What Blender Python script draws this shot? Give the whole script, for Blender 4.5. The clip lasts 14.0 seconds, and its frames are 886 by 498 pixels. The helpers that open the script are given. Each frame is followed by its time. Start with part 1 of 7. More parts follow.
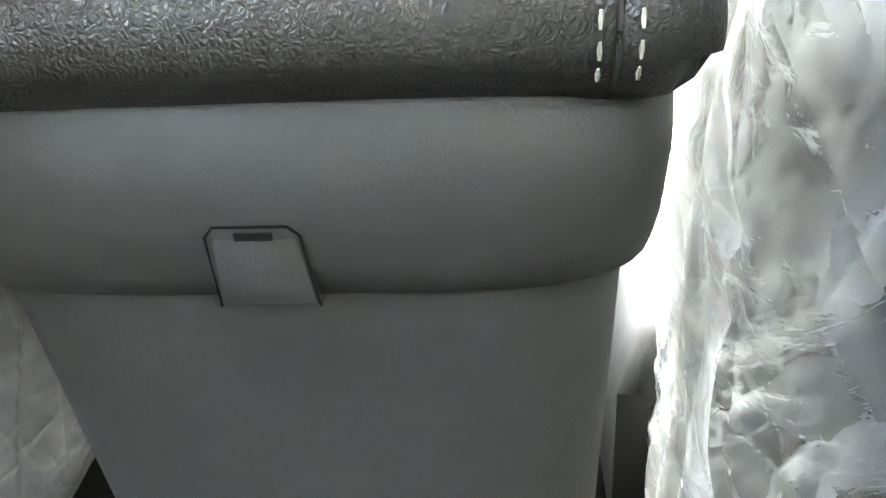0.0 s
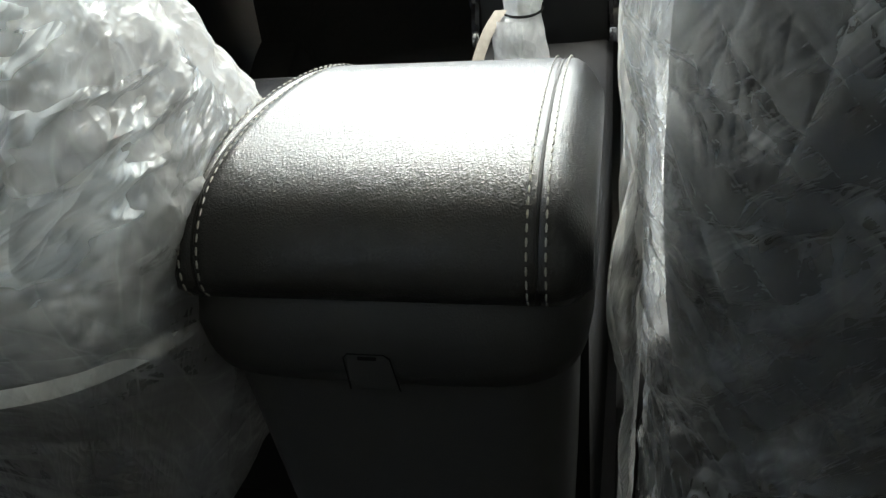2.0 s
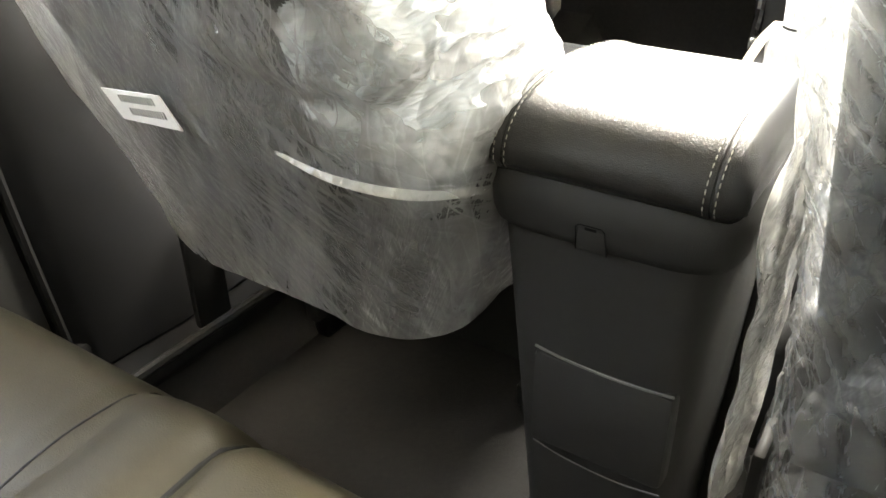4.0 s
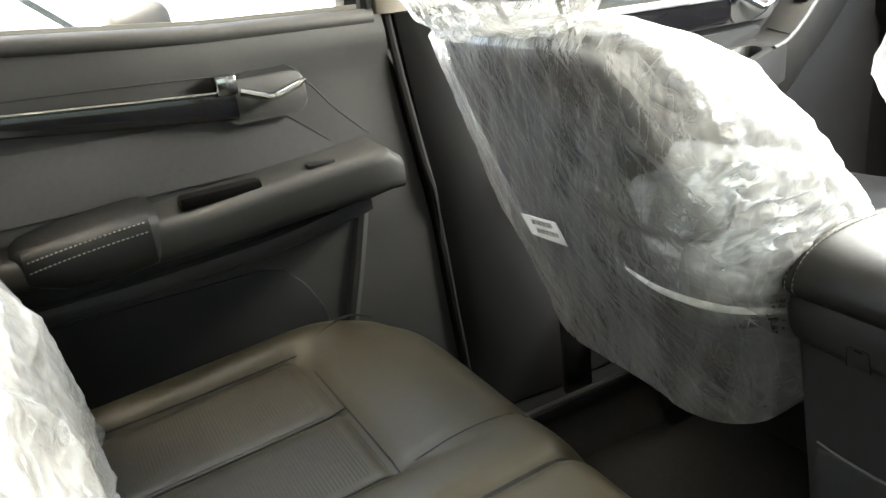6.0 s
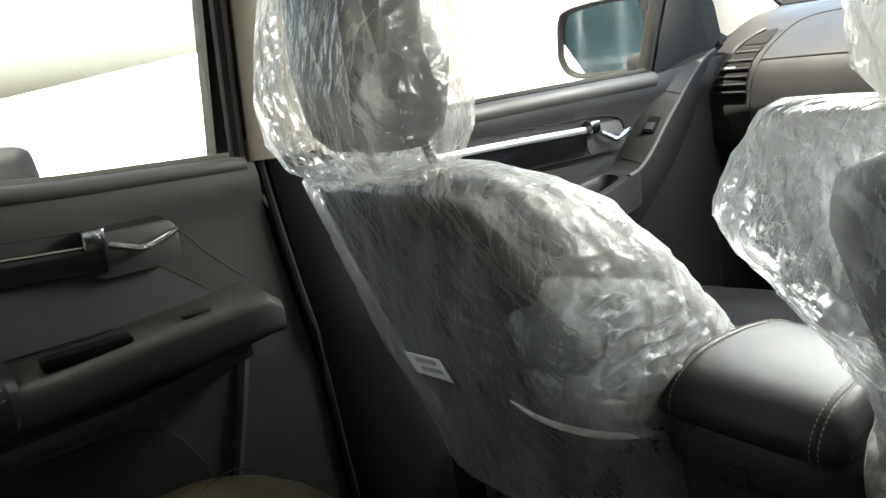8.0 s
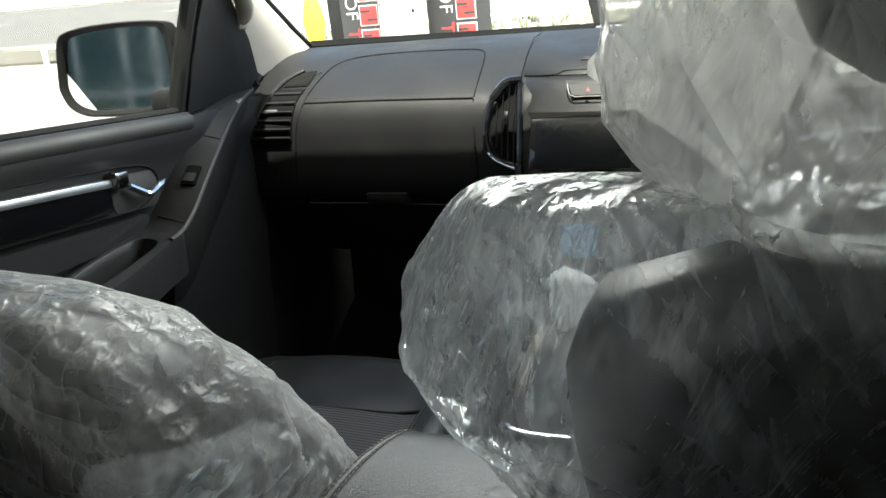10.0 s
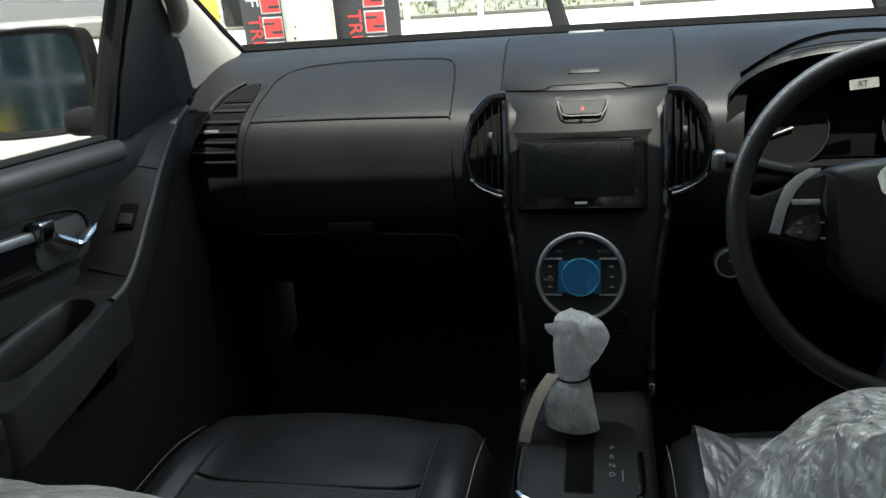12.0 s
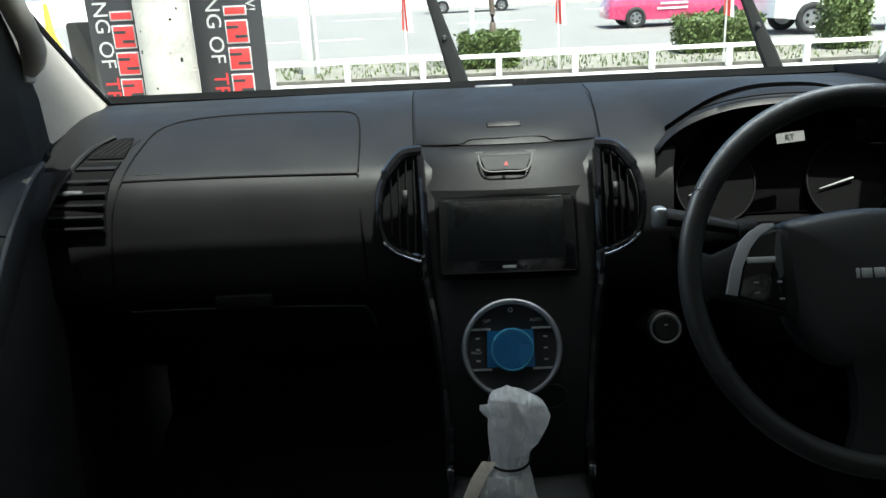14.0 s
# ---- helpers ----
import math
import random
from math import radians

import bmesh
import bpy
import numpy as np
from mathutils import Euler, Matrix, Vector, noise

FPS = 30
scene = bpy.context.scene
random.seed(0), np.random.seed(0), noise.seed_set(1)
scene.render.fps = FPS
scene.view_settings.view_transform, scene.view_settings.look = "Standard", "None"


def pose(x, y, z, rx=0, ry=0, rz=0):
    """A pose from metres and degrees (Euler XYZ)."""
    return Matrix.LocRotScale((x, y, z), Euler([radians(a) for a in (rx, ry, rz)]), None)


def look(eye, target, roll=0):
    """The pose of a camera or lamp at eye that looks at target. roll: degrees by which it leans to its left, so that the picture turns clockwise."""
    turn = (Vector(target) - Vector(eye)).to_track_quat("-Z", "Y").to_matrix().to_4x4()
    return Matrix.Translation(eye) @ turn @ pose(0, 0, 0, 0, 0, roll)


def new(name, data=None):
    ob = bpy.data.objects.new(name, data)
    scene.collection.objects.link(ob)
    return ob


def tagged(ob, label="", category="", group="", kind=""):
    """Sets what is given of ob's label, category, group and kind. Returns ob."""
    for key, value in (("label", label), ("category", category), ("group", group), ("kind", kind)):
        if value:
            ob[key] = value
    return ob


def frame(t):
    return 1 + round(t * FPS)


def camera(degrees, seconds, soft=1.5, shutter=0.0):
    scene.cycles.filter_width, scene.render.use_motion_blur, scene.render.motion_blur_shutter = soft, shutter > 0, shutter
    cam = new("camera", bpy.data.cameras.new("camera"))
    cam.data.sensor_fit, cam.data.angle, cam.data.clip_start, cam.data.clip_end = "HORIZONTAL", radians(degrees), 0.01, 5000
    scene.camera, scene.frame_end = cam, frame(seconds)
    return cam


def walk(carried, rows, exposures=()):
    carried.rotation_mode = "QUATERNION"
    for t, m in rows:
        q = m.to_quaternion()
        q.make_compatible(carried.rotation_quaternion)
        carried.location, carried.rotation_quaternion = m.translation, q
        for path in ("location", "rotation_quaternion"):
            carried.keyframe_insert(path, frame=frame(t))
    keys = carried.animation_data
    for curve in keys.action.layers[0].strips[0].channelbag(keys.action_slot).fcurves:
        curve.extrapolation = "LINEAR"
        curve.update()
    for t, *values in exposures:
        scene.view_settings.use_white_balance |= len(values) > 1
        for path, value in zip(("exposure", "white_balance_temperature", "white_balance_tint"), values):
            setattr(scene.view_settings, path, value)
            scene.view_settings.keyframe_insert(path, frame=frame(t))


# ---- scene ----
cam = camera(58.4, 14.0)

# camera path: seconds and pose
PATH = [
    (0, (0.069, -0.115, 0.586), (-0.119, 1.665, -0.305), -3.5),
    (0.5, (0.107, -0.166, 0.655), (-0.251, 1.542, -0.322), -6.8),
    (1, (0.121, -0.193, 0.704), (-0.261, 1.494, -0.3), -7.1),
    (1.5, (0.125, -0.224, 0.73), (-0.301, 1.464, -0.255), -7.8),
    (2, (0.124, -0.236, 0.737), (-0.311, 1.448, -0.249), -6.4),
    (2.2, (0.122, -0.243, 0.734), (-0.32, 1.446, -0.242), -5.5),
    (4.4, (0.256, -0.491, 0.832), (-0.903, 0.795, -0.169), -2.0),
    (5, (0.352, -0.546, 0.887), (-1.101, 0.475, -0.032), -4.9),
    (5.5, (0.392, -0.57, 0.906), (-1.184, 0.342, 0.08), -5.8),
    (6, (0.427, -0.584, 0.921), (-1.245, 0.237, 0.194), -6.9),
    (6.5, (0.439, -0.589, 0.925), (-1.278, 0.188, 0.258), -7.3),
    (7, (0.44, -0.591, 0.919), (-1.287, 0.18, 0.269), -7.2),
    (7.5, (0.442, -0.585, 0.932), (-1.269, 0.259, 0.331), -8.0),
    (8, (0.428, -0.575, 0.941), (-1.148, 0.564, 0.473), -7.6),
    (8.5, (0.395, -0.548, 0.951), (-0.898, 0.891, 0.444), -5.6),
    (9, (0.3, -0.473, 0.936), (-0.631, 1.226, 0.441), -3.4),
    (9.2, (0.277, -0.45, 0.924), (-0.571, 1.296, 0.445), -3.2),
    (11.3, (0.097, -0.31, 0.99), (-0.358, 1.564, 0.461), -3.5),
    (11.5, (0.071, -0.298, 0.994), (-0.362, 1.581, 0.463), -3.4),
    (12, (0.03, -0.244, 0.996), (-0.358, 1.639, 0.446), -3.5),
    (12.5, (-0.003, -0.19, 1.014), (-0.254, 1.714, 0.453), -3.5),
    (13, (-0.025, -0.142, 1.014), (-0.139, 1.782, 0.483), -3.1),
    (13.5, (-0.049, -0.118, 0.99), (-0.112, 1.823, 0.509), -2.9),
    (14, (-0.061, -0.11, 0.968), (-0.116, 1.848, 0.561), -2.6),
]
# seconds, stops, white balance
EXPOSURE = [
    (0.0, 8.2, 6800, 4), (0.5, 7.5, 6800, 4), (1.0, 5.85, 6800, 3), (1.5, 4.65, 6800, 3), (2.2, 4.25, 6800, 2), (4.3, 6.5, 7800, 8), (5.0, 6.7, 7800, 8), (5.5, 6.25, 7400, 6),
    (6.0, 5.5, 7200, 5), (7.0, 5.05, 7000, 4), (8.0, 4.0, 6900, 4), (8.5, 2.55, 6800, 3), (9.2, 2.65, 6600, 2), (11.3, 1.85, 6500, 1), (12.0, 1.7, 6200, 0), (12.5, 1.82, 6000, -1), (14.0, 1.45, 6000, -1),
]
walk(cam, [(t, look(eye, target, roll)) for t, eye, target, roll in PATH], EXPOSURE)

# ---------------------------------------------------------------- light
TILT = 7.0                      # the forecourt and road climb ahead of the parked car
OUT = Matrix.Translation((0, 1.0, -0.55)) @ Matrix.Rotation(radians(TILT), 4, "X")

world = bpy.data.worlds.new("world")
scene.world = world
world.use_nodes = True
wn = world.node_tree.nodes
sky = wn.new("ShaderNodeTexSky")
sky.sky_type = "NISHITA"
sky.sun_disc = False
sky.sun_elevation = radians(62)
sky.sun_rotation = radians(160)
sky.ozone_density = 0.3
sky.air_density, sky.dust_density = 1.0, 5.0
wn["Background"].inputs["Strength"].default_value = 0.15
world.node_tree.links.new(sky.outputs[0], wn["Background"].inputs["Color"])

sun = new("sun", bpy.data.lights.new("sun", "SUN"))
sun.data.energy, sun.data.angle, sun.data.color = 4.5, radians(0.6), (1.0, 0.95, 0.87)
sun.matrix_world = look((2.2, -6, 13), (0, 0, 0))

# skylight through the upper windscreen
glow = new("windscreen_skylight", bpy.data.lights.new("windscreen_skylight", "AREA"))
glow.data.shape, glow.data.size, glow.data.size_y = "RECTANGLE", 1.1, 0.26
glow.data.energy, glow.data.color = 3.4, (1.0, 0.99, 0.96)
glow.matrix_world = look((0, 0.97, 1.20), (0, -0.03, 1.06))


# ---------------------------------------------------------------- materials
def mat(name, color, rough=0.5, metal=0.0, spec=0.5, grain=0.0, scale=600.0, vary=0.12, vscale=9.0, kind="noise", coat=0.0, sheen=0.0):
    """Principled paint with colour drift at two scales and a fine relief."""
    m = bpy.data.materials.new(name)
    m.use_nodes = True
    nt = m.node_tree
    b = nt.nodes["Principled BSDF"]
    b.inputs["Roughness"].default_value, b.inputs["Metallic"].default_value = rough, metal
    b.inputs["Specular IOR Level"].default_value = spec
    b.inputs["Coat Weight"].default_value = coat
    b.inputs["Coat Roughness"].default_value = 0.05
    b.inputs["Sheen Weight"].default_value = sheen
    co = nt.nodes.new("ShaderNodeTexCoord")
    n1 = nt.nodes.new("ShaderNodeTexNoise")
    n1.inputs["Scale"].default_value, n1.inputs["Detail"].default_value = vscale, 6
    n2 = nt.nodes.new("ShaderNodeTexNoise")
    n2.inputs["Scale"].default_value, n2.inputs["Detail"].default_value = vscale * 14, 3
    add = nt.nodes.new("ShaderNodeMath")
    add.operation = "ADD"
    mr = nt.nodes.new("ShaderNodeMapRange")
    mr.inputs["From Min"].default_value, mr.inputs["From Max"].default_value = 0.6, 1.4
    mr.inputs["To Min"].default_value, mr.inputs["To Max"].default_value = 1 - vary, 1 + vary
    mul = nt.nodes.new("ShaderNodeMix")
    mul.data_type, mul.blend_type = "RGBA", "MULTIPLY"
    mul.inputs["Factor"].default_value = 1.0
    mul.inputs["A"].default_value = (*color, 1)
    L = nt.links.new
    for n in (n1, n2):
        L(co.outputs["Object"], n.inputs["Vector"])
    L(n1.outputs["Fac"], add.inputs[0])
    L(n2.outputs["Fac"], add.inputs[1])
    L(add.outputs[0], mr.inputs["Value"])
    L(mr.outputs[0], mul.inputs["B"])
    L(mul.outputs["Result"], b.inputs["Base Color"])
    rr = nt.nodes.new("ShaderNodeMapRange")
    rr.inputs["From Min"].default_value, rr.inputs["From Max"].default_value = 0.3, 0.7
    rr.inputs["To Min"].default_value, rr.inputs["To Max"].default_value = max(rough - 0.07, 0.02), min(rough + 0.07, 1)
    L(n1.outputs["Fac"], rr.inputs["Value"])
    L(rr.outputs[0], b.inputs["Roughness"])
    if grain:
        if kind == "leather":
            t = nt.nodes.new("ShaderNodeTexVoronoi")
            t.feature = "DISTANCE_TO_EDGE"
            warp = nt.nodes.new("ShaderNodeVectorMath")
            warp.operation = "MULTIPLY_ADD"
            warp.inputs[1].default_value = (0.004, 0.004, 0.004)
            n3 = nt.nodes.new("ShaderNodeTexNoise")
            n3.inputs["Scale"].default_value = scale * 0.4
            L(co.outputs["Object"], n3.inputs["Vector"])
            L(n3.outputs["Color"], warp.inputs[0])
            L(co.outputs["Object"], warp.inputs[2])
            L(warp.outputs[0], t.inputs["Vector"])
            src = t.outputs["Distance"]
        elif kind == "ribs":
            t = nt.nodes.new("ShaderNodeTexWave")
            t.bands_direction = "Y"
            L(co.outputs["Object"], t.inputs["Vector"])
            t.inputs["Distortion"].default_value = 0.3
            src = t.outputs["Fac"]
        else:
            t = nt.nodes.new("ShaderNodeTexNoise")
            t.inputs["Detail"].default_value = 4
            L(co.outputs["Object"], t.inputs["Vector"])
            src = t.outputs["Fac"]
        t.inputs["Scale"].default_value = scale
        bp = nt.nodes.new("ShaderNodeBump")
        bp.inputs["Strength"].default_value, bp.inputs["Distance"].default_value = grain, 0.001
        L(src, bp.inputs["Height"])
        L(bp.outputs[0], b.inputs["Normal"])
    return m


def film(name, tint, solid, rough, scale=9.0, crumple=1.0, streak=(1.0, 1.0, 0.35), calm=0.15, spread=0.8, folds=0.12, lined=1.0, turn=0.0):
    """Thin polythene: half clear, milky, glossy, crumpled into straight-edged facets and long creases."""
    m = bpy.data.materials.new(name)
    m.use_nodes = True
    nt = m.node_tree
    L = nt.links.new
    nt.nodes.remove(nt.nodes["Principled BSDF"])
    co = nt.nodes.new("ShaderNodeTexCoord")

    def node(kind, **values):
        n = nt.nodes.new("ShaderNode" + kind)
        for key, v in values.items():
            n.inputs[key.replace("_", " ")].default_value = v
        return n

    def math_node(op, a, b=None):
        n = nt.nodes.new("ShaderNodeMath")
        n.operation = op
        for i, v in enumerate((a, b)):
            if v is None:
                continue
            if isinstance(v, (int, float)):
                n.inputs[i].default_value = v
            else:
                L(v, n.inputs[i])
        return n.outputs[0]

    def vector_node(op, a, b):
        n = nt.nodes.new("ShaderNodeVectorMath")
        n.operation = op
        for i, v in enumerate((a, b)):
            if isinstance(v, tuple):
                n.inputs[i].default_value = v
            else:
                L(v, n.inputs[i])
        return n.outputs["Value"] if op == "DOT_PRODUCT" else n.outputs[0]

    def step(v, lo, hi, to0, to1):
        n = nt.nodes.new("ShaderNodeMapRange")
        n.interpolation_type = "SMOOTHSTEP"
        for key, val in (("From Min", lo), ("From Max", hi), ("To Min", to0), ("To Max", to1)):
            n.inputs[key].default_value = val
        L(v, n.inputs["Value"])
        return n.outputs[0]

    def soft(s, shift, detail=2.0):
        mp = node("Mapping", Location=shift)
        n = node("TexNoise", Scale=s, Detail=detail)
        L(co.outputs["Object"], mp.inputs["Vector"])
        L(mp.outputs[0], n.inputs["Vector"])
        return n

    wob = soft(scale * 2.2, (0, 0, 0), 3.0)
    warp = vector_node("ADD", co.outputs["Object"], vector_node("MULTIPLY", wob.outputs["Color"], (0.010, 0.010, 0.010)))

    def facets(s, turn, shift, squeeze):
        """Tilted flat pieces: their relief, their own shade and the creases between them."""
        turned = node("Mapping", Rotation=turn)
        mp = node("Mapping", Scale=squeeze, Location=shift)
        L(warp, turned.inputs["Vector"])
        L(turned.outputs[0], mp.inputs["Vector"])
        one = node("TexVoronoi", Scale=s)
        edge = node("TexVoronoi", Scale=s)
        edge.feature = "DISTANCE_TO_EDGE"
        for v in (one, edge):
            L(mp.outputs[0], v.inputs["Vector"])
        lean = vector_node("SUBTRACT", one.outputs["Color"], (0.5, 0.5, 0.5))
        rise = vector_node("DOT_PRODUCT", vector_node("SUBTRACT", mp.outputs[0], one.outputs["Position"]), lean)
        rise = math_node("MULTIPLY", rise, step(edge.outputs["Distance"], 0.0, 0.06, 0.0, 1.0))
        shade = node("SeparateColor")
        L(one.outputs["Color"], shade.inputs[0])
        return rise, shade.outputs[0], edge.outputs["Distance"]

    broad = soft(scale * 0.45, (1.3, 0.4, 2.2)).outputs["Fac"]
    patch = step(broad, 0.44, 0.58, calm, 1.0)
    long = (streak[0], 0.35 * streak[1], streak[2])
    r1, s1, e1 = facets(scale * 1.7, (-0.325, 0.25 + turn, 0.0), (0, 0, 0), long)
    r2, s2, e2 = facets(scale * 4.5, (-0.325, -0.4 + turn, 0.0), (3.1, 1.7, 0), long)
    r3, s3, e3 = facets(scale * 11.0, (-0.325, 0.6 + turn, 0.0), (6.2, 3.4, 1.0), long)
    high = math_node("ADD", r1, math_node("MULTIPLY", math_node("ADD", r2, math_node("MULTIPLY", r3, 0.8)), patch))
    grooves = []
    for s, lean, shift, deep, wide in ((2.6, 0.30, 0.0, 0.050, 0.016), (6.0, -0.22, 2.0, 0.024, 0.022), (7.0, 0.62, 7.0, 0.022, 0.022), (15.0, 0.05, 4.0, 0.010, 0.03), (34.0, -0.4, 5.0, 0.0045, 0.04)):
        turned = node("Mapping", Rotation=(-0.325, lean + turn, 0.0))
        squeezed = node("Mapping", Scale=long, Location=(shift, 0.3 * shift, 0))
        n = node("TexNoise", Scale=scale * s * 0.9, Detail=1.0, Distortion=0.15)
        L(co.outputs["Object"], turned.inputs["Vector"])
        L(turned.outputs[0], squeezed.inputs["Vector"])
        L(squeezed.outputs[0], n.inputs["Vector"])
        off = math_node("ABSOLUTE", math_node("SUBTRACT", n.outputs["Fac"], 0.5))
        grooves.append((math_node("MULTIPLY", off, -deep * lined * (9.0 / scale)), step(off, 0.0, wide, 0.12 if s < 12 else 0.05, 0.0)))
    relief = math_node("MULTIPLY", high, 0.9 * crumple)
    crest = grooves[0][1]
    for i, (h, c) in enumerate(grooves):
        relief = math_node("ADD", relief, h)
        if i:
            crest = math_node("ADD", crest, c if i < 2 else math_node("MULTIPLY", c, patch))
    bump = node("Bump", Strength=1.0, Distance=1.0)
    L(relief, bump.inputs["Height"])
    # facets and creases turn milkier at random, painting in the light crumples catch
    def inner(shade, rim, lo, hi, most):
        return math_node("MULTIPLY", step(shade, lo, hi, 0.0, most), step(rim, 0.0, 0.22, 0.25, 1.0))

    double = math_node("ADD", inner(s1, e1, 0.35, 0.95, 0.4), inner(s2, e2, 0.45, 0.8, 0.6))
    double = math_node("ADD", double, math_node("MULTIPLY", inner(s3, e3, 0.45, 0.8, 0.65), patch))
    extra = math_node("ADD", math_node("MULTIPLY", double, spread), step(e1, 0.0, 0.03, folds, 0.0))
    extra = math_node("ADD", extra, math_node("MULTIPLY", crest, 0.5))
    cover = math_node("MINIMUM", math_node("ADD", step(broad, 0.35, 0.65, solid * 1.15, solid * 0.85), extra), 0.9)
    df, tl = node("BsdfDiffuse"), node("BsdfTranslucent")
    for n in (df, tl):
        n.inputs["Color"].default_value = (*tint, 1)
        L(bump.outputs[0], n.inputs["Normal"])
    milk = nt.nodes.new("ShaderNodeMixShader")
    milk.inputs[0].default_value = 0.5
    L(df.outputs[0], milk.inputs[1])
    L(tl.outputs[0], milk.inputs[2])
    mx = nt.nodes.new("ShaderNodeMixShader")
    L(cover, mx.inputs[0])
    L(node("BsdfTransparent").outputs[0], mx.inputs[1])
    L(milk.outputs[0], mx.inputs[2])
    gl = node("BsdfGlossy", Roughness=rough)
    fr = node("Fresnel", IOR=1.5)
    for n in (gl, fr):
        L(bump.outputs[0], n.inputs["Normal"])
    top = nt.nodes.new("ShaderNodeMixShader")
    L(math_node("MULTIPLY", fr.outputs[0], 0.42), top.inputs[0])
    L(mx.outputs[0], top.inputs[1])
    L(gl.outputs[0], top.inputs[2])
    L(top.outputs[0], nt.nodes["Material Output"].inputs["Surface"])
    return m


def pane_glass(name, tint, gloss):
    m = bpy.data.materials.new(name)
    m.use_nodes = True
    nt = m.node_tree
    tr = nt.nodes.new("ShaderNodeBsdfTransparent")
    tr.inputs["Color"].default_value = (*tint, 1)
    gl = nt.nodes.new("ShaderNodeBsdfGlossy")
    gl.inputs["Roughness"].default_value = 0.02
    mx = nt.nodes.new("ShaderNodeMixShader")
    mx.inputs[0].default_value = gloss
    nt.links.new(tr.outputs[0], mx.inputs[1])
    nt.links.new(gl.outputs[0], mx.inputs[2])
    nt.links.new(mx.outputs[0], nt.nodes["Material Output"].inputs["Surface"])
    return m


LEATHER = mat("black_leather", (0.017, 0.0172, 0.018), 0.36, grain=0.25, scale=800, kind="leather", spec=0.5)
LID_LEATHER = mat("lid_leather", (0.016, 0.0158, 0.0155), 0.36, grain=0.42, scale=620, kind="leather", spec=0.36)
REAR_LEATHER = mat("rear_leather", (0.044, 0.037, 0.0215), 0.48, grain=0.2, scale=420, kind="leather", spec=0.45)
RIBBED = mat("ribbed_cloth", (0.039, 0.033, 0.020), 0.6, grain=0.25, scale=70, kind="ribs", vary=0.2)
RIB_DARK = mat("ribbed_dark", (0.02, 0.02, 0.021), 0.75, grain=0.9, scale=46, kind="ribs", vary=0.2)
DASH = mat("dash_plastic", (0.0062, 0.0062, 0.0064), 0.5, spec=0.24, grain=0.22, scale=900, vary=0.08)
TRIM = mat("door_plastic", (0.030, 0.0295, 0.0285), 0.6, grain=0.22, scale=900, vary=0.1)
WHEEL_SKIN = mat("wheel_leather", (0.018, 0.018, 0.0185), 0.34, spec=0.5, grain=0.2, scale=900, kind="leather", vary=0.08)
LINING = mat("front_door_lining", (0.014, 0.014, 0.0145), 0.52, spec=0.36, grain=0.3, scale=500, kind="leather", vary=0.1)
SPAR = mat("spar_plastic", (0.013, 0.0125, 0.0115), 0.6, spec=0.25, grain=0.25, scale=900, vary=0.1)
CLOTH_DARK = mat("dark_door_cloth", (0.014, 0.0145, 0.015), 0.8, spec=0.25, grain=0.4, scale=1200, vary=0.12)
CLOTH = mat("door_cloth", (0.05, 0.049, 0.05), 0.85, grain=0.5, scale=1500, vary=0.12)
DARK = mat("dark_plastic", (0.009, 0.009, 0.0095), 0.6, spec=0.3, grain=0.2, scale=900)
# near-black for joints and black parts, and for shade painted into hollows
BLACK_SHADE = mat("black_and_shade", (0.003, 0.003, 0.003), 0.9, spec=0.1)
PIANO = mat("piano_black", (0.005, 0.005, 0.006), 0.12, coat=0.5, spec=0.4, vary=0.05)
SATIN = mat("satin_silver", (0.36, 0.365, 0.37), 0.36, metal=0.9, grain=0.05, scale=900)
CHROME = mat("chrome", (0.5, 0.51, 0.52), 0.14, metal=1.0, vary=0.05)
INLAY = mat("pale_inlay", (0.42, 0.425, 0.43), 0.38, metal=0.25, vary=0.05)
STEEL = mat("seat_steel", (0.08, 0.08, 0.08), 0.45, metal=1.0)
CREAM = mat("cream_trim", (0.36, 0.33, 0.28), 0.65, grain=0.2, scale=800, vary=0.06)
LINER = mat("headliner_cloth", (0.42, 0.4, 0.36), 0.95, grain=0.4, scale=1200)
CARPET = mat("carpet", (0.022, 0.021, 0.020), 0.95, grain=1.0, scale=500, vary=0.35)
RUBBER = mat("rubber", (0.010, 0.010, 0.010), 0.85, spec=0.25, grain=0.2, scale=600)
THREAD = mat("pale_thread", (0.26, 0.25, 0.22), 0.7)
SEAM = mat("seam_dark", (0.008, 0.008, 0.008), 0.8)
PALE = mat("pale_edge", (0.09, 0.09, 0.085), 0.6)
CONSOLE = mat("console_plastic", (0.021, 0.021, 0.0205), 0.62, spec=0.35, grain=0.25, scale=900, vary=0.1)
FILM = film("seat_film", (0.9, 0.9, 0.89), 0.23, 0.3, 10.0, 0.06, (1, 1, 0.12), 0.3, 0.18, 0.04, 0.5)
FILM_LOOSE = film("loose_film", (0.86, 0.90, 0.93), 0.13, 0.28, 8.0, 0.06, (1, 1, 0.08), 0.3, 0.18, 0.06, 0.7)
FILM_BAG = film("bag_film", (0.9, 0.9, 0.89), 0.15, 0.28, 8.0, 0.03, (1, 1, 0.10), 0.3, 0.18, 0.05, 0.7)
FILM_THICK = film("milky_film", (0.9, 0.9, 0.88), 0.22, 0.3, 6.0, 0.08, (1, 1, 0.2), 0.3, 0.5, 0.05, 0.6)
FILM_WHITE = film("white_film", (0.92, 0.92, 0.9), 0.62, 0.35, 9.0, 0.12, (1, 1, 0.4), 0.3, 0.3, 0.05, 0.4)
FILM_REAR = film("rear_film", (0.92, 0.92, 0.91), 0.12, 0.28, 3.5, 0.06, (1, 0.8, 0.25), 0.4, 0.5, 0.05, 0.4, 0.5)
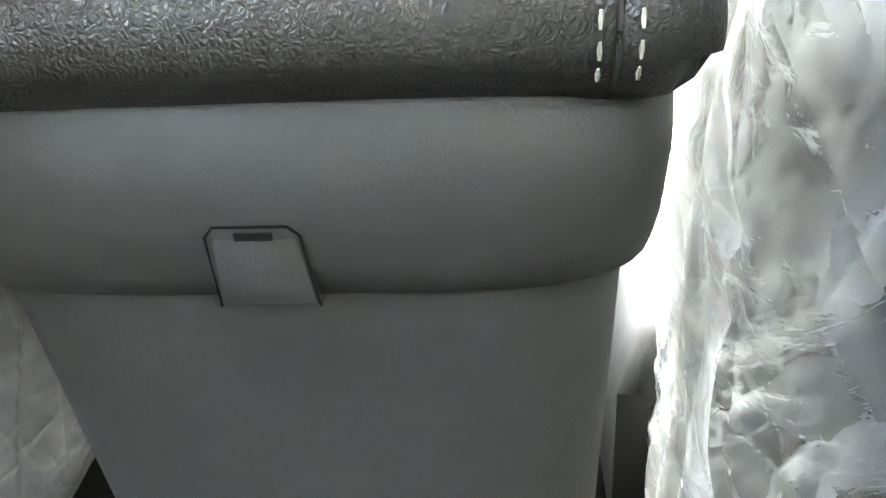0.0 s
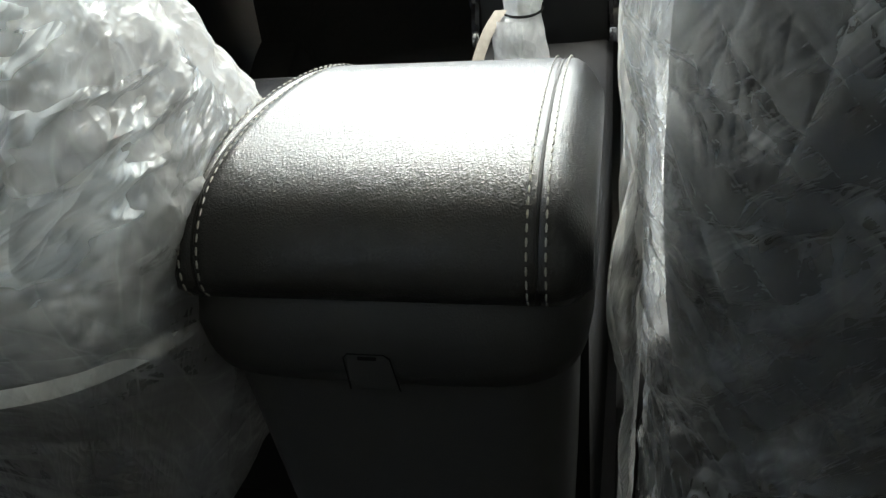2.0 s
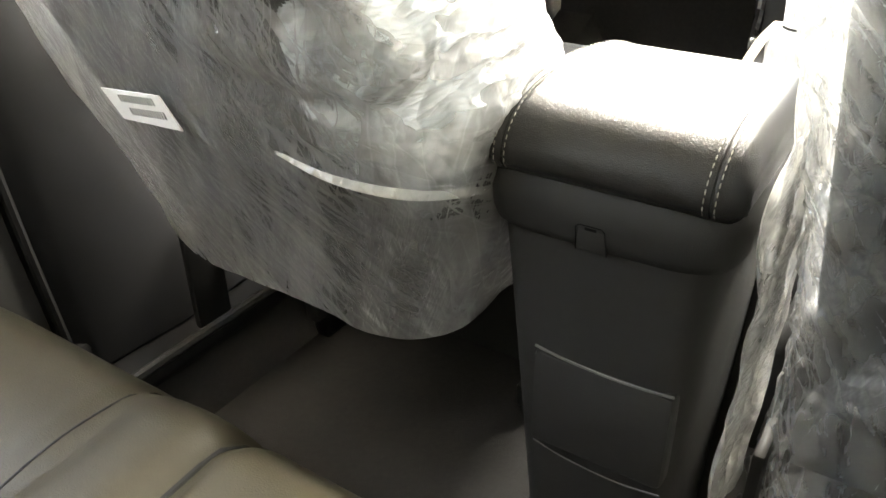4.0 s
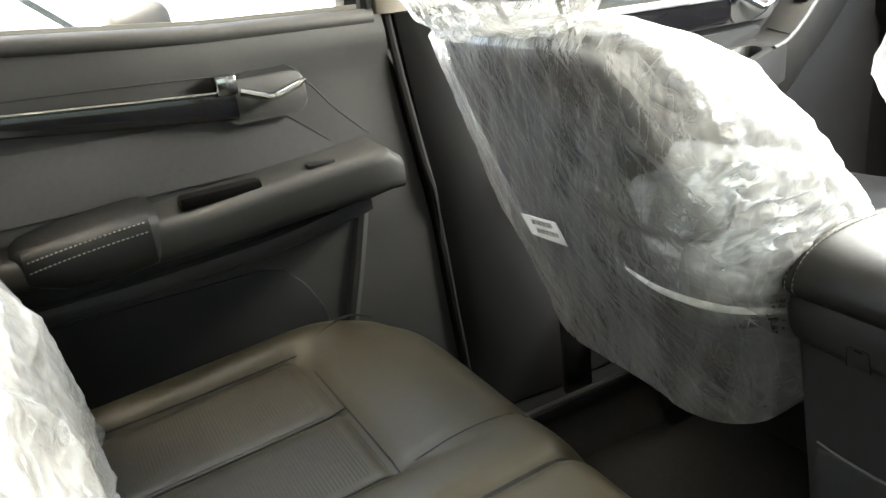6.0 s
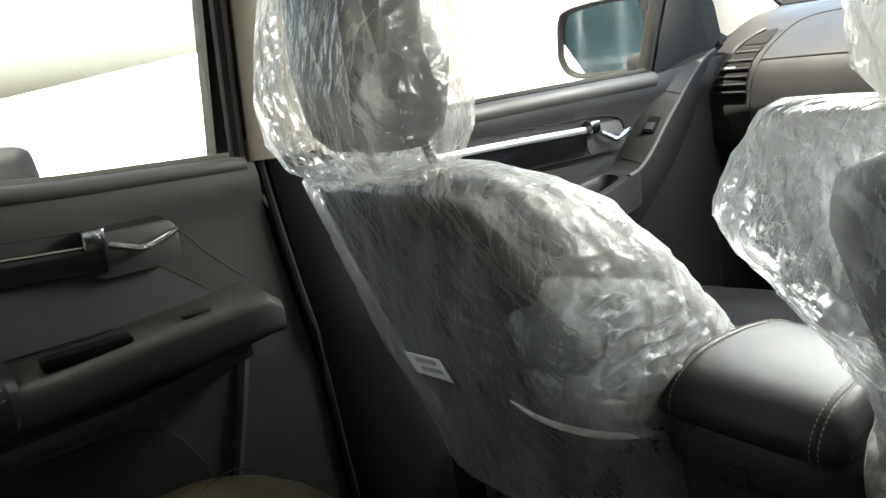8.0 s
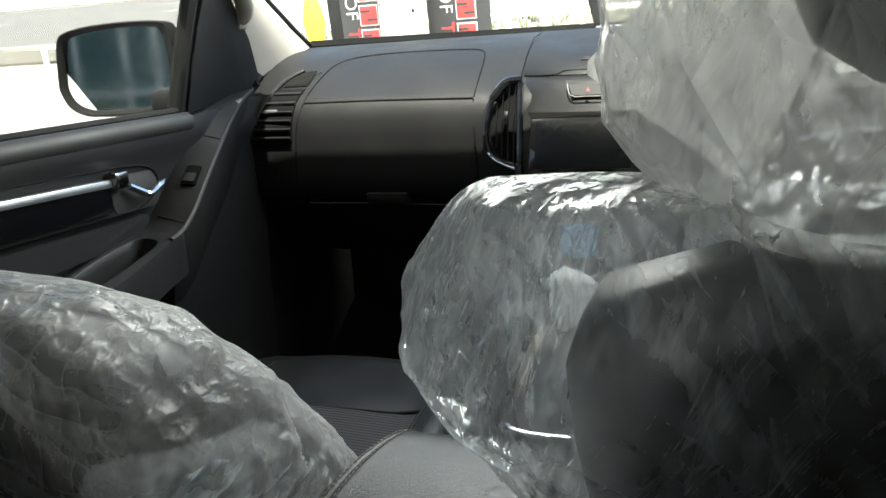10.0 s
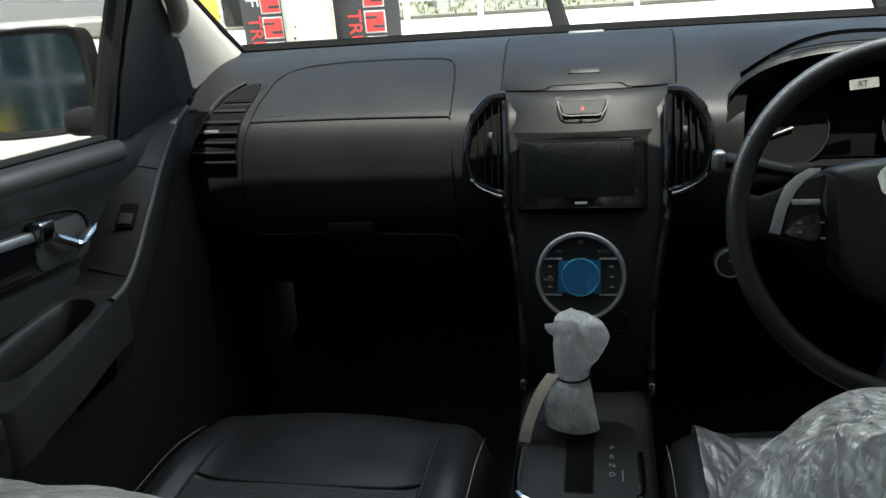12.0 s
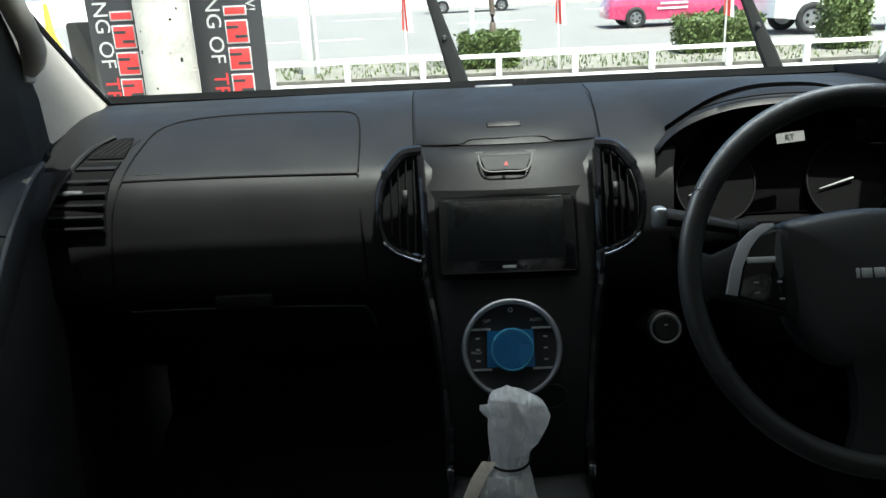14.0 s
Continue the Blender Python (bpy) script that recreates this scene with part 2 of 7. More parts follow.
FILM_CLEAR = film("cushion_film", (0.88, 0.9, 0.92), 0.0, 0.48, 9.0, 0.015, (1, 0.4, 1), 0.3, 0.02, 0.02, 0.2)
FILM_BUNCH = film("bunched_film", (0.88, 0.92, 0.94), 0.02, 0.28, 6.0, 0.12, (0.25, 0.6, 1.0), 0.9, 1.1, 0.12, 0.8, 0.3)
# white paper greyed: the shade under the hood is put into its colour
STICKER = mat("shaded_sticker", (0.12, 0.12, 0.115), 0.7, vary=0.1)
PAPER = mat("white_paper", (0.8, 0.8, 0.78), 0.7, vary=0.05)
INK = mat("black_ink", (0.02, 0.02, 0.02), 0.6)
BAND = mat("paper_strap", (0.42, 0.37, 0.3), 0.8, grain=0.5, scale=300, vary=0.2)
SCREEN = mat("dark_screen", (0.005, 0.006, 0.007), 0.3, spec=0.25, vary=0.04)
BLUE = mat("blue_film", (0.015, 0.1, 0.23), 0.25, vary=0.2, vscale=20, coat=0.4)
BLUE_RING = mat("blue_ring", (0.08, 0.32, 0.52), 0.25, metal=0.5)
LEGEND = mat("grey_legend", (0.25, 0.25, 0.25), 0.6)
RED = mat("warning_red", (0.35, 0.03, 0.03), 0.5)
MIRROR = mat("mirror_silver", (0.62, 0.66, 0.68), 0.02, metal=1.0, vary=0.02)
BODY = mat("white_car_paint", (0.72, 0.72, 0.72), 0.25, coat=0.8, vary=0.04)
GLASS = pane_glass("window_glass", (0.93, 0.95, 0.94), 0.05)
SIDE_GLASS = pane_glass("side_glass", (0.62, 0.63, 0.62), 0.05)
TINTED = pane_glass("tinted_glass", (0.27, 0.28, 0.27), 0.06)
# outside
CONCRETE = mat("concrete", (0.46, 0.44, 0.41), 0.85, grain=0.5, scale=40, vary=0.22, vscale=0.8)
ASPHALT = mat("asphalt", (0.17, 0.165, 0.16), 0.9, grain=0.8, scale=60, vary=0.2, vscale=0.5)
SOIL = mat("verge_soil", (0.17, 0.16, 0.135), 0.95, grain=0.8, scale=30, vary=0.4, vscale=1.5)
FENCE_WHITE = mat("white_rail_paint", (0.75, 0.75, 0.74), 0.55, grain=0.3, scale=30, vary=0.15, vscale=3)
COLUMN = mat("column_paint", (0.40, 0.385, 0.35), 0.8, grain=0.5, scale=30, vary=0.35, vscale=4)
BANNER = mat("banner_black", (0.025, 0.025, 0.028), 0.5, vary=0.15)
BANNER_RED = mat("banner_red", (0.55, 0.03, 0.03), 0.5)
BANNER_GREY = mat("banner_grey", (0.45, 0.45, 0.45), 0.5)
LEAF = mat("hedge_leaf", (0.085, 0.12, 0.03), 0.6, vary=0.45, vscale=6)
BARK = mat("bark", (0.12, 0.09, 0.07), 0.9, grain=0.9, scale=40, vary=0.3)
PINK = mat("pink_car_paint", (0.5, 0.05, 0.13), 0.25, coat=0.8, vary=0.04)
CAR_GLASS = mat("car_window_dark", (0.02, 0.024, 0.026), 0.06, vary=0.05)
TYRE = mat("tyre", (0.02, 0.02, 0.02), 0.85, grain=0.4, scale=80)
FLAG_RED = mat("flag_red", (0.5, 0.05, 0.04), 0.8)
FLAG_WHITE = mat("flag_white", (0.7, 0.7, 0.7), 0.8)
YELLOW = mat("yellow_cloth", (0.7, 0.5, 0.03), 0.7)
SHOP_WALL = mat("shop_wall", (0.16, 0.15, 0.11), 0.8, vary=0.3, vscale=1.0)
SHOP_GLASS = mat("shop_glass", (0.04, 0.075, 0.07), 0.12, spec=0.25, vary=0.3, vscale=1.0)
SIGN = mat("sign_panel", (0.10, 0.09, 0.06), 0.6, vary=0.3, vscale=1.5)
GREY_PAINT = mat("grey_wall_paint", (0.55, 0.54, 0.52), 0.8, vary=0.12, vscale=2)


# ---------------------------------------------------------------- mesh tools
def part(name, bm, material, parent=None, label="", smooth=38, at=(0, 0, 0)):
    """Links a bmesh as one object, under a thing or part when a parent is given."""
    me = bpy.data.meshes.new(name)
    bmesh.ops.recalc_face_normals(bm, faces=bm.faces[:])
    bm.to_mesh(me)
    bm.free()
    if smooth:
        me.polygons.foreach_set("use_smooth", [True] * len(me.polygons))
        me.set_sharp_from_angle(angle=radians(smooth))
    me.materials.append(material)
    ob = new(name, me)
    if parent is not None:
        ob.parent = parent
        ob.matrix_parent_inverse = parent.matrix_world.inverted()
    if label:
        tagged(ob, label)
    return ob


def thing(name, label, category, base=(0, 0, 0), group="", kind=""):
    ob = new(name)
    ob.empty_display_size = 0.05
    ob.matrix_world = Matrix.Translation(base)
    return tagged(ob, label, category, group, kind)


def bmn():
    return bmesh.new()


def rbox(bm, lo, hi, r=0.01, seg=2, m=None):
    """A box between two corners with rounded edges, laid by m."""
    got = bmesh.ops.create_cube(bm, size=1)
    vs = got["verts"]
    for v in vs:
        v.co = Vector([(a + b) / 2 + c * (b - a) for a, b, c in zip(lo, hi, v.co)])
    if r:
        es = list({e for v in vs for e in v.link_edges})
        got = bmesh.ops.bevel(bm, geom=es, offset=r, segments=seg, profile=0.5, affect="EDGES")
        vs = list({v for f in got["faces"] for v in f.verts} | {v for v in vs if v.is_valid})
    if m is not None:
        bmesh.ops.transform(bm, matrix=m, verts=vs)
    return bm


def loft(bm, rings, closed=True, cap=True):
    """Skins rings of equally many points."""
    rows = [[bm.verts.new(p) for p in ring] for ring in rings]
    n = len(rows[0])
    for a, b in zip(rows, rows[1:]):
        for i in range(n if closed else n - 1):
            j = (i + 1) % n
            bm.faces.new((a[i], a[j], b[j], b[i]))
    if cap and closed:
        bm.faces.new(rows[0])
        bm.faces.new(rows[-1])
    return bm


def smooth_path(pts, n=8):
    """Catmull-Rom through points."""
    pts = [Vector(p) for p in pts]
    out = []
    for i in range(len(pts) - 1):
        p0, p1, p2, p3 = pts[max(i - 1, 0)], pts[i], pts[i + 1], pts[min(i + 2, len(pts) - 1)]
        for k in range(n):
            t = k / n
            out.append(0.5 * (2 * p1 + (p2 - p0) * t + (2 * p0 - 5 * p1 + 4 * p2 - p3) * t * t + (3 * p1 - p0 - 3 * p2 + p3) * t ** 3))
    out.append(pts[-1])
    return out


def tube(bm, pts, r, n=8, flat=1.0, up=(0, 0, 1)):
    """A round or flattened rod along points; r may be a list."""
    pts = [Vector(p) for p in pts]
    rings = []
    for i, p in enumerate(pts):
        d = (pts[min(i + 1, len(pts) - 1)] - pts[max(i - 1, 0)]).normalized()
        side = d.cross(Vector(up))
        if side.length < 1e-3:
            side = d.cross(Vector((1, 0, 0)))
        side.normalize()
        top = side.cross(d)
        rad = r[i] if isinstance(r, (list, tuple)) else r
        rings.append([p + side * math.cos(a) * rad + top * math.sin(a) * rad * flat for a in (2 * math.pi * k / n for k in range(n))])
    return loft(bm, rings)


def plate(bm, outline, thick, m=None, bevel=0.0):
    """A flat outline (x, y) given depth along z, laid by m."""
    top = [bm.verts.new((x, y, thick / 2)) for x, y in outline]
    low = [bm.verts.new((x, y, -thick / 2)) for x, y in outline]
    f1 = bm.faces.new(top)
    bm.faces.new(low[::-1])
    n = len(top)
    for i in range(n):
        j = (i + 1) % n
        bm.faces.new((top[j], top[i], low[i], low[j]))
    vs = top + low
    if bevel:
        got = bmesh.ops.bevel(bm, geom=list(f1.edges), offset=bevel, segments=2, profile=0.5, affect="EDGES")
        vs = list({v for f in got["faces"] for v in f.verts} | {v for v in vs if v.is_valid})
    if m is not None:
        bmesh.ops.transform(bm, matrix=m, verts=vs)
    return bm


def rrect(w, h, r, n=5):
    out = []
    for cx, cy, a0 in ((w / 2 - r, h / 2 - r, 0), (-w / 2 + r, h / 2 - r, 90), (-w / 2 + r, -h / 2 + r, 180), (w / 2 - r, -h / 2 + r, 270)):
        for k in range(n + 1):
            a = radians(a0 + 90 * k / n)
            out.append((cx + r * math.cos(a), cy + r * math.sin(a)))
    return out


def ring(bm, R, r, m, n=48, k=10, flat=1.0, a0=0, a1=360):
    """A torus or part of one, laid by m (its axis is z)."""
    rings = []
    whole = abs(a1 - a0) >= 360
    for i in range(n if whole else n + 1):
        a = radians(a0 + (a1 - a0) * i / n)
        rings.append([m @ Vector(((R + r * math.cos(b)) * math.cos(a), (R + r * math.cos(b)) * math.sin(a), r * flat * math.sin(b))) for b in (2 * math.pi * j / k for j in range(k))])
    if whole:
        rings.append(rings[0])
        loft(bm, rings, cap=False)
        bmesh.ops.remove_doubles(bm, verts=bm.verts[:], dist=1e-6)
    else:
        loft(bm, rings)
    return bm


def lathe(bm, prof, m, n=32):
    """Turns (radius, height) about z, laid by m."""
    rings = [[m @ Vector((r * math.cos(a), r * math.sin(a), h)) for a in (2 * math.pi * k / n for k in range(n))] for r, h in prof]
    return loft(bm, rings)


def lerp(x, pts):
    return float(np.interp(x, [p[0] for p in pts], [p[1] for p in pts]))


def facing(p, n, up=(0, 0, 1)):
    """A matrix at p whose z looks along n and whose y is as near up as can be."""
    z = Vector(n).normalized()
    x = Vector(up).cross(z).normalized()
    y = z.cross(x)
    return Matrix.Translation(p) @ Matrix((x, y, z)).transposed().to_4x4()


def ridge(p, s):
    return 1.0 - abs(noise.noise(Vector(p) * s)) * 2.2


def words(name, text, size, m, material, parent, depth=0.001, spacing=1.0):
    cu = bpy.data.curves.new(name, "FONT")
    cu.body, cu.size, cu.extrude, cu.align_x, cu.align_y, cu.space_character = text, size, depth, "CENTER", "CENTER", spacing
    tmp = bpy.data.objects.new(name, cu)
    me = bpy.data.meshes.new_from_object(tmp)
    bpy.data.objects.remove(tmp)
    me.transform(m)
    me.materials.clear()
    me.materials.append(material)
    ob = new(name, me)
    if parent is not None:
        ob.parent = parent
        ob.matrix_parent_inverse = parent.matrix_world.inverted()
    return ob


# ---------------------------------------------------------------- cabin shell
def tumble(z):
    """Distance of the cabin side from the middle at a height."""
    return lerp(z, [(0.0, 0.70), (0.12, 0.735), (0.45, 0.735), (0.83, 0.715), (1.05, 0.665), (1.26, 0.60)])


def build_shell():
    bm = bmn()
    rings = []
    for y in np.linspace(-1.05, 1.62, 28):
        row = []
        for x in np.linspace(-0.74, 0.74, 31):
            hump = 0.10 * math.exp(-(x / 0.14) ** 2)
            sill = 0.085 * max(0.0, min(1.0, (abs(x) - 0.60) / 0.035))
            front = 0.22 * max(0.0, min(1.0, (y - 1.2) / 0.4))
            row.append((x, y, -0.02 + hump + sill + front))
        rings.append(row + [(0.74, y, -0.1), (-0.74, y, -0.1)])
    loft(bm, rings)
    tagged(part("floor", bm, CARPET), "black carpeted cabin floor with a raised tunnel", "floor", kind="structure")

    bm = bmn()
    rings = []
    for y, z in ((-1.0, 1.20), (-0.7, 1.27), (-0.1, 1.29), (0.5, 1.28), (0.78, 1.25)):
        w = 0.60
        low = [(x, y, z - 0.05 * (abs(x) / w) ** 4) for x in np.linspace(-w, w, 17)]
        rings.append(low + [(w, y, z + 0.05), (-w, y, z + 0.05)])
    loft(bm, rings)
    tagged(part("ceiling", bm, LINER), "pale grey cloth headliner of the cabin", "ceiling", kind="structure")

    # rear wall of the cab with its window
    wall = thing("wall_rear", "dark trimmed rear wall of the cab with a window", "wall", (0, -1.05, 0), kind="structure")
    for name, lo, hi in (("panel", (-0.74, -1.1, -0.05), (0.74, -1.03, 0.86)), ("panel", (-0.74, -1.1, 0.86), (-0.52, -1.03, 1.28)),
                         ("panel", (0.52, -1.1, 0.86), (0.74, -1.03, 1.28)), ("panel", (-0.52, -1.1, 1.2), (0.52, -1.03, 1.28))):
        part(name, rbox(bmn(), lo, hi, 0.004), TRIM, wall)
    part("window_pane", rbox(bmn(), (-0.52, -1.075, 0.86), (0.52, -1.07, 1.2), 0), TINTED, wall, "tinted rear window glass", smooth=0)
    # plain wall that closes the driver's side, with its two windows
    wall = thing("wall_right", "dark trimmed side of the cab with two windows", "wall", (0.74, 0, 0), kind="structure")
    for y0, y1, z0, z1 in ((-1.05, 1.62, -0.05, 0.83), (-1.05, -0.86, 0.83, 1.26), (-0.09, 0.08, 0.83, 1.26), (0.95, 1.62, 0.83, 0.97)):
        bm = bmn()
        rings = []
        for z in (z0, (z0 + z1) / 2, z1):
            w = tumble(z)
            rings.append([(w, y0, z), (w, y1, z), (w + 0.06, y1, z), (w + 0.06, y0, z)])
        part("panel", loft(bm, rings), TRIM, wall)
    part("roof_rail", tube(bmn(), [(x, y, z) for x, y, z in ((0.62, -1.05, 1.22), (0.62, -0.5, 1.27), (0.62, 0.2, 1.27), (0.64, 0.75, 1.245), (0.74, 1.12, 1.13), (0.79, 1.52, 0.95))], 0.03, 8), CREAM, wall)

    for y0, y1, z0, z1 in ((-0.86, -0.09, 0.83, 1.26), (0.08, 0.95, 0.83, 1.26)):
        part("window_pane", loft(bmn(), [[(tumble(z) + 0.03, y0, z), (tumble(z) + 0.03, y1, z), (tumble(z) + 0.034, y1, z), (tumble(z) + 0.034, y0, z)] for z in (z0, z1)]), TINTED, wall, "tinted side window glass", smooth=0)

    # body steel behind the shut line of the two left doors
    tagged(part("wall_left_post", loft(bmn(), [[(-tumble(z) - 0.045, y0, z), (-tumble(z) - 0.045, y1, z), (-tumble(z) - 0.085, y1, z), (-tumble(z) - 0.085, y0, z)] for z, y0, y1 in ((0.0, -0.12, 0.4), (0.5, -0.12, 0.25), (0.83, -0.12, 0.14), (1.26, -0.12, 0.12))]), RUBBER, smooth=0), "black body post between the two side doors", "wall", kind="structure")
    kick = bmn()
    rbox(kick, (-0.80, 1.09, -0.05), (-0.742, 1.66, 0.935), 0.004)
    tagged(part("wall_kick_panel", kick, DARK), "dark kick panel ahead of the front door", "wall", kind="structure")
    tagged(part("roof_rail", tube(bmn(), [(-0.615, y, z) for y, z in ((-1.05, 1.23), (-0.5, 1.265), (0.2, 1.27), (0.72, 1.255))], 0.036, 8), CREAM), "cream padded rail over the side windows", "trim", kind="structure")

    # engine bulkhead under the dash
    bm = bmn()
    rbox(bm, (-0.74, 1.56, 0.0), (0.74, 1.64, 0.94), 0.01)
    tagged(part("wall_front", bm, CARPET), "black felted bulkhead below the dash", "wall", kind="structure")


def side(y, z, inset=0.0):
    return (-tumble(z) + inset, y, z)


BELT = [(-1.05, 0.885), (-0.75, 0.872), (-0.57, 0.858), (-0.36, 0.838), (-0.1, 0.826), (0.1, 0.833), (0.4, 0.840), (0.86, 0.842), (1.1, 0.86)]


def door_skin(y_of, z0, zsteps, ysteps, inset, mtl, parent, name="panel", back=0.07):
    """A curved lining between two edges, from z0 up to the belt line."""
    bm = bmn()
    rings = []
    for i in range(ysteps + 1):
        u = i / ysteps
        row, outer = [], []
        for k in range(zsteps + 1):
            v = k / zsteps
            y0, y1 = y_of(z0 + v * (0.84 - z0))
            y = y0 + (y1 - y0) * u
            z = z0 + v * (lerp(y, BELT) - z0)
            x, yy, zz = side(y, z, inset(y, z))
            row.append((x, yy, zz))
            outer.append((-tumble(z) - back + 0.01, yy, zz))
        rings.append(row + outer[::-1])
    loft(bm, rings)
    return part(name, bm, mtl, parent)


def pane(outline, parent, name="window_pane"):
    """A window pane through (y, z) points on the sloping cabin side."""
    bm = bmn()
    a = [bm.verts.new((-tumble(z) - 0.028, y, z)) for y, z in outline]
    b = [bm.verts.new((-tumble(z) - 0.032, y, z)) for y, z in outline]
    bm.faces.new(a)
    bm.faces.new(b[::-1])
    for i in range(len(a)):
        j = (i + 1) % len(a)
        bm.faces.new((a[j], a[i], b[i], b[j]))
    return part(name, bm, SIDE_GLASS, parent, "lightly tinted side window glass", smooth=0)


def armrest(bm, secs):
    """Lofts rounded shelf sections (y, x_out, x_in, z_low, z_top, r)."""
    rings = []
    for y, xo, xi, zl, zt, r in secs:
        prof = [(xo, zl), (xi - r, zl)]
        for k in range(5):
            a = radians(-90 + 90 * k / 4)
            prof.append((xi - r + r * math.cos(a), zl + r + r * math.sin(a)))
        for k in range(5):
            a = radians(90 * k / 4)
            prof.append((xi - r + r * math.cos(a), zt - r + r * math.sin(a)))
        prof.append((xo, zt + 0.004))
        rings.append([(x, y, z) for x, z in prof])
    return loft(bm, rings)


def pull_handle(parent, y0, y1, z, dz):
    """Chrome inner release: a lock tab and a curved lever in a black cup."""
    h = part("release_handle", tube(bmn(), smooth_path([(-0.690, y0 + 0.012, z + 0.004), (-0.683, y0 + 0.04, z - 0.006 + dz), (-0.680, (y0 + y1) / 2, z - 0.009 + dz), (-0.682, y1 - 0.03, z - 0.005 + dz), (-0.686, y1, z + 0.005 + dz)], 5), [0.009] + [0.0085] * 12 + [0.0075] * 6 + [0.005, 0.004], 10, 0.75), CHROME, parent, "chrome door release lever")
    part("lock_tab", rbox(bmn(), (-0.703, y0 - 0.022, z + 0.002), (-0.680, y0 + 0.008, z + 0.030), 0.004), CHROME, h, "chrome lock tab")
    part("handle_base", plate(bmn(), rrect(y1 - y0 + 0.02, 0.062, 0.02), 0.004, Matrix.Translation((-0.7035, (y0 + y1) / 2 - 0.005, z - 0.012)) @ Matrix.Rotation(radians(90), 4, "Z") @ Matrix.Rotation(radians(90), 4, "X"), 0.0015), TRIM, h, "dark handle surround")
    cup = bmn()
    lathe(cup, [(0.044, -0.002), (0.043, 0.0005), (0.030, -0.0005), (0.0005, -0.002)], facing((-0.7045, y1 - 0.05, z), (1, 0, 0)) @ Matrix.Diagonal((1.25, 0.78, 1, 1)), 28)
    part("handle_cup", cup, DARK, h)


def build_rear_door():
    door = thing("rear_door", "closed dark grey rear door lining with padded armrest and chrome release", "door", (-0.72, -0.5, 0.1))
    edge = lambda z: (-1.03, lerp(z, [(0.1, -0.005), (0.29, -0.021), (0.48, -0.034), (0.62, -0.058), (0.75, -0.078), (0.84, -0.088)]))
    lining = lambda y, z: 0.012 + 0.012 * math.exp(-((z - 0.80) / 0.03) ** 2) - 0.010 * math.exp(-((z - 0.70) / 0.10) ** 2) * (1 if y < -0.12 else max(0, (-0.03 - y) / 0.09))
    door_skin(edge, 0.10, 34, 40, lining, TRIM, door)
    # cloth insert between the gloss strip and the armrest
    bm = bmn()
    rings = []
    for i in range(25):
        u = i / 24
        row, back = [], []
        for k in range(7):
            v = k / 6
            y_hi = -0.27
            y = -0.95 + u * (y_hi + 0.1 * (1 - v) + 0.95)
            z = 0.632 + v * (0.715 - 0.632) + 0.02 * (1 - u) * v
            x = -tumble(z) + lining(y, z)
            row.append((x + 0.004, y, z))
            back.append((x - 0.004, y, z))
        rings.append(row + back[::-1])
    part("cloth_insert", loft(bm, rings), CLOTH, door, "plain dark cloth insert")
    # gloss black strip with a chrome line along its top
    bm = bmn()
    rings = []
    for y, zt, zl in ((-1.0, 0.798, 0.770), (-0.66, 0.782, 0.752), (-0.46, 0.766, 0.729), (-0.35, 0.757, 0.716), (-0.325, 0.755, 0.714)):
        rings.append([(-0.702, y, zl), (-0.694, y, zl + 0.004), (-0.692, y, (zl + zt) / 2), (-0.695, y, zt - 0.003), (-0.703, y, zt), (-0.715, y, zt), (-0.715, y, zl)])
    strip = part("gloss_strip", loft(bm, rings), PIANO, door, "gloss black trim strip")
    part("chrome_line", tube(bmn(), [(-0.6945, -1.0, 0.797), (-0.693, -0.66, 0.781), (-0.691, -0.46, 0.765), (-0.690, -0.345, 0.757)], 0.0045, 8, 0.7), CHROME, strip, "thin chrome line")
    # dark lines draw the recess's shadow round the handle, sweeping down to the armrest
    part("recess_shadow_line", tube(bmn(), [(-tumble(p.z) + lining(p.y, p.z) - 0.0003, p.y, p.z) for p in smooth_path([(0, -0.9, 0.808), (0, -0.5, 0.788), (0, -0.345, 0.778), (0, -0.265, 0.772), (0, -0.215, 0.748), (0, -0.175, 0.700), (0, -0.125, 0.650)], 6)], 0.0012, 6), SEAM, door)
    part("recess_shadow_line", tube(bmn(), [(-tumble(p.z) + lining(p.y, p.z) - 0.0003, p.y, p.z) for p in smooth_path([(0, -0.33, 0.712), (0, -0.262, 0.706), (0, -0.235, 0.690), (0, -0.19, 0.652)], 6)], 0.0011, 6), SEAM, door)
    pull_handle(door, -0.330, -0.225, 0.750, 0.0)
    # armrest shelf rising to the front
    arm = part("armrest", armrest(bmn(), [(-0.70, -0.72, -0.662, 0.572, 0.603, 0.012), (-0.64, -0.72, -0.640, 0.562, 0.604, 0.015), (-0.52, -0.72, -0.628, 0.556, 0.612, 0.018), (-0.40, -0.72, -0.624, 0.560, 0.621, 0.018), (-0.28, -0.72, -0.624, 0.566, 0.632, 0.018),
                                          (-0.17, -0.72, -0.624, 0.572, 0.640, 0.018), (-0.135, -0.72, -0.626, 0.576, 0.643, 0.018), (-0.108, -0.72, -0.640, 0.572, 0.622, 0.016), (-0.098, -0.72, -0.672, 0.570, 0.606, 0.012)]), TRIM, door, "moulded armrest shelf")
    # solid black block painted in for the shade inside the finger slot
    part("finger_slot_shade", rbox(bmn(), (-0.668, -0.440, 0.618), (-0.640, -0.325, 0.638), 0.006), BLACK_SHADE, arm)
    part("blank_cap", rbox(bmn(), (-0.662, -0.255, 0.634), (-0.645, -0.213, 0.6405), 0.002, m=None), DARK, arm)
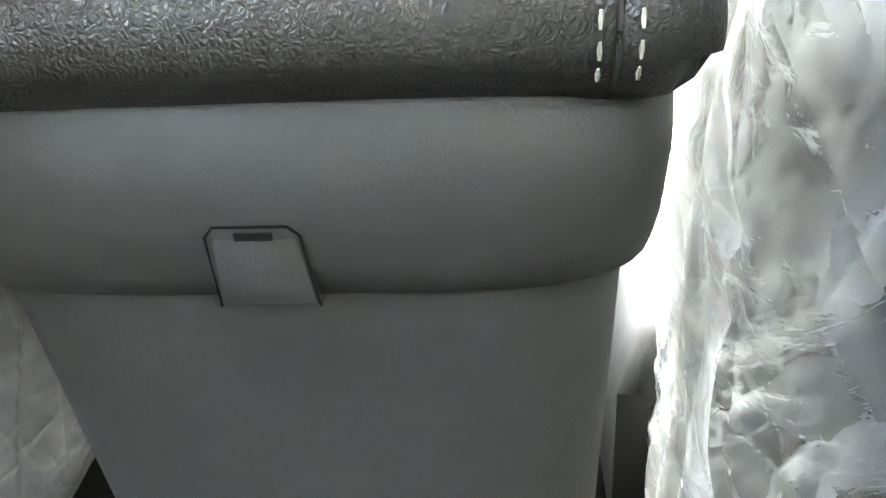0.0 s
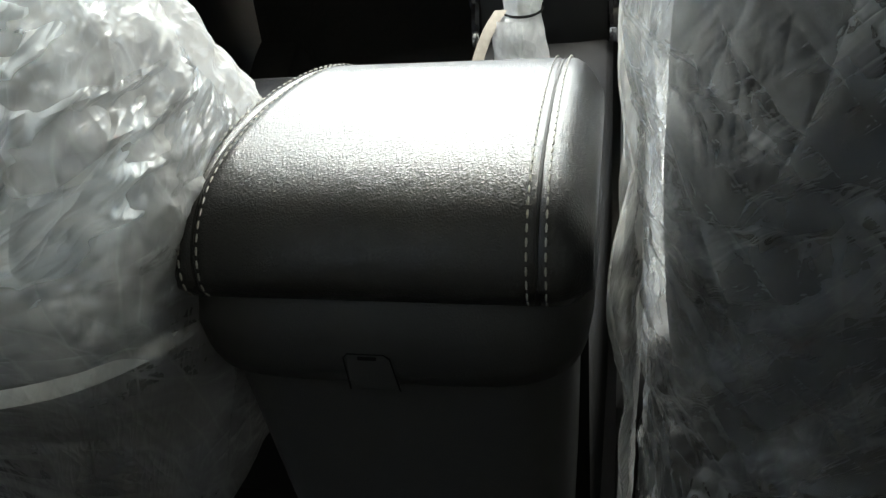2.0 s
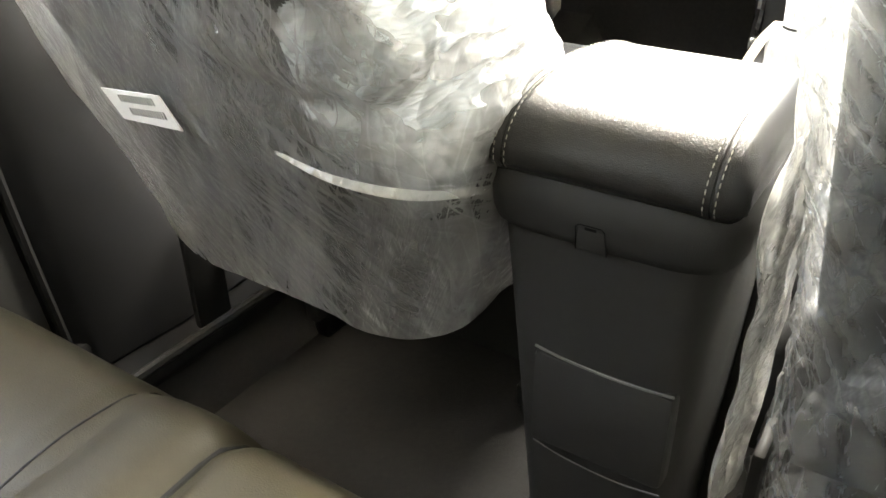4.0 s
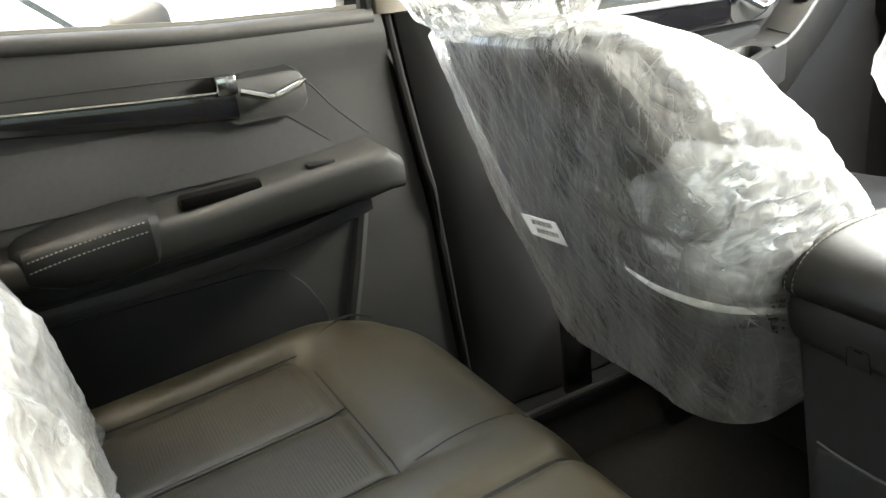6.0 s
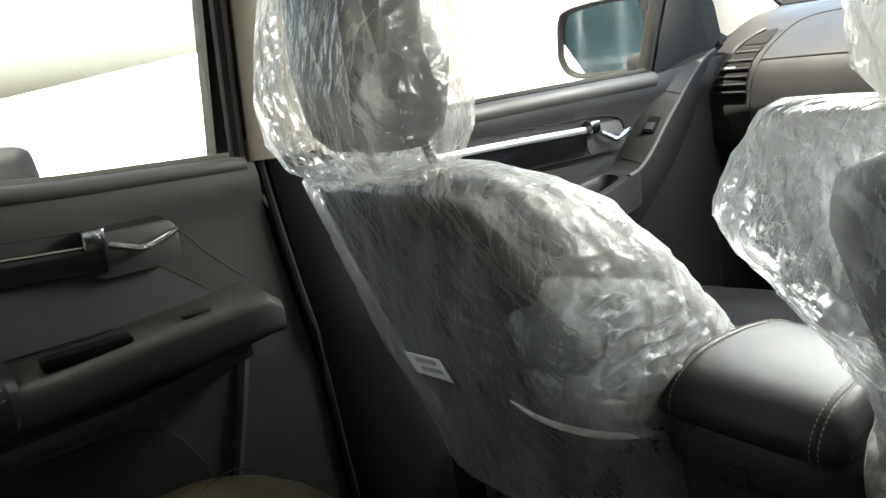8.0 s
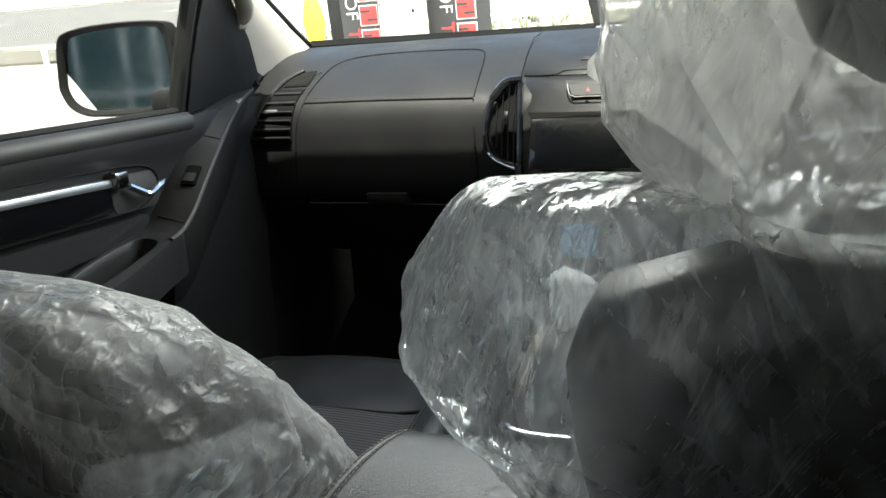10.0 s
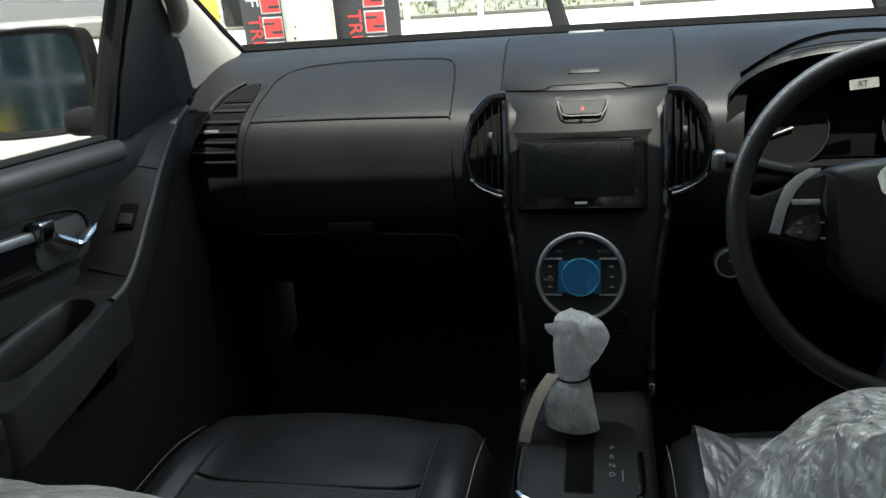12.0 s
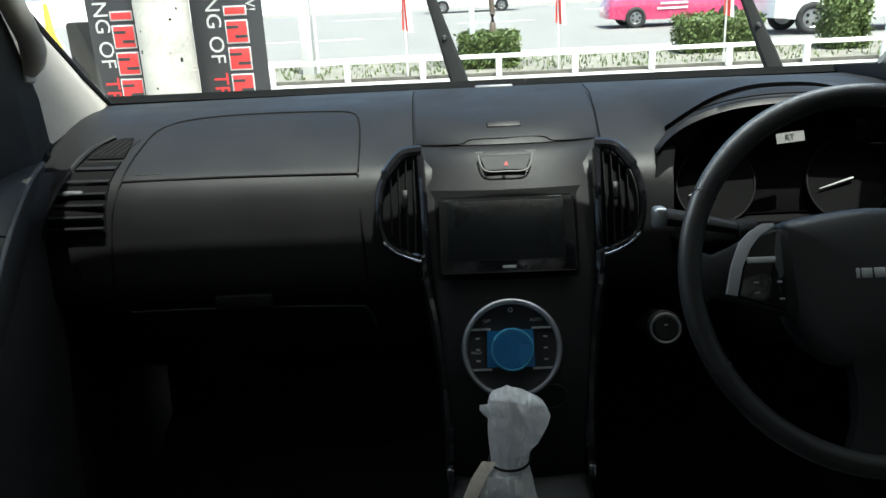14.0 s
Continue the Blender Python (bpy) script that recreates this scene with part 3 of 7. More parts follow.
    pad = part("arm_pad", armrest(bmn(), [(-0.655, -0.71, -0.668, 0.585, 0.606, 0.010), (-0.64, -0.71, -0.636, 0.566, 0.617, 0.02), (-0.60, -0.71, -0.620, 0.556, 0.625, 0.025), (-0.53, -0.71, -0.614, 0.554, 0.632, 0.026), (-0.485, -0.71, -0.617, 0.560, 0.634, 0.024), (-0.472, -0.71, -0.632, 0.575, 0.628, 0.018)]), LID_LEATHER, door, "padded stitched leather arm pad")
    for dz in (0.0, 0.012):
        stitches([(-0.626 + dz * 0.6, -0.635, 0.607 - dz), (-0.6125 + dz * 0.35, -0.59, 0.617 - dz), (-0.607 + dz * 0.35, -0.53, 0.625 - dz), (-0.611 + dz * 0.4, -0.486, 0.627 - dz)], pad, 0.006, 0.0011)
    part("lower_ledge", tube(bmn(), smooth_path([(-0.712, -0.95, 0.508), (-0.706, -0.60, 0.505), (-0.702, -0.43, 0.512), (-0.70, -0.30, 0.522), (-0.698, -0.15, 0.548)], 6), 0.012, 8, 1.3), TRIM, door)
    # map pocket: a dark plate paints its shaded hollow, with a rounded front end
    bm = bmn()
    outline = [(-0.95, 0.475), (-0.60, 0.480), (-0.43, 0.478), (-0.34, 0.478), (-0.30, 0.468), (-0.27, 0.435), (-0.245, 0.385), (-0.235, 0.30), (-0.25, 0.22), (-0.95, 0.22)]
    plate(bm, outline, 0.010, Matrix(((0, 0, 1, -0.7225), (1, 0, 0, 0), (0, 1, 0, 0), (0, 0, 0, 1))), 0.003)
    part("map_pocket", bm, DARK, door, "flat dark plate for the shaded map pocket")
    part("front_rib", tube(bmn(), [(-0.722, -0.150, 0.555), (-0.722, -0.175, 0.45), (-0.722, -0.205, 0.34), (-0.722, -0.215, 0.2)], 0.012, 8), TRIM, door)
    # sill under the glass: soft roll with a rubber wiper
    part("sill_roll", tube(bmn(), [(-tumble(lerp(y, BELT)) + 0.008, y, lerp(y, BELT) - 0.002) for y in np.linspace(-1.0, -0.1, 19)], 0.013, 10), TRIM, door)
    part("glass_wiper", tube(bmn(), [(-tumble(lerp(y, BELT)) - 0.016, y, lerp(y, BELT) + 0.010) for y in np.linspace(-1.0, -0.1, 19)], 0.007, 6), RUBBER, door)
    # window frame
    fr = part("window_frame", tube(bmn(), [(-0.722, -0.103, 0.80), (-0.712, -0.105, 0.86), (-0.690, -0.108, 0.96), (-0.655, -0.113, 1.10), (-0.618, -0.119, 1.22)], 0.012, 8, 1.3), RUBBER, door, "black window frame")
    part("frame_seal", tube(bmn(), [(-0.704, -0.088, 0.86), (-0.682, -0.090, 0.96), (-0.649, -0.095, 1.10), (-0.611, -0.10, 1.22)], 0.006, 8), RUBBER, fr)
    part("window_frame", tube(bmn(), [(-0.612, -0.11, 1.225), (-0.612, -0.6, 1.225), (-0.63, -0.85, 1.18), (-0.70, -0.98, 0.95)], 0.02, 8), RUBBER, door)
    pane([(-0.97, 0.87), (-0.1, 0.82), (-0.105, 1.0), (-0.11, 1.22), (-0.6, 1.22), (-0.84, 1.17)], door)
    # rubber seal down the shut line
    part("door_seal", tube(bmn(), [(-0.704 - 0.012 * (z < 0.5), edge(z)[1] + 0.010, z) for z in np.linspace(0.1, 0.83, 16)], 0.007, 8), RUBBER, door, "black rubber door seal")


def stitches(pts, parent, pitch, r, mtl=None, name="stitching"):
    """A row of short thread stitches along a path, one part."""
    path = smooth_path(pts, 10)
    bm = bmn()
    acc, last = 0.0, path[0]
    start = path[0]
    on = True
    for p in path[1:]:
        d = (p - last).length
        while acc + d >= pitch * (0.62 if on else 0.38):
            t = (pitch * (0.62 if on else 0.38) - acc) / d
            q = last.lerp(p, t)
            if on:
                tube(bm, [start, (start + q) / 2 + Vector((0, 0, r * 0.2)), q], [r * 0.6, r, r * 0.6], 5)
            start, last, acc, on = q, q, 0.0, not on
            d = (p - last).length
            if d < 1e-7:
                break
        acc += d
        last = p
    return part(name, bm, mtl or THREAD, parent, "pale double stitching")


def build_pillars():
    low = thing("b_pillar_trim", "dark plastic centre pillar cover below a cream upper cover", "pillar", (-0.7, 0.02, 0.1))
    bm = bmn()
    rings = []
    for z in np.linspace(0.09, 0.823, 12):
        y0 = lerp(z, [(0.1, 0.0), (0.48, -0.02), (0.84, -0.072)])
        y1 = lerp(z, [(0.1, 0.34), (0.25, 0.24), (0.5, 0.16), (0.84, 0.11)])
        x = -tumble(z) + 0.028
        rings.append([(x - 0.05, y0, z), (x - 0.012, y0 + 0.004, z), (x + 0.006, y0 + 0.03, z), (x + 0.016, (y0 + y1) / 2, z), (x + 0.006, y1 - 0.03, z), (x - 0.012, y1 - 0.004, z), (x - 0.05, y1, z)])
    part("lower_cover", loft(bm, rings), DARK, low, "dark lower pillar cover")
    bm = bmn()
    rings = []
    for z in np.linspace(0.826, 1.27, 10):
        y0, y1 = lerp(z, [(0.82, -0.094), (1.27, -0.105)]), lerp(z, [(0.82, 0.085), (1.27, 0.05)])
        x = -tumble(z) + 0.022
        rings.append([(x - 0.05, y0, z), (x - 0.01, y0 + 0.003, z), (x + 0.006, y0 + 0.022, z), (x + 0.010, (y0 + y1) / 2, z), (x + 0.006, y1 - 0.022, z), (x - 0.01, y1 - 0.003, z), (x - 0.05, y1, z)])
    part("upper_cover", loft(bm, rings), CREAM, low, "cream upper pillar cover")

    sill = thing("door_sill", "black sill plate with a bright screw cover beside the seat rail", "sill plate", (-0.66, 0.2, 0.08))
    part("plate", rbox(bmn(), (-0.70, -0.3, 0.055), (-0.625, 1.1, 0.085), 0.012), DARK, sill)
    part("rocker_panel", rbox(bmn(), (-0.84, -1.0, -0.06), (-0.70, 1.3, 0.135), 0.01), DARK, sill)
    part("lip", tube(bmn(), [(-0.635, -0.2, 0.088), (-0.635, 0.5, 0.088), (-0.635, 1.0, 0.088)], 0.008, 8), TRIM, sill)

    ap = thing("a_pillar_trim", "cream windscreen pillar cover with a moulded grab handle", "pillar", (-0.74, 1.3, 0.92))
    bm = bmn()
    rings = []
    # inner face of the pillar between windscreen edge and door seal
    for a, b in (((-0.762, 1.50, 0.950), (-0.752, 1.170, 0.888)), ((-0.757, 1.38, 1.007), (-0.738, 1.105, 0.955)), ((-0.747, 1.24, 1.076), (-0.716, 1.04, 1.03)),
                 ((-0.735, 1.10, 1.145), (-0.690, 0.955, 1.11)), ((-0.70, 0.95, 1.21), (-0.655, 0.86, 1.175)), ((-0.64, 0.80, 1.265), (-0.60, 0.75, 1.24))):
        a, b = Vector(a), Vector(b)
        mid = a.lerp(b, 0.5) + Vector((0.022, -0.012, 0.004))
        rings.append([a, a.lerp(mid, 0.5) + Vector((0.010, 0, 0)), mid, b.lerp(mid, 0.5) + Vector((0.009, 0, 0)), b, b + Vector((-0.06, 0.02, 0)), a + Vector((-0.05, 0.03, 0.01))])
    part("cover", loft(bm, rings), CREAM, ap, smooth=60)
    grip = [(-0.692, 1.045, 1.012), (-0.668, 1.040, 1.022), (-0.652, 1.018, 1.048), (-0.640, 0.96, 1.095), (-0.622, 0.89, 1.15), (-0.61, 0.85, 1.19), (-0.63, 0.835, 1.21)]
    part("grab_handle", tube(bmn(), smooth_path(grip, 5), 0.0175, 10, 0.85), CREAM, ap, "cream grab handle")
    part("end_cap", rbox(bmn(), (-0.712, 1.03, 0.995), (-0.672, 1.065, 1.028), 0.008), CREAM, ap)
    part("windscreen_edge", tube(bmn(), [(-0.762, 1.505, 0.951), (-0.757, 1.385, 1.009), (-0.747, 1.245, 1.078), (-0.735, 1.105, 1.147), (-0.70, 0.955, 1.212), (-0.64, 0.805, 1.267)], 0.007, 8), RUBBER, ap, "black windscreen edge")
    part("door_seal", tube(bmn(), [(-0.738, 1.125, 0.835), (-0.738, 1.165, 0.882), (-0.728, 1.105, 0.955), (-0.708, 1.04, 1.03), (-0.685, 0.955, 1.108), (-0.65, 0.86, 1.172), (-0.60, 0.75, 1.237)], 0.012, 8), RUBBER, ap, "black rubber door seal")


def build_front_door():
    door = thing("front_door", "closed dark grey front door lining with armrest well and chrome release", "door", (-0.72, 0.5, 0.1))
    edge = lambda z: (lerp(z, [(0.1, 0.30), (0.5, 0.14), (0.84, 0.09)]), 1.12)
    lining = lambda y, z: 0.010 + 0.014 * math.exp(-((z - 0.812) / 0.026) ** 2) - 0.006 * math.exp(-((z - 0.70) / 0.05) ** 2) * (1 if y < 0.72 else 0)
    door_skin(edge, 0.10, 34, 40, lining, LINING, door)
    # front spar of the lining: carries the window switch and runs up to the mirror
    edge_line = [(-0.614, 0.66, 0.660), (-0.617, 0.70, 0.669), (-0.626, 0.75, 0.694), (-0.638, 0.80, 0.725), (-0.650, 0.85, 0.755), (-0.667, 0.905, 0.781), (-0.680, 0.97, 0.822), (-0.692, 1.04, 0.858), (-0.704, 1.10, 0.874)]
    seat_line = [(-0.700, 0.68, 0.664), (-0.703, 0.725, 0.676), (-0.706, 0.76, 0.705), (-0.709, 0.80, 0.744), (-0.713, 0.838, 0.775), (-0.718, 0.872, 0.800), (-0.722, 0.90, 0.838), (-0.722, 1.00, 0.866), (-0.724, 1.10, 0.880)]
    bm = bmn()
    rings = []
    for p, q in zip(smooth_path(edge_line, 4), smooth_path(seat_line, 4)):
        rings.append([Vector((-0.745, q.y, q.z)), q + Vector((0.002, 0, 0)), q.lerp(p, 0.2) + Vector((0.006, 0, 0.002)), q.lerp(p, 0.85) + Vector((0.003, -0.001, 0.002)), q.lerp(p, 0.95) + Vector((0.003, 0, 0.003)), p + Vector((0, 0.002, -0.004)),
                      p + Vector((-0.004, 0.006, -0.03)), p + Vector((-0.03, 0.02, -0.12)), Vector((-0.745, p.y + 0.03, p.z - 0.20))])
    spar = part("switch_spar", loft(bm, rings), SPAR, door, "raked spar carrying the window switch", smooth=60)
    across = lambda k, lift: [smooth_path(seat_line, 4)[k].lerp(smooth_path(edge_line, 4)[k], t) + Vector((0.0045 + lift, 0, 0.003)) for t in (0.06, 0.3, 0.6, 0.9)]
    part("panel_joint", tube(bmn(), across(21, 0), 0.0013, 6), SEAM, spar)
    part("panel_joint", tube(bmn(), across(5, 0), 0.0013, 6), SEAM, spar)
    part("spar_edge", tube(bmn(), [p + Vector((-0.001, 0, 0.0015)) for p in smooth_path(edge_line, 6)], 0.0042, 8), TRIM, spar)
    sp = facing((-0.6685, 0.807, 0.7425), (0.23, -0.46, 0.86), (-0.2, 0.85, 0.5))
    part("switch_plate", plate(bmn(), rrect(0.026, 0.052, 0.003), 0.005, sp, 0.001), BLACK_SHADE, spar)
    part("switch_rocker", rbox(bmn(), (-0.010, -0.022, 0), (0.010, 0.002, 0.0065), 0.002, m=sp), DARK, spar)
    # armrest shelf with a deep well for the hand
    shelf = [(-0.720, 0.43, 0.618), (-0.66, 0.43, 0.617), (-0.606, 0.43, 0.614), (-0.606, 0.50, 0.625), (-0.608, 0.57, 0.639), (-0.613, 0.64, 0.655), (-0.616, 0.695, 0.668), (-0.66, 0.70, 0.669), (-0.71, 0.69, 0.667), (-0.722, 0.60, 0.655), (-0.722, 0.52, 0.636)]
    hole = [(-0.694, 0.500, 0.624), (-0.668, 0.490, 0.621), (-0.645, 0.494, 0.621), (-0.634, 0.52, 0.627), (-0.630, 0.57, 0.638), (-0.629, 0.625, 0.652), (-0.634, 0.650, 0.658), (-0.656, 0.662, 0.661), (-0.680, 0.655, 0.660), (-0.692, 0.60, 0.649), (-0.697, 0.54, 0.634)]
    loop = lambda pts, dz=0.0, k=1.0: [Vector((-0.662 + (p.x + 0.662) * k, 0.575 + (p.y - 0.575) * k, p.z + dz)) for p in smooth_path(pts + pts[:1], 4)[:-1]]
    bm = bmn()
    loft(bm, [loop(shelf, -0.07), loop(shelf, -0.008), loop(shelf, 0.0, 0.985), loop(hole, 0.003, 1.05), loop(hole, 0.001), loop(hole, -0.012, 0.97), loop(hole, -0.05, 0.86)], cap=True)
    arm = part("armrest", bm, LINING, door, "moulded armrest shelf with a hollow door pull", smooth=50)
    # black sheet over the well floor stands for the shade down there
    part("pull_well_shade", loft(bmn(), [loop(hole, -0.046, 0.94), loop(hole, -0.049, 0.94)]), BLACK_SHADE, arm, "black sheet for the shade in the door pull")
    part("lower_rib", armrest(bmn(), [(0.16, -0.72, -0.632, 0.52, 0.598, 0.018), (0.30, -0.72, -0.620, 0.52, 0.602, 0.02), (0.43, -0.72, -0.609, 0.53, 0.606, 0.02)]), LINING, door)
    pad = part("arm_pad", armrest(bmn(), [(0.16, -0.71, -0.630, 0.56, 0.612, 0.02), (0.32, -0.71, -0.606, 0.56, 0.616, 0.026), (0.42, -0.71, -0.603, 0.565, 0.622, 0.024), (0.432, -0.71, -0.612, 0.58, 0.618, 0.014)]), LID_LEATHER, door, "stitched black leather arm pad")
    for k in (0.0, 0.012):
        stitches([(-0.655 + k, 0.18, 0.6135), (-0.640 + k, 0.32, 0.6178), (-0.638 + k, 0.425, 0.6235)], pad, 0.007, 0.0012)
    # dark dished recess round the strip and the release lever, over a plain lower field
    rec = [(0.13, 0.795), (0.40, 0.789), (0.60, 0.783), (0.68, 0.780), (0.730, 0.773), (0.752, 0.758), (0.756, 0.742), (0.742, 0.722), (0.712, 0.708), (0.66, 0.704), (0.40, 0.708), (0.13, 0.712)]
    dish = smooth_path([(0, y, z) for y, z in rec + rec[:1]], 5)[:-1]
    loops = []
    for x, k in ((-0.712, 1.0), (-0.7005, 1.0), (-0.6985, 0.985), (-0.704, 0.955), (-0.7045, 0.4)):
        loops.append([Vector((x, 0.44 + (p.y - 0.44) * (1 - (1 - k) * 0.4), 0.746 + (p.z - 0.746) * k)) for p in dish])
    part("handle_recess", loft(bmn(), loops), DARK, door, "dark dished recess behind the release lever", smooth=40)
    low = [(0.13, 0.700), (0.40, 0.697), (0.62, 0.692), (0.70, 0.694), (0.722, 0.684), (0.700, 0.668), (0.66, 0.655), (0.55, 0.650), (0.13, 0.64)]
    part("lower_field", plate(bmn(), [tuple(p[1:]) for p in smooth_path([(0, *p) for p in low + low[:1]], 4)[:-1]], 0.008, Matrix(((0, 0, 1, -0.7045), (1, 0, 0, 0), (0, 1, 0, 0), (0, 0, 0, 1))), 0.002), CLOTH_DARK, door, "plain dark lower field")
    # gloss strip and chrome
    bm = bmn()
    rings = []
    for y, zt, zl in ((0.13, 0.772, 0.716), (0.36, 0.768, 0.713), (0.58, 0.760, 0.710), (0.63, 0.758, 0.709)):
        rings.append([(-0.702, y, zl), (-0.6955, y, zl + 0.003), (-0.692, y, (zl + zt) / 2), (-0.694, y, zt - 0.003), (-0.703, y, zt), (-0.716, y, zt), (-0.716, y, zl)])
    strip = part("gloss_strip", loft(bm, rings), PIANO, door, "gloss black trim strip")
    rings = [[(-0.700, y, z - 0.007), (-0.6905, y, z - 0.006), (-0.6895, y, z), (-0.692, y, z + 0.006), (-0.700, y, z + 0.007)] for y, z in ((0.13, 0.772), (0.36, 0.768), (0.58, 0.761), (0.632, 0.759))]
    part("chrome_line", loft(bmn(), rings), SATIN, strip, "bright metal band")
    pull_handle(door, 0.655, 0.752, 0.746, -0.006)
    part("sill_roll", tube(bmn(), [(-tumble(lerp(y, BELT)) + 0.010, y, lerp(y, BELT) - 0.008) for y in np.linspace(0.1, 0.86, 17)], 0.018, 10), TRIM, door)
    part("glass_wiper", tube(bmn(), [(-tumble(lerp(y, BELT)) - 0.014, y, lerp(y, BELT) + 0.010) for y in np.linspace(0.1, 0.9, 17)], 0.008, 6), RUBBER, door)
    part("window_frame", tube(bmn(), [(-0.722, 0.088, 0.82), (-0.690, 0.085, 0.96), (-0.655, 0.08, 1.10), (-0.615, 0.075, 1.23)], 0.016, 8), RUBBER, door)
    part("window_frame", tube(bmn(), [(-0.612, 0.075, 1.235), (-0.612, 0.45, 1.235), (-0.615, 0.74, 1.225), (-0.655, 0.855, 1.165), (-0.69, 0.95, 1.10), (-0.712, 1.035, 1.02), (-0.728, 1.10, 0.945)], 0.018, 8), RUBBER, door)
    part("divider_bar", tube(bmn(), [(-0.735, 0.872, 0.84), (-0.712, 0.885, 0.95), (-0.690, 0.902, 1.05), (-0.672, 0.915, 1.12)], 0.016, 8), RUBBER, door, "black window divider")
    # black triangular cover behind the mirror
    bm = bmn()
    tri = [(0.885, 0.846), (1.09, 0.868), (1.125, 0.905), (1.08, 0.975), (1.0, 1.055), (0.925, 1.115), (0.90, 1.0)]
    a = [bm.verts.new((-tumble(z) - 0.004, y, z)) for y, z in tri]
    b = [bm.verts.new((-tumble(z) - 0.05, y, z)) for y, z in tri]
    bm.faces.new(a)
    bm.faces.new(b[::-1])
    for i in range(len(a)):
        j = (i + 1) % len(a)
        bm.faces.new((a[j], a[i], b[i], b[j]))
    part("mirror_cover", bm, DARK, door, "black triangular mirror cover", smooth=0)
    pane([(0.09, 0.83), (0.875, 0.84), (0.895, 1.0), (0.91, 1.10), (0.75, 1.22), (0.08, 1.23)], door)


def build_mirror():
    mir = thing("door_mirror", "black backed white door mirror with clear glass", "mirror", (-0.86, 1.02, 0.85))
    n = Vector((0.36, -0.92, 0.05)).normalized()
    m = facing((-0.992, 1.03, 0.932), n)
    outline = [(-0.098, -0.03), (-0.092, 0.05), (-0.07, 0.073), (0.0, 0.083), (0.08, 0.083), (0.105, 0.07), (0.112, 0.0), (0.105, -0.055), (0.07, -0.078), (0.0, -0.083), (-0.055, -0.08), (-0.085, -0.062)]
    sm = [(p[0] * 1.14, p[1] * 1.08) for p in smooth_path([(*p, 0) for p in outline + outline[:1]], 4)[:-1]]
    rings = []
    for z, s in ((0.0, 0.92), (0.006, 1.0), (-0.012, 1.05), (-0.05, 1.07), (-0.09, 0.95), (-0.115, 0.72), (-0.125, 0.4)):
        rings.append([m @ Vector((x * s, y * s, z)) for x, y in sm])
    shell = part("shell", loft(bmn(), rings[2:]), BODY, mir, "white painted shell", smooth=60)
    part("bezel", loft(bmn(), [[m @ Vector((x * s, y * s, z)) for x, y in sm] for z, s in ((-0.045, 1.085), (-0.004, 1.075), (0.008, 1.03), (0.003, 0.94), (-0.008, 0.92))], cap=False), RUBBER, mir, "black bezel", smooth=60)
    part("glass", plate(bmn(), [(x * 0.94, y * 0.94) for x, y in sm], 0.004, facing(m.translation - 0.006 * n, (0.29, -0.955, 0.0))), MIRROR, mir, "clear silvered mirror glass", smooth=0)
    part("arm", rbox(bmn(), (-0.92, 1.03, 0.835), (-0.715, 1.10, 0.885), 0.02, 3), RUBBER, mir, "black folding arm")
    return shell


def build_windscreen():
    ws = thing("windscreen", "raked windscreen with black lower band", "windscreen", (0, 1.55, 0.95), kind="structure")
    bm = bmn()
    rings = []
    for x in np.linspace(-0.76, 0.76, 25):
        k = x / 0.76
        row = []
        for t in np.linspace(0, 1, 9):
            y = 1.63 - 0.12 * k * k - t * (0.86 - 0.10 * k * k)
            z = 0.945 + t * 0.335 - 0.02 * t * k * k
            row.append((x * (1 - 0.18 * t), y, z))
        rings.append(row + [(p[0], p[1] + 0.003, p[2] + 0.005) for p in row[::-1]])
    g = part("windscreen_glass", loft(bm, rings), GLASS, ws, "clear raked windscreen glass")
    g.visible_shadow = False
    bm = bmn()
    rings = []
    for x in np.linspace(-0.765, 0.765, 31):
        k = x / 0.765
        y, z = 1.600 - 0.12 * k * k, 0.959
        rings.append([(x, y, z), (x, y + 0.02, z + 0.014), (x, y + 0.05, z + 0.012), (x, y + 0.05, z - 0.02), (x, y + 0.01, z - 0.02)])
    part("lower_band", loft(bm, rings), BLACK_SHADE, ws, "black band along the glass foot")
    # header over the windscreen
    part("header", rbox(bmn(), (-0.62, 0.72, 1.235), (0.62, 0.82, 1.31), 0.02), LINER, ws)
    wip = []
    for x0, y0, x1, y1, z1 in ((-0.045, 1.72, -0.128, 1.76, 1.20), (0.655, 1.70, 0.56, 1.75, 1.19)):
        w = thing("wiper_arm", "black wiper arm standing off the windscreen", "wiper", (x0, y0, 0.95), group="wipers")
        d = Vector((x1 - x0, y1 - y0, z1 - 0.93))
        p0 = Vector((x0, y0, 0.93))
        part("arm", tube(bmn(), [p0, p0 + d * 0.3, p0 + d * 0.7, p0 + d], [0.021, 0.019, 0.013, 0.011], 8, 0.5, up=(0, 1, 0)), RUBBER, w)
        part("hinge_bolt", lathe(bmn(), [(0.004, 0.0), (0.006, 0.003), (0.003, 0.006)], facing(p0 + d * 0.52 + Vector((0, -0.008, 0)), (0, -1, 0.1)), 10), STEEL, w)
    return ws


# ---------------------------------------------------------------- dash
FACE = [(0.50, 1.22), (0.56, 1.17), (0.61, 1.125), (0.64, 1.10), (0.66, 1.083), (0.70, 1.078), (0.77, 1.070), (0.81, 1.072), (0.83, 1.079), (0.843, 1.087), (0.855, 1.102), (0.875, 1.133), (0.90, 1.180), (0.92, 1.225), (0.935, 1.275), (0.945, 1.33), (0.951, 1.40)]


def face_y(x, z):
    """Front of the dash at a place across and a height."""
    y = lerp(z, FACE)
    bow = 0.035 * max(0.0, (abs(x) - 0.55) / 0.2) ** 2
    return y + bow * (1 if z > 0.8 else 0.4)


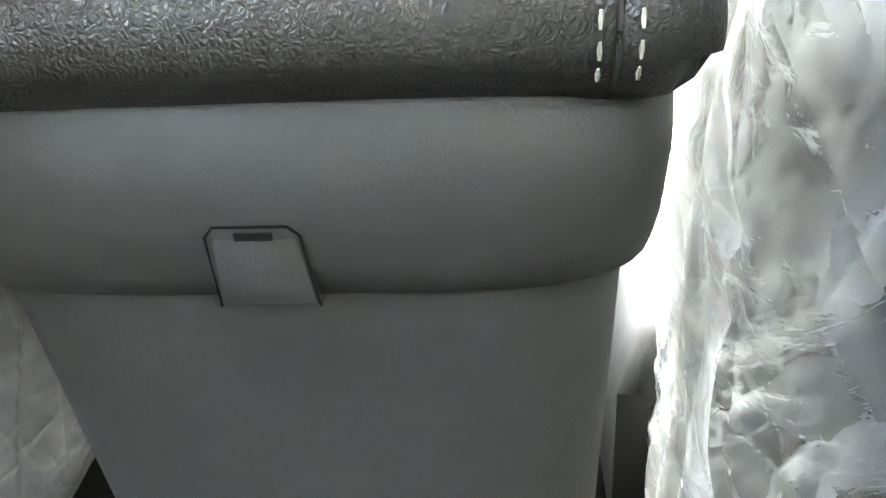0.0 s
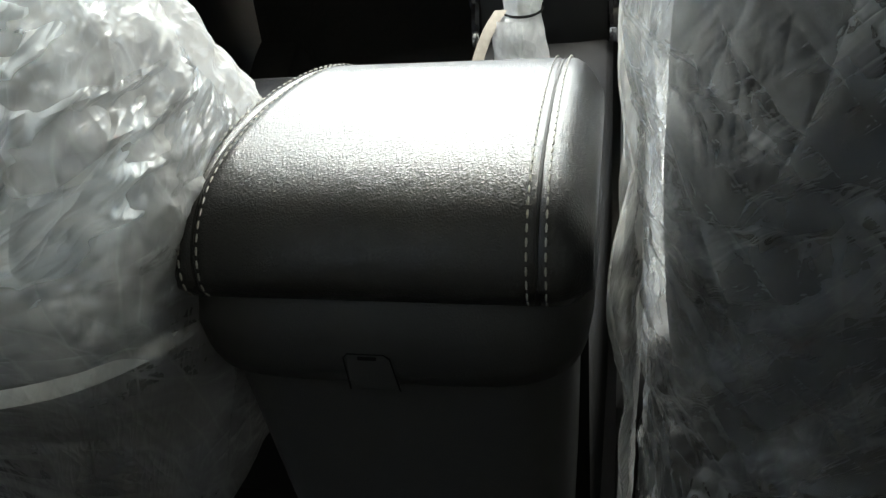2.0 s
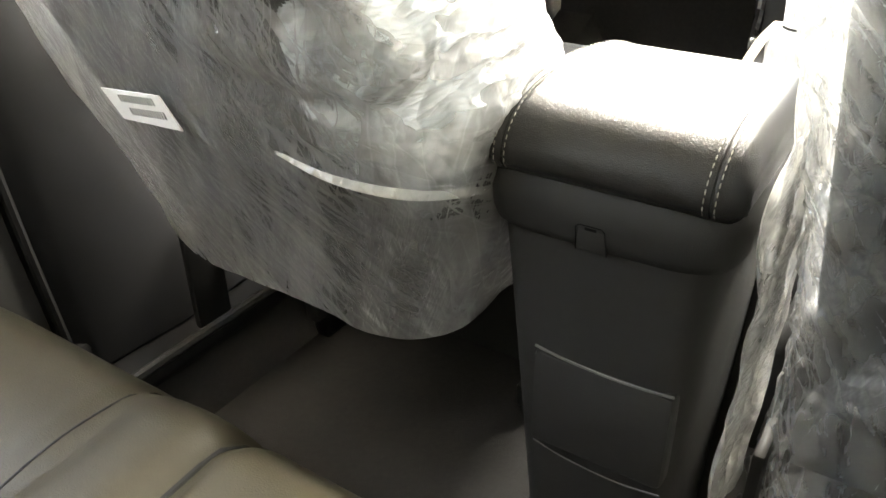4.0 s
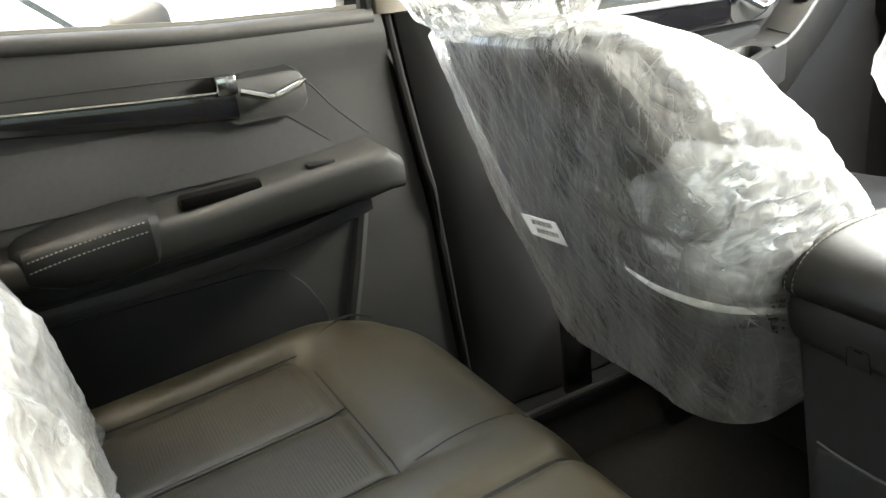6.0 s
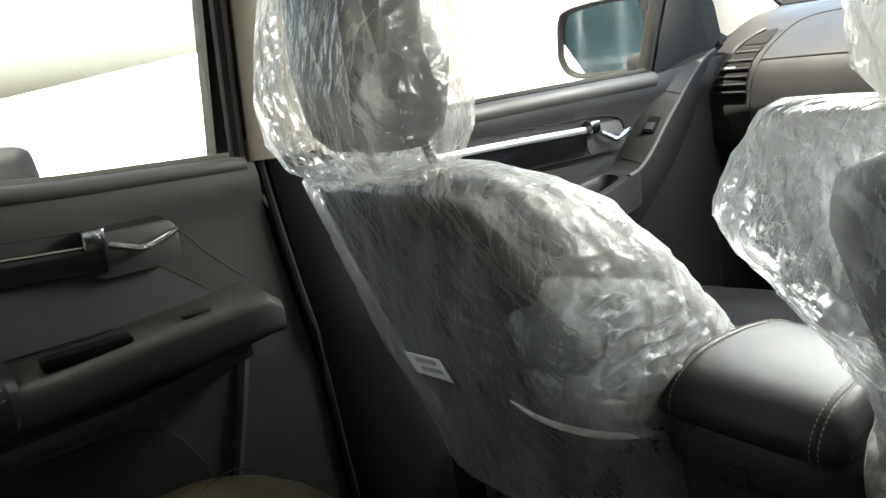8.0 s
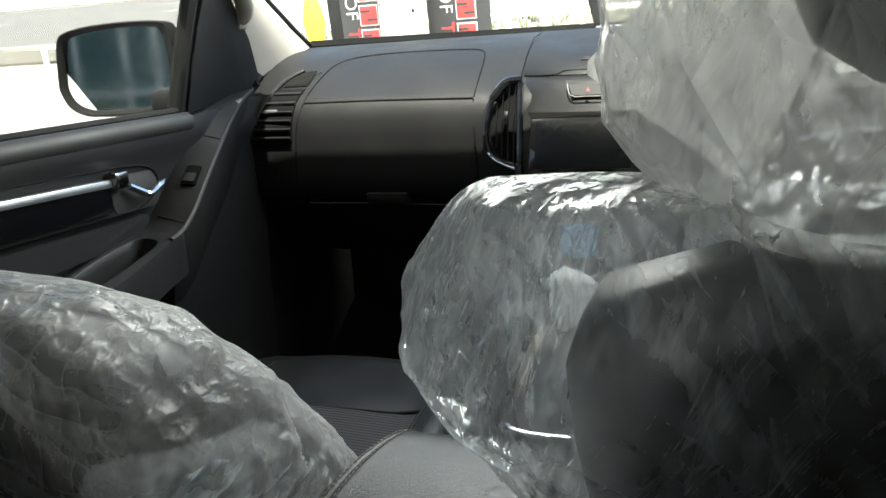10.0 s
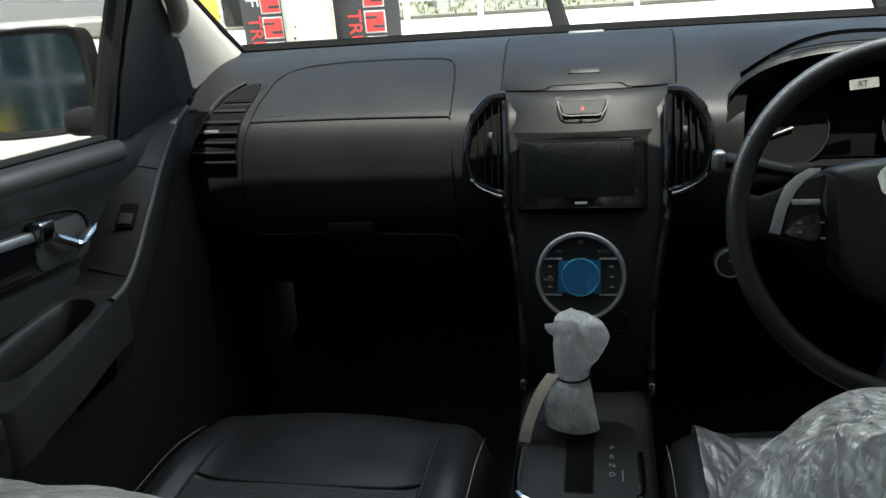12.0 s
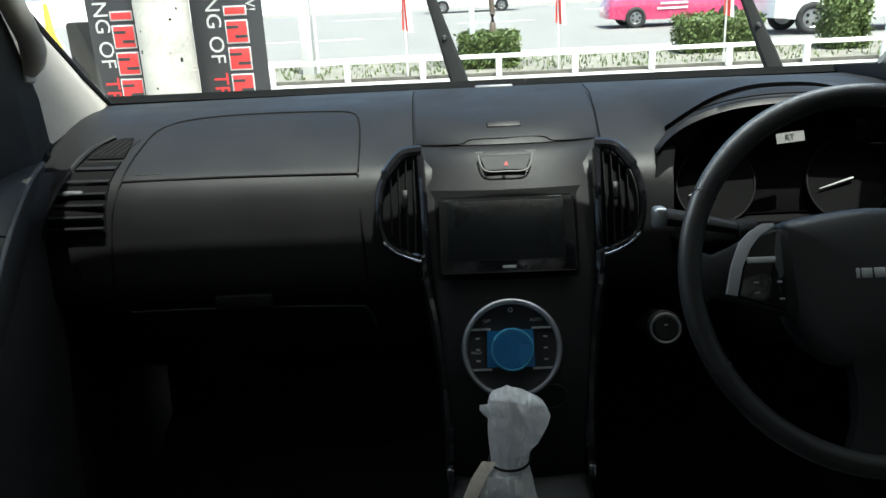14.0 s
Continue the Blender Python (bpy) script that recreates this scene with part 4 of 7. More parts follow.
def on_dash(x, z, off=0.0):
    return Vector((x, face_y(x, z) - off, z + off * 0.5))


def dash_line(bm, pts, r=0.0016, off=0.0002):
    return tube(bm, smooth_path([on_dash(x, z, off) for x, z in pts], 6), r, 6, up=(0, 1, 0.3))


def arch(x):
    """Height of the instrument hood over the driver's dials."""
    u = (x - 0.43) / 0.205
    return max(0.0, 1 - abs(u) ** 2.6)


def hood_top(x, y):
    """Height of the dash top, raised into a hood over the dials."""
    low = lerp(y, [(q, z) for z, q in FACE if z >= 0.81])
    b = arch(x) ** 1.5
    return low * (1 - b) + lerp(y, [(1.08, 0.936), (1.115, 0.946), (1.16, 0.952), (1.20, 0.955), (1.28, 0.958), (1.40, 0.958)]) * b


def build_dash():
    dash = thing("dashboard", "dark grey moulded dashboard with air vents and glovebox", "dashboard", (0, 1.2, 0.5))
    bm = bmn()
    rings = []
    for x in sorted(list(np.linspace(-0.775, 0.775, 95)) + [0.254, 0.256, 0.606, 0.608]):
        well = 0.255 < x < 0.607                  # hollow for the dials
        row = [Vector((x, max(face_y(x, z), 1.17) if well and 0.745 < z < 0.86 else face_y(x, z), z)) for z, _ in FACE]
        row = [Vector((p.x, p.y, hood_top(x, p.y))) if p.z > 0.87 and arch(x) > 0 else p for p in row]
        top = 0.955 + 0.004 * math.cos(x * 2)
        row += [Vector((x, 1.48 - 0.03 * x * x, top)), Vector((x, 1.56 - 0.1 * x * x, top - 0.003)), Vector((x, 1.62 - 0.1 * x * x, 0.93)), Vector((x, 1.6, 0.6)), Vector((x, 1.4, 0.48))]
        rings.append(row)
    loft(bm, rings)
    part("dash_body", bm, DASH, dash, smooth=50)

    # passenger airbag cover and glovebox seams
    part("airbag_seam", dash_line(bmn(), [(-0.581, 0.843), (-0.40, 0.8435), (-0.219, 0.841)], 0.0022), BLACK_SHADE, dash)
    part("airbag_seam", dash_line(bmn(), [(-0.582, 0.838), (-0.580, 0.86), (-0.574, 0.885), (-0.562, 0.912), (-0.53, 0.925), (-0.47, 0.9305), (-0.373, 0.932), (-0.27, 0.930), (-0.238, 0.925), (-0.226, 0.910), (-0.220, 0.88), (-0.218, 0.843)], 0.0016), BLACK_SHADE, dash)
    part("glovebox_seam", dash_line(bmn(), [(-0.582, 0.84), (-0.594, 0.80), (-0.602, 0.75), (-0.611, 0.68)], 0.0018), BLACK_SHADE, dash)
    part("glovebox_seam", dash_line(bmn(), [(-0.2185, 0.84), (-0.2155, 0.77), (-0.214, 0.70), (-0.214, 0.655)], 0.0018), BLACK_SHADE, dash)
    part("glovebox_seam", dash_line(bmn(), [(-0.60, 0.655), (-0.40, 0.653), (-0.216, 0.652)], 0.002), BLACK_SHADE, dash)
    part("glovebox_latch", rbox(bmn(), (-0.452, 1.072, 0.638), (-0.364, 1.10, 0.660), 0.004), BLACK_SHADE, dash, "recessed glovebox latch")
    part("lower_seam", dash_line(bmn(), [(-0.60, 0.632), (-0.45, 0.633), (-0.25, 0.628), (-0.22, 0.62), (-0.212, 0.585)], 0.0018), PALE, dash)
    part("side_seam", dash_line(bmn(), [(-0.745, 0.717), (-0.675, 0.717), (-0.662, 0.710), (-0.660, 0.655)], 0.0016), BLACK_SHADE, dash)
    # small embossed mark, unreadable: a plain bar
    for k in range(3):
        x = -0.562 + k * 0.014
        part("embossed_mark", rbox(bmn(), (x, face_y(x, 0.852) - 0.0015, 0.848), (x + 0.011, face_y(x, 0.852) + 0.004, 0.853), 0.0005), SEAM, dash)

    # end vent: hooded rounded triangle of horizontal slats
    vent = part("end_vent", bmn_grid([(0.768, -0.702, -0.607), (0.79, -0.697, -0.606), (0.82, -0.687, -0.602), (0.855, -0.670, -0.597), (0.870, -0.660, -0.594)], 0.003), BLACK_SHADE, dash, "dark slatted end vent")
    for k in range(6):
        z = 0.776 + k * 0.0172
        xl = lerp(z, [(0.768, -0.701), (0.79, -0.696), (0.82, -0.686), (0.87, -0.659)])
        xr = lerp(z, [(0.768, -0.608), (0.79, -0.607), (0.83, -0.602), (0.87, -0.595)])
        bm = bmn()
        rings = []
        for x in np.linspace(xl, xr, 4):
            y = face_y(x, z) - 0.009
            rings.append([(x, y, z - 0.004), (x, y - 0.002, z + 0.0005), (x, y + 0.014, z + 0.005), (x, y + 0.014, z + 0.001)])
        part("slat", loft(bm, rings), DASH, vent)
    part("vent_border", tube(bmn(), smooth_path([on_dash(x, z, 0.004) for x, z in ((-0.708, 0.762), (-0.702, 0.79), (-0.690, 0.822), (-0.668, 0.868), (-0.650, 0.892), (-0.628, 0.905))], 6), 0.005, 8), DASH, vent, "moulded border of the end vent")
    part("vent_tab", rbox(bmn(), (-0.672, face_y(-0.66, 0.836) - 0.016, 0.826), (-0.640, face_y(-0.66, 0.836) - 0.004, 0.833), 0.003), SATIN, vent, "bright vent tab")
    up = part("demist_vent", bmn_grid([(0.875, -0.655, -0.592), (0.884, -0.652, -0.592), (0.894, -0.641, -0.593), (0.903, -0.612, -0.596)], 0.003), BLACK_SHADE, dash, "small demister grille")
    for k in range(5):
        x = -0.648 + k * 0.0105
        part("slat", tube(bmn(), [on_dash(x, 0.878, 0.0035), on_dash(x + 0.012, 0.888, 0.0035), on_dash(x + 0.026, lerp(x + 0.026, [(-0.645, 0.893), (-0.617, 0.900)]), 0.0032)], 0.0008, 5), RUBBER, up)

    # ------------- centre stack
    st = thing("centre_stack", "dark centre stack with screen unit and round climate control", "centre console", (0, 1.0, 0.45))
    STK = [(0.36, 0.965), (0.42, 0.958), (0.50, 0.957), (0.56, 0.962), (0.595, 0.969), (0.65, 0.984), (0.70, 1.001), (0.75, 1.020), (0.803, 1.043), (0.84, 1.060), (0.862, 1.073), (0.875, 1.088)]
    HALF = [(0.36, 0.098), (0.47, 0.103), (0.56, 0.107), (0.645, 0.121), (0.715, 0.128), (0.80, 0.128), (0.875, 0.134)]
    stk_y = lambda x, z: lerp(z, STK) + 0.050 * (abs(x - 0.008) / 0.14) ** 2.4 * lerp(z, [(0.4, 0.35), (0.7, 0.45), (0.80, 0.6), (0.875, 1.0)])
    bm = bmn()
    rings = []
    for z in np.linspace(0.36, 0.875, 40):
        h = lerp(z, HALF)
        row = [(0.008 + h * u, stk_y(0.008 + h * u, z), z) for u in np.linspace(-1, 1, 23)]
        row += [(0.008 + h, 1.2, z), (0.008 - h, 1.2, z)]
        rings.append(row)
    loft(bm, rings)
    part("stack_panel", bm, DASH, st, smooth=50)
    ony = lambda x, z, off=0.0: Vector((x, stk_y(x, z) - off, z))
    tilt = Vector((0, -1, 0.40)).normalized()
    # recess and screen unit
    part("unit_recess", bmn_grid([(0.690, -0.101, 0.104), (0.806, -0.103, 0.106), (0.813, -0.110, 0.114)], 0.0015, ony), BLACK_SHADE, st)
    uc = facing((0.001, 1.0155, 0.751), tilt)
    unit = part("screen_unit", plate(bmn(), rrect(0.194, 0.112, 0.004), 0.016, uc, 0.002), PIANO, st, "black car screen unit, switched off")
    part("screen", plate(bmn(), rrect(0.168, 0.088, 0.002), 0.003, uc @ Matrix.Translation((-0.002, 0.006, 0.0085)), 0.0006), SCREEN, unit, "dark blank screen")
    part("badge", rbox(bmn(), (-0.009, -0.0495, 0.008), (0.010, -0.0455, 0.0092), 0.0003, m=uc), LEGEND, unit)
    part("key_mark", rbox(bmn(), (0.022, -0.049, 0.008), (0.026, -0.046, 0.0089), 0.0002, m=uc), DARK, unit)
    part("card_slot", rbox(bmn(), (0.060, 0.0525, 0.008), (0.080, 0.054, 0.0090), 0.0002, m=uc), LEGEND, unit)
    # hazard switch in its hood
    part("hazard_hood", bmn_poly([(-0.042, 0.867), (0.050, 0.867), (0.036, 0.836), (-0.026, 0.836)], lambda x, z: ony(x, z, 0.002), 0.010), DASH, st)
    hk = part("hazard_switch", bmn_poly([(-0.034, 0.861), (0.042, 0.861), (0.033, 0.842), (-0.025, 0.842)], lambda x, z: ony(x, z, 0.010), 0.010), DARK, st, "hazard switch")
    part("hazard_edge", tube(bmn(), smooth_path([ony(-0.036, 0.862, 0.0095), ony(-0.027, 0.8415, 0.0105), ony(0.004, 0.8395, 0.011), ony(0.035, 0.8415, 0.0105), ony(0.044, 0.862, 0.0095)], 5), 0.0013, 6), PALE, hk)
    part("warning_triangle", plate(bmn(), [(-0.0035, -0.003), (0.0035, -0.003), (0, 0.0035)], 0.001, facing(ony(0.004, 0.8515, 0.0205), tilt)), RED, hk, smooth=0)
    # seam between stack and the top lid
    part("lid_seam", tube(bmn(), smooth_path([ony(x, 0.875, 0.0012) + Vector((0, d * 0.75, 0.0012 + d)) for x, d in ((-0.130, 0.0), (-0.09, 0.0005), (-0.06, 0.002), (-0.045, 0.0075), (0.0, 0.0085), (0.06, 0.0085), (0.078, 0.002), (0.11, 0.0005), (0.150, 0.0))], 5), 0.0011, 6), BLACK_SHADE, st)

    lid = part("top_lid", bmn_lid(ony), DASH, st, "closed storage lid on the dash top", smooth=50)
    for x in (-0.1335, 0.1545):
        part("lid_gap", tube(bmn(), [(x, 1.128, 0.879), (x * 1.03, 1.20, 0.913), (x * 1.06, 1.29, 0.9455), (x * 1.08, 1.38, 0.9555)], 0.0010, 6), BLACK_SHADE, lid)
    part("lid_gap", tube(bmn(), [(-0.144, 1.38, 0.9562), (0.167, 1.38, 0.9562)], 0.0010, 6), BLACK_SHADE, lid)
    part("lid_catch", rbox(bmn(), (-0.026, -0.007, -0.002), (0.026, 0.006, 0.006), 0.002, m=facing((0.006, 1.128, 0.9015), (0, -0.65, 0.75))), DASH, lid, "lid catch")
    part("sensor_cap", rbox(bmn(), (-0.03, 1.40, 0.953), (0.04, 1.43, 0.963), 0.003), SATIN, lid, "small sensor cover at the screen foot")

    # tall side vents
    for s in (-1, 1):
        cx = lambda x: 0.008 + s * (0.121 + (x - 0.121) * 0.92 + 0.006)
        fz = lambda z: 0.798 + (z - 0.798) * 0.90
        side_y = lambda x, z: lerp(z, [(0.70, 1.022), (0.79, 1.040), (0.86, 1.066), (0.885, 1.09)]) + 0.014 * max(0.0, (abs(x - 0.008) - 0.13) / 0.07) ** 1.5
        on = lambda x, z, off=0.0: Vector((cx(x), side_y(cx(x), fz(z)) - off, fz(z)))
        v = part("side_vent", bmn_poly([(cx(x), fz(z)) for x, z in ((0.126, 0.874), (0.152, 0.871), (0.172, 0.852), (0.187, 0.818), (0.189, 0.772), (0.175, 0.736), (0.150, 0.72), (0.126, 0.712))], lambda x, z: Vector((x, side_y(x, z) + 0.012, z)), 0.02), BLACK_SHADE, st, "tall slatted side vent")
        edge = [on(0.122, 0.881, 0.006), on(0.146, 0.879, 0.008), on(0.160, 0.871, 0.008), on(0.180, 0.845, 0.007), on(0.191, 0.82, 0.006), on(0.194, 0.79, 0.006), on(0.192, 0.762, 0.006), on(0.182, 0.735, 0.006), on(0.165, 0.722, 0.007), on(0.142, 0.714, 0.008), on(0.123, 0.709, 0.008)]
        part("vent_frame", tube(bmn(), smooth_path(edge, 5), [0.0085] * 16 + [0.006] * 20 + [0.0075] * 15, 8, 0.9, up=(0, 1, 0)), PIANO, v, "gloss black vent frame")
        for zc, pts in ((0, [on(0.124, 0.8835, 0.0125), on(0.147, 0.881, 0.0145), on(0.163, 0.872, 0.0145), on(0.183, 0.846, 0.0125)]), (1, [on(0.187, 0.738, 0.011), on(0.167, 0.722, 0.013), on(0.142, 0.712, 0.0145), on(0.126, 0.708, 0.014)])):
            part("frame_glint", tube(bmn(), smooth_path(pts, 5), 0.0022, 8, 0.6, up=(0, 1, 0)), CHROME, v, "chrome highlight strip")
        part("inner_strip", tube(bmn(), [on(0.124, 0.872, 0.004), on(0.121, 0.80, 0.004), on(0.120, 0.715, 0.006)], 0.0062, 8), PIANO, v, "gloss inner strip")
        for k in range(4):
            x = 0.134 + k * 0.0125
            zt, zb = lerp(x, [(0.13, 0.872), (0.155, 0.868), (0.185, 0.825)]), lerp(x, [(0.13, 0.716), (0.155, 0.725), (0.185, 0.765)])
            bm = bmn()
            rings = [[on(x, z, 0.0), on(x + 0.002, z, -0.001), on(x + 0.004, z, -0.012), on(x + 0.002, z, -0.012)] for z in np.linspace(zb, zt, 6)]
            part("slat", loft(bm, rings), DASH, v)
        part("vent_tab", rbox(bmn(), (-0.004, -0.013, -0.002), (0.004, 0.013, 0.007), 0.002, m=facing(on(0.150, 0.805, 0.002), tilt)), DASH, v)
        # gloss side strip running down to the console
        rail = smooth_path([on(0.121, 0.714, 0.010), Vector((cx(0.118), 1.005, 0.68)), Vector((cx(0.107), 0.99, 0.62)), Vector((cx(0.098), 0.976, 0.55)), Vector((cx(0.094), 0.966, 0.47)), Vector((cx(0.094), 0.962, 0.415))], 5)
        part("side_rail", tube(bmn(), rail, 0.0085, 8), PIANO, st, "gloss black side rail")
        part("rail_end", rbox(bmn(), (cx(0.094) - 0.006, 0.945, 0.402), (cx(0.094) + 0.006, 0.965, 0.424), 0.003), CHROME, st, "chrome rail end")

    # round climate control
    tc = facing((0.0, 0.966, 0.596), Vector((0, -1, 0.24)))
    cl = part("climate_dial", lathe(bmn(), [(0.0715, -0.004), (0.0715, 0.004), (0.069, 0.0065), (0.063, 0.003), (0.0005, 0.003)], tc, 56), DARK, st, "round climate control panel")
    part("silver_ring", ring(bmn(), 0.0675, 0.0042, tc @ Matrix.Translation((0, 0, 0.004)), 64, 10), SATIN, cl, "satin silver ring")
    for sx in (-1, 1):
        for sy in (-1, 1):
            part("silver_bar", rbox(bmn(), (sx * 0.043 - 0.014, sy * 0.0285 - 0.0016, 0.002), (sx * 0.043 + 0.014, sy * 0.0285 + 0.0016, 0.0055), 0.0008, m=tc), SATIN, cl, "silver key divider")
        for k in range(3):
            part("key_mark", rbox(bmn(), (sx * 0.048 - 0.003, -0.016 + k * 0.016 - 0.0012, 0.003), (sx * 0.048 + 0.003, -0.016 + k * 0.016 + 0.0012, 0.0038), 0.0002, m=tc), LEGEND, cl)
    words("key_word", "OFF", 0.0065, tc @ Matrix.Translation((-0.034, 0.040, 0.0035)), LEGEND, cl, 0.0003)
    words("key_word", "AUTO", 0.0065, tc @ Matrix.Translation((0.036, 0.040, 0.0035)), LEGEND, cl, 0.0003)
    words("key_word", "MODE", 0.0055, tc @ Matrix.Translation((-0.050, -0.0045, 0.0039)), LEGEND, cl, 0.0003)
    part("key_mark", ring(bmn(), 0.0028, 0.0007, tc @ Matrix.Translation((0, 0.055, 0.0035)), 16, 6), LEGEND, cl)
    part("protective_film", plate(bmn(), [(-0.034, 0.026), (0.031, 0.027), (0.032, -0.026), (-0.036, -0.025)], 0.001, tc @ Matrix.Translation((0.0, 0, 0.0052))), BLUE, cl, "square of blue protective film", smooth=0)
    part("knob", lathe(bmn(), [(0.030, 0.003), (0.029, 0.015), (0.026, 0.018), (0.0005, 0.0185)], tc, 40), BLUE, cl, "centre knob under blue film")
    part("knob_ring", ring(bmn(), 0.0285, 0.0019, tc @ Matrix.Translation((0, 0, 0.0165)), 48, 8), BLUE_RING, cl, "pale blue knob ring")
    # socket and start button
    part("socket", ring(bmn(), 0.017, 0.002, facing((0.058, 0.957, 0.525), (0, -1, 0.1)), 28, 8), DASH, st)
    bt = facing((0.236, 1.048, 0.592), (0, -1, 0.25))
    sb = thing("start_button", "round dark start button with a bright ring", "button", (0.236, 1.05, 0.57))
    part("cap", lathe(bmn(), [(0.019, 0.0), (0.019, 0.012), (0.017, 0.0145), (0.0005, 0.0135)], bt @ Matrix.Translation((0, 0, -0.002)), 32), DASH, sb)
    part("bezel", ring(bmn(), 0.0215, 0.0022, bt @ Matrix.Translation((0, 0, 0.009)), 40, 8), SATIN, sb, "thin bright ring")
    part("mount", lathe(bmn(), [(0.027, -0.08), (0.027, 0.006), (0.024, 0.0085), (0.0005, 0.007)], bt, 32), DARK, sb)
    part("legend_bar", rbox(bmn(), (-0.003, 0.004, 0.0125), (0.003, 0.006, 0.0133), 0.0002, m=bt), LEGEND, sb)


def bmn_grid(rows, lift, fn=None, nx=8, nz=14, deep=0.006):
    """A plate that hugs the dash between left and right edges given at heights (z, left, right)."""
    fn = fn or on_dash
    bm = bmesh.new()
    zs = [r[0] for r in rows]
    front, back = [], []
    for z in np.linspace(zs[0], zs[-1], nz):
        xl, xr = lerp(z, [(r[0], r[1]) for r in rows]), lerp(z, [(r[0], r[2]) for r in rows])
        front.append([fn(x, z, lift) for x in np.linspace(xl, xr, nx)])
        back.append([p + Vector((0, deep, 0)) for p in front[-1]])
    loft(bm, [f + b[::-1] for f, b in zip(front, back)])
    return bm


def bmn_poly(outline, fn, deep):
    """A plate through (x, z) points that follows a surface, with depth behind it."""
    bm = bmesh.new()
    a = [bm.verts.new(fn(x, z)) for x, z in outline]
    b = [bm.verts.new(fn(x, z) + Vector((0, deep, 0))) for x, z in outline]
    cx, cz = sum(p[0] for p in outline) / len(outline), sum(p[1] for p in outline) / len(outline)
    c, d = bm.verts.new(fn(cx, cz)), bm.verts.new(fn(cx, cz) + Vector((0, deep, 0)))
    for i in range(len(a)):
        j = (i + 1) % len(a)
        bm.faces.new((c, a[i], a[j]))
        bm.faces.new((d, b[j], b[i]))
        bm.faces.new((a[j], a[i], b[i], b[j]))
    return bm


def bmn_lid(ony):
    bm = bmesh.new()
    rings = []
    for x in np.linspace(-0.131, 0.152, 17):
        k = 1 + 0.06
        y0 = ony(x, 0.875).y
        row = [(x, y0 - 0.001, 0.8765), (x, y0 + 0.006, 0.886)]
        for t in (0.15, 0.35, 0.6, 0.8, 1.0):
            y = y0 + 0.006 + t * (1.38 - y0 - 0.006)
            row.append((x * (1 + 0.08 * t), y, 0.886 + 0.0755 * t ** 0.62 - 0.003 * t ** 3))
        rings.append(row + [(x * 1.08, 1.38, 0.90), (x, y0 + 0.02, 0.86)])
    return loft(bm, rings)


def build_cluster():
    ic = thing("instrument_cluster", "hooded instrument cluster with two unlit dials", "instrument cluster", (0.43, 1.08, 0.78))
    # hood: the lip of the arch over the dials; its top is one with the dash
    bm = bmn()
    rings = []
    for x in np.linspace(0.232, 0.628, 45):
        a = arch(x) ** 0.55
        zf = 0.838 + 0.082 * a
        yf = 1.075 - 0.012 * a
        rings.append([(x, yf, zf), (x, yf + 0.008, zf + 0.010 * a), (x, 1.100, hood_top(x, 1.100) + 0.0005), (x, 1.13, hood_top(x, 1.13) - 0.006), (x, 1.13, zf - 0.02), (x, yf + 0.012, zf - 0.006)])
    part("hood", loft(bm, rings), DASH, ic, "soft hood over the dials", smooth=50)
    for s in (-1, 1):
        side_panel = [(0.227, 0.820), (0.231, 0.845), (0.243, 0.866), (0.258, 0.862), (0.255, 0.82), (0.252, 0.768), (0.231, 0.760)]
        part("hood_side", loft(bmn(), [[(0.43 + s * (0.43 - x), y + 0.25 * max(0.0, x - 0.227), z) for x, z in side_panel] for y in (1.074, 1.078, 1.125)]), DASH, ic, "moulded side of the hood", smooth=30)
    part("hood_line", tube(bmn(), [(x, 1.068 - 0.012 * arch(x) ** 0.55 + 0.012, 0.842 + 0.078 * arch(x) ** 0.55 + 0.0135) for x in np.linspace(0.285, 0.575, 21)], 0.0012, 6), BLACK_SHADE, ic)
    part("backing", rbox(bmn(), (0.258, 1.125, 0.745), (0.603, 1.16, 0.848), 0.005), BLACK_SHADE, ic, "black dial panel")
    part("backing", rbox(bmn(), (0.315, 1.126, 0.84), (0.545, 1.16, 0.905), 0.005), BLACK_SHADE, ic, "black dial panel")
    part("lower_shroud", rbox(bmn(), (0.25, 1.02, 0.715), (0.61, 1.14, 0.745), 0.014, 3), BLACK_SHADE, ic)
    n = Vector((0, -1, 0.22))
    for cx, r, a in ((0.329, 0.060, 200), (0.531, 0.063, 196)):
        m = facing((cx, 1.118, 0.797), n)
        d = part("dial", lathe(bmn(), [(r, -0.002), (r, 0.003), (0.0005, 0.002)], m, 40), BLACK_SHADE, ic, "unlit dark dial")
        part("dial_ring", ring(bmn(), r, 0.0016, m @ Matrix.Translation((0, 0, 0.004)), 56, 6), DASH, d, "faint grey dial ring")
        tip = Vector((r * 0.75 * math.cos(radians(a)), r * 0.75 * math.sin(radians(a)), 0.007))
        part("needle", tube(bmn(), [m @ Vector((0.006, 0.002, 0.007)), m @ tip], [0.0022, 0.0008], 6), LEGEND, d, "pale needle")
    part("sticker", plate(bmn(), rrect(0.042, 0.015, 0.001), 0.0012, facing((0.424, 1.075, 0.869), (0.05, -1, 0.2)) @ Matrix.Rotation(radians(5), 4, "Z")), STICKER, ic, "small pale paper sticker", smooth=0)
    words("sticker_word", "RT", 0.0125, facing((0.4225, 1.0735, 0.869), (0.05, -1, 0.2)) @ Matrix.Rotation(radians(5), 4, "Z"), INK, ic, 0.0003)


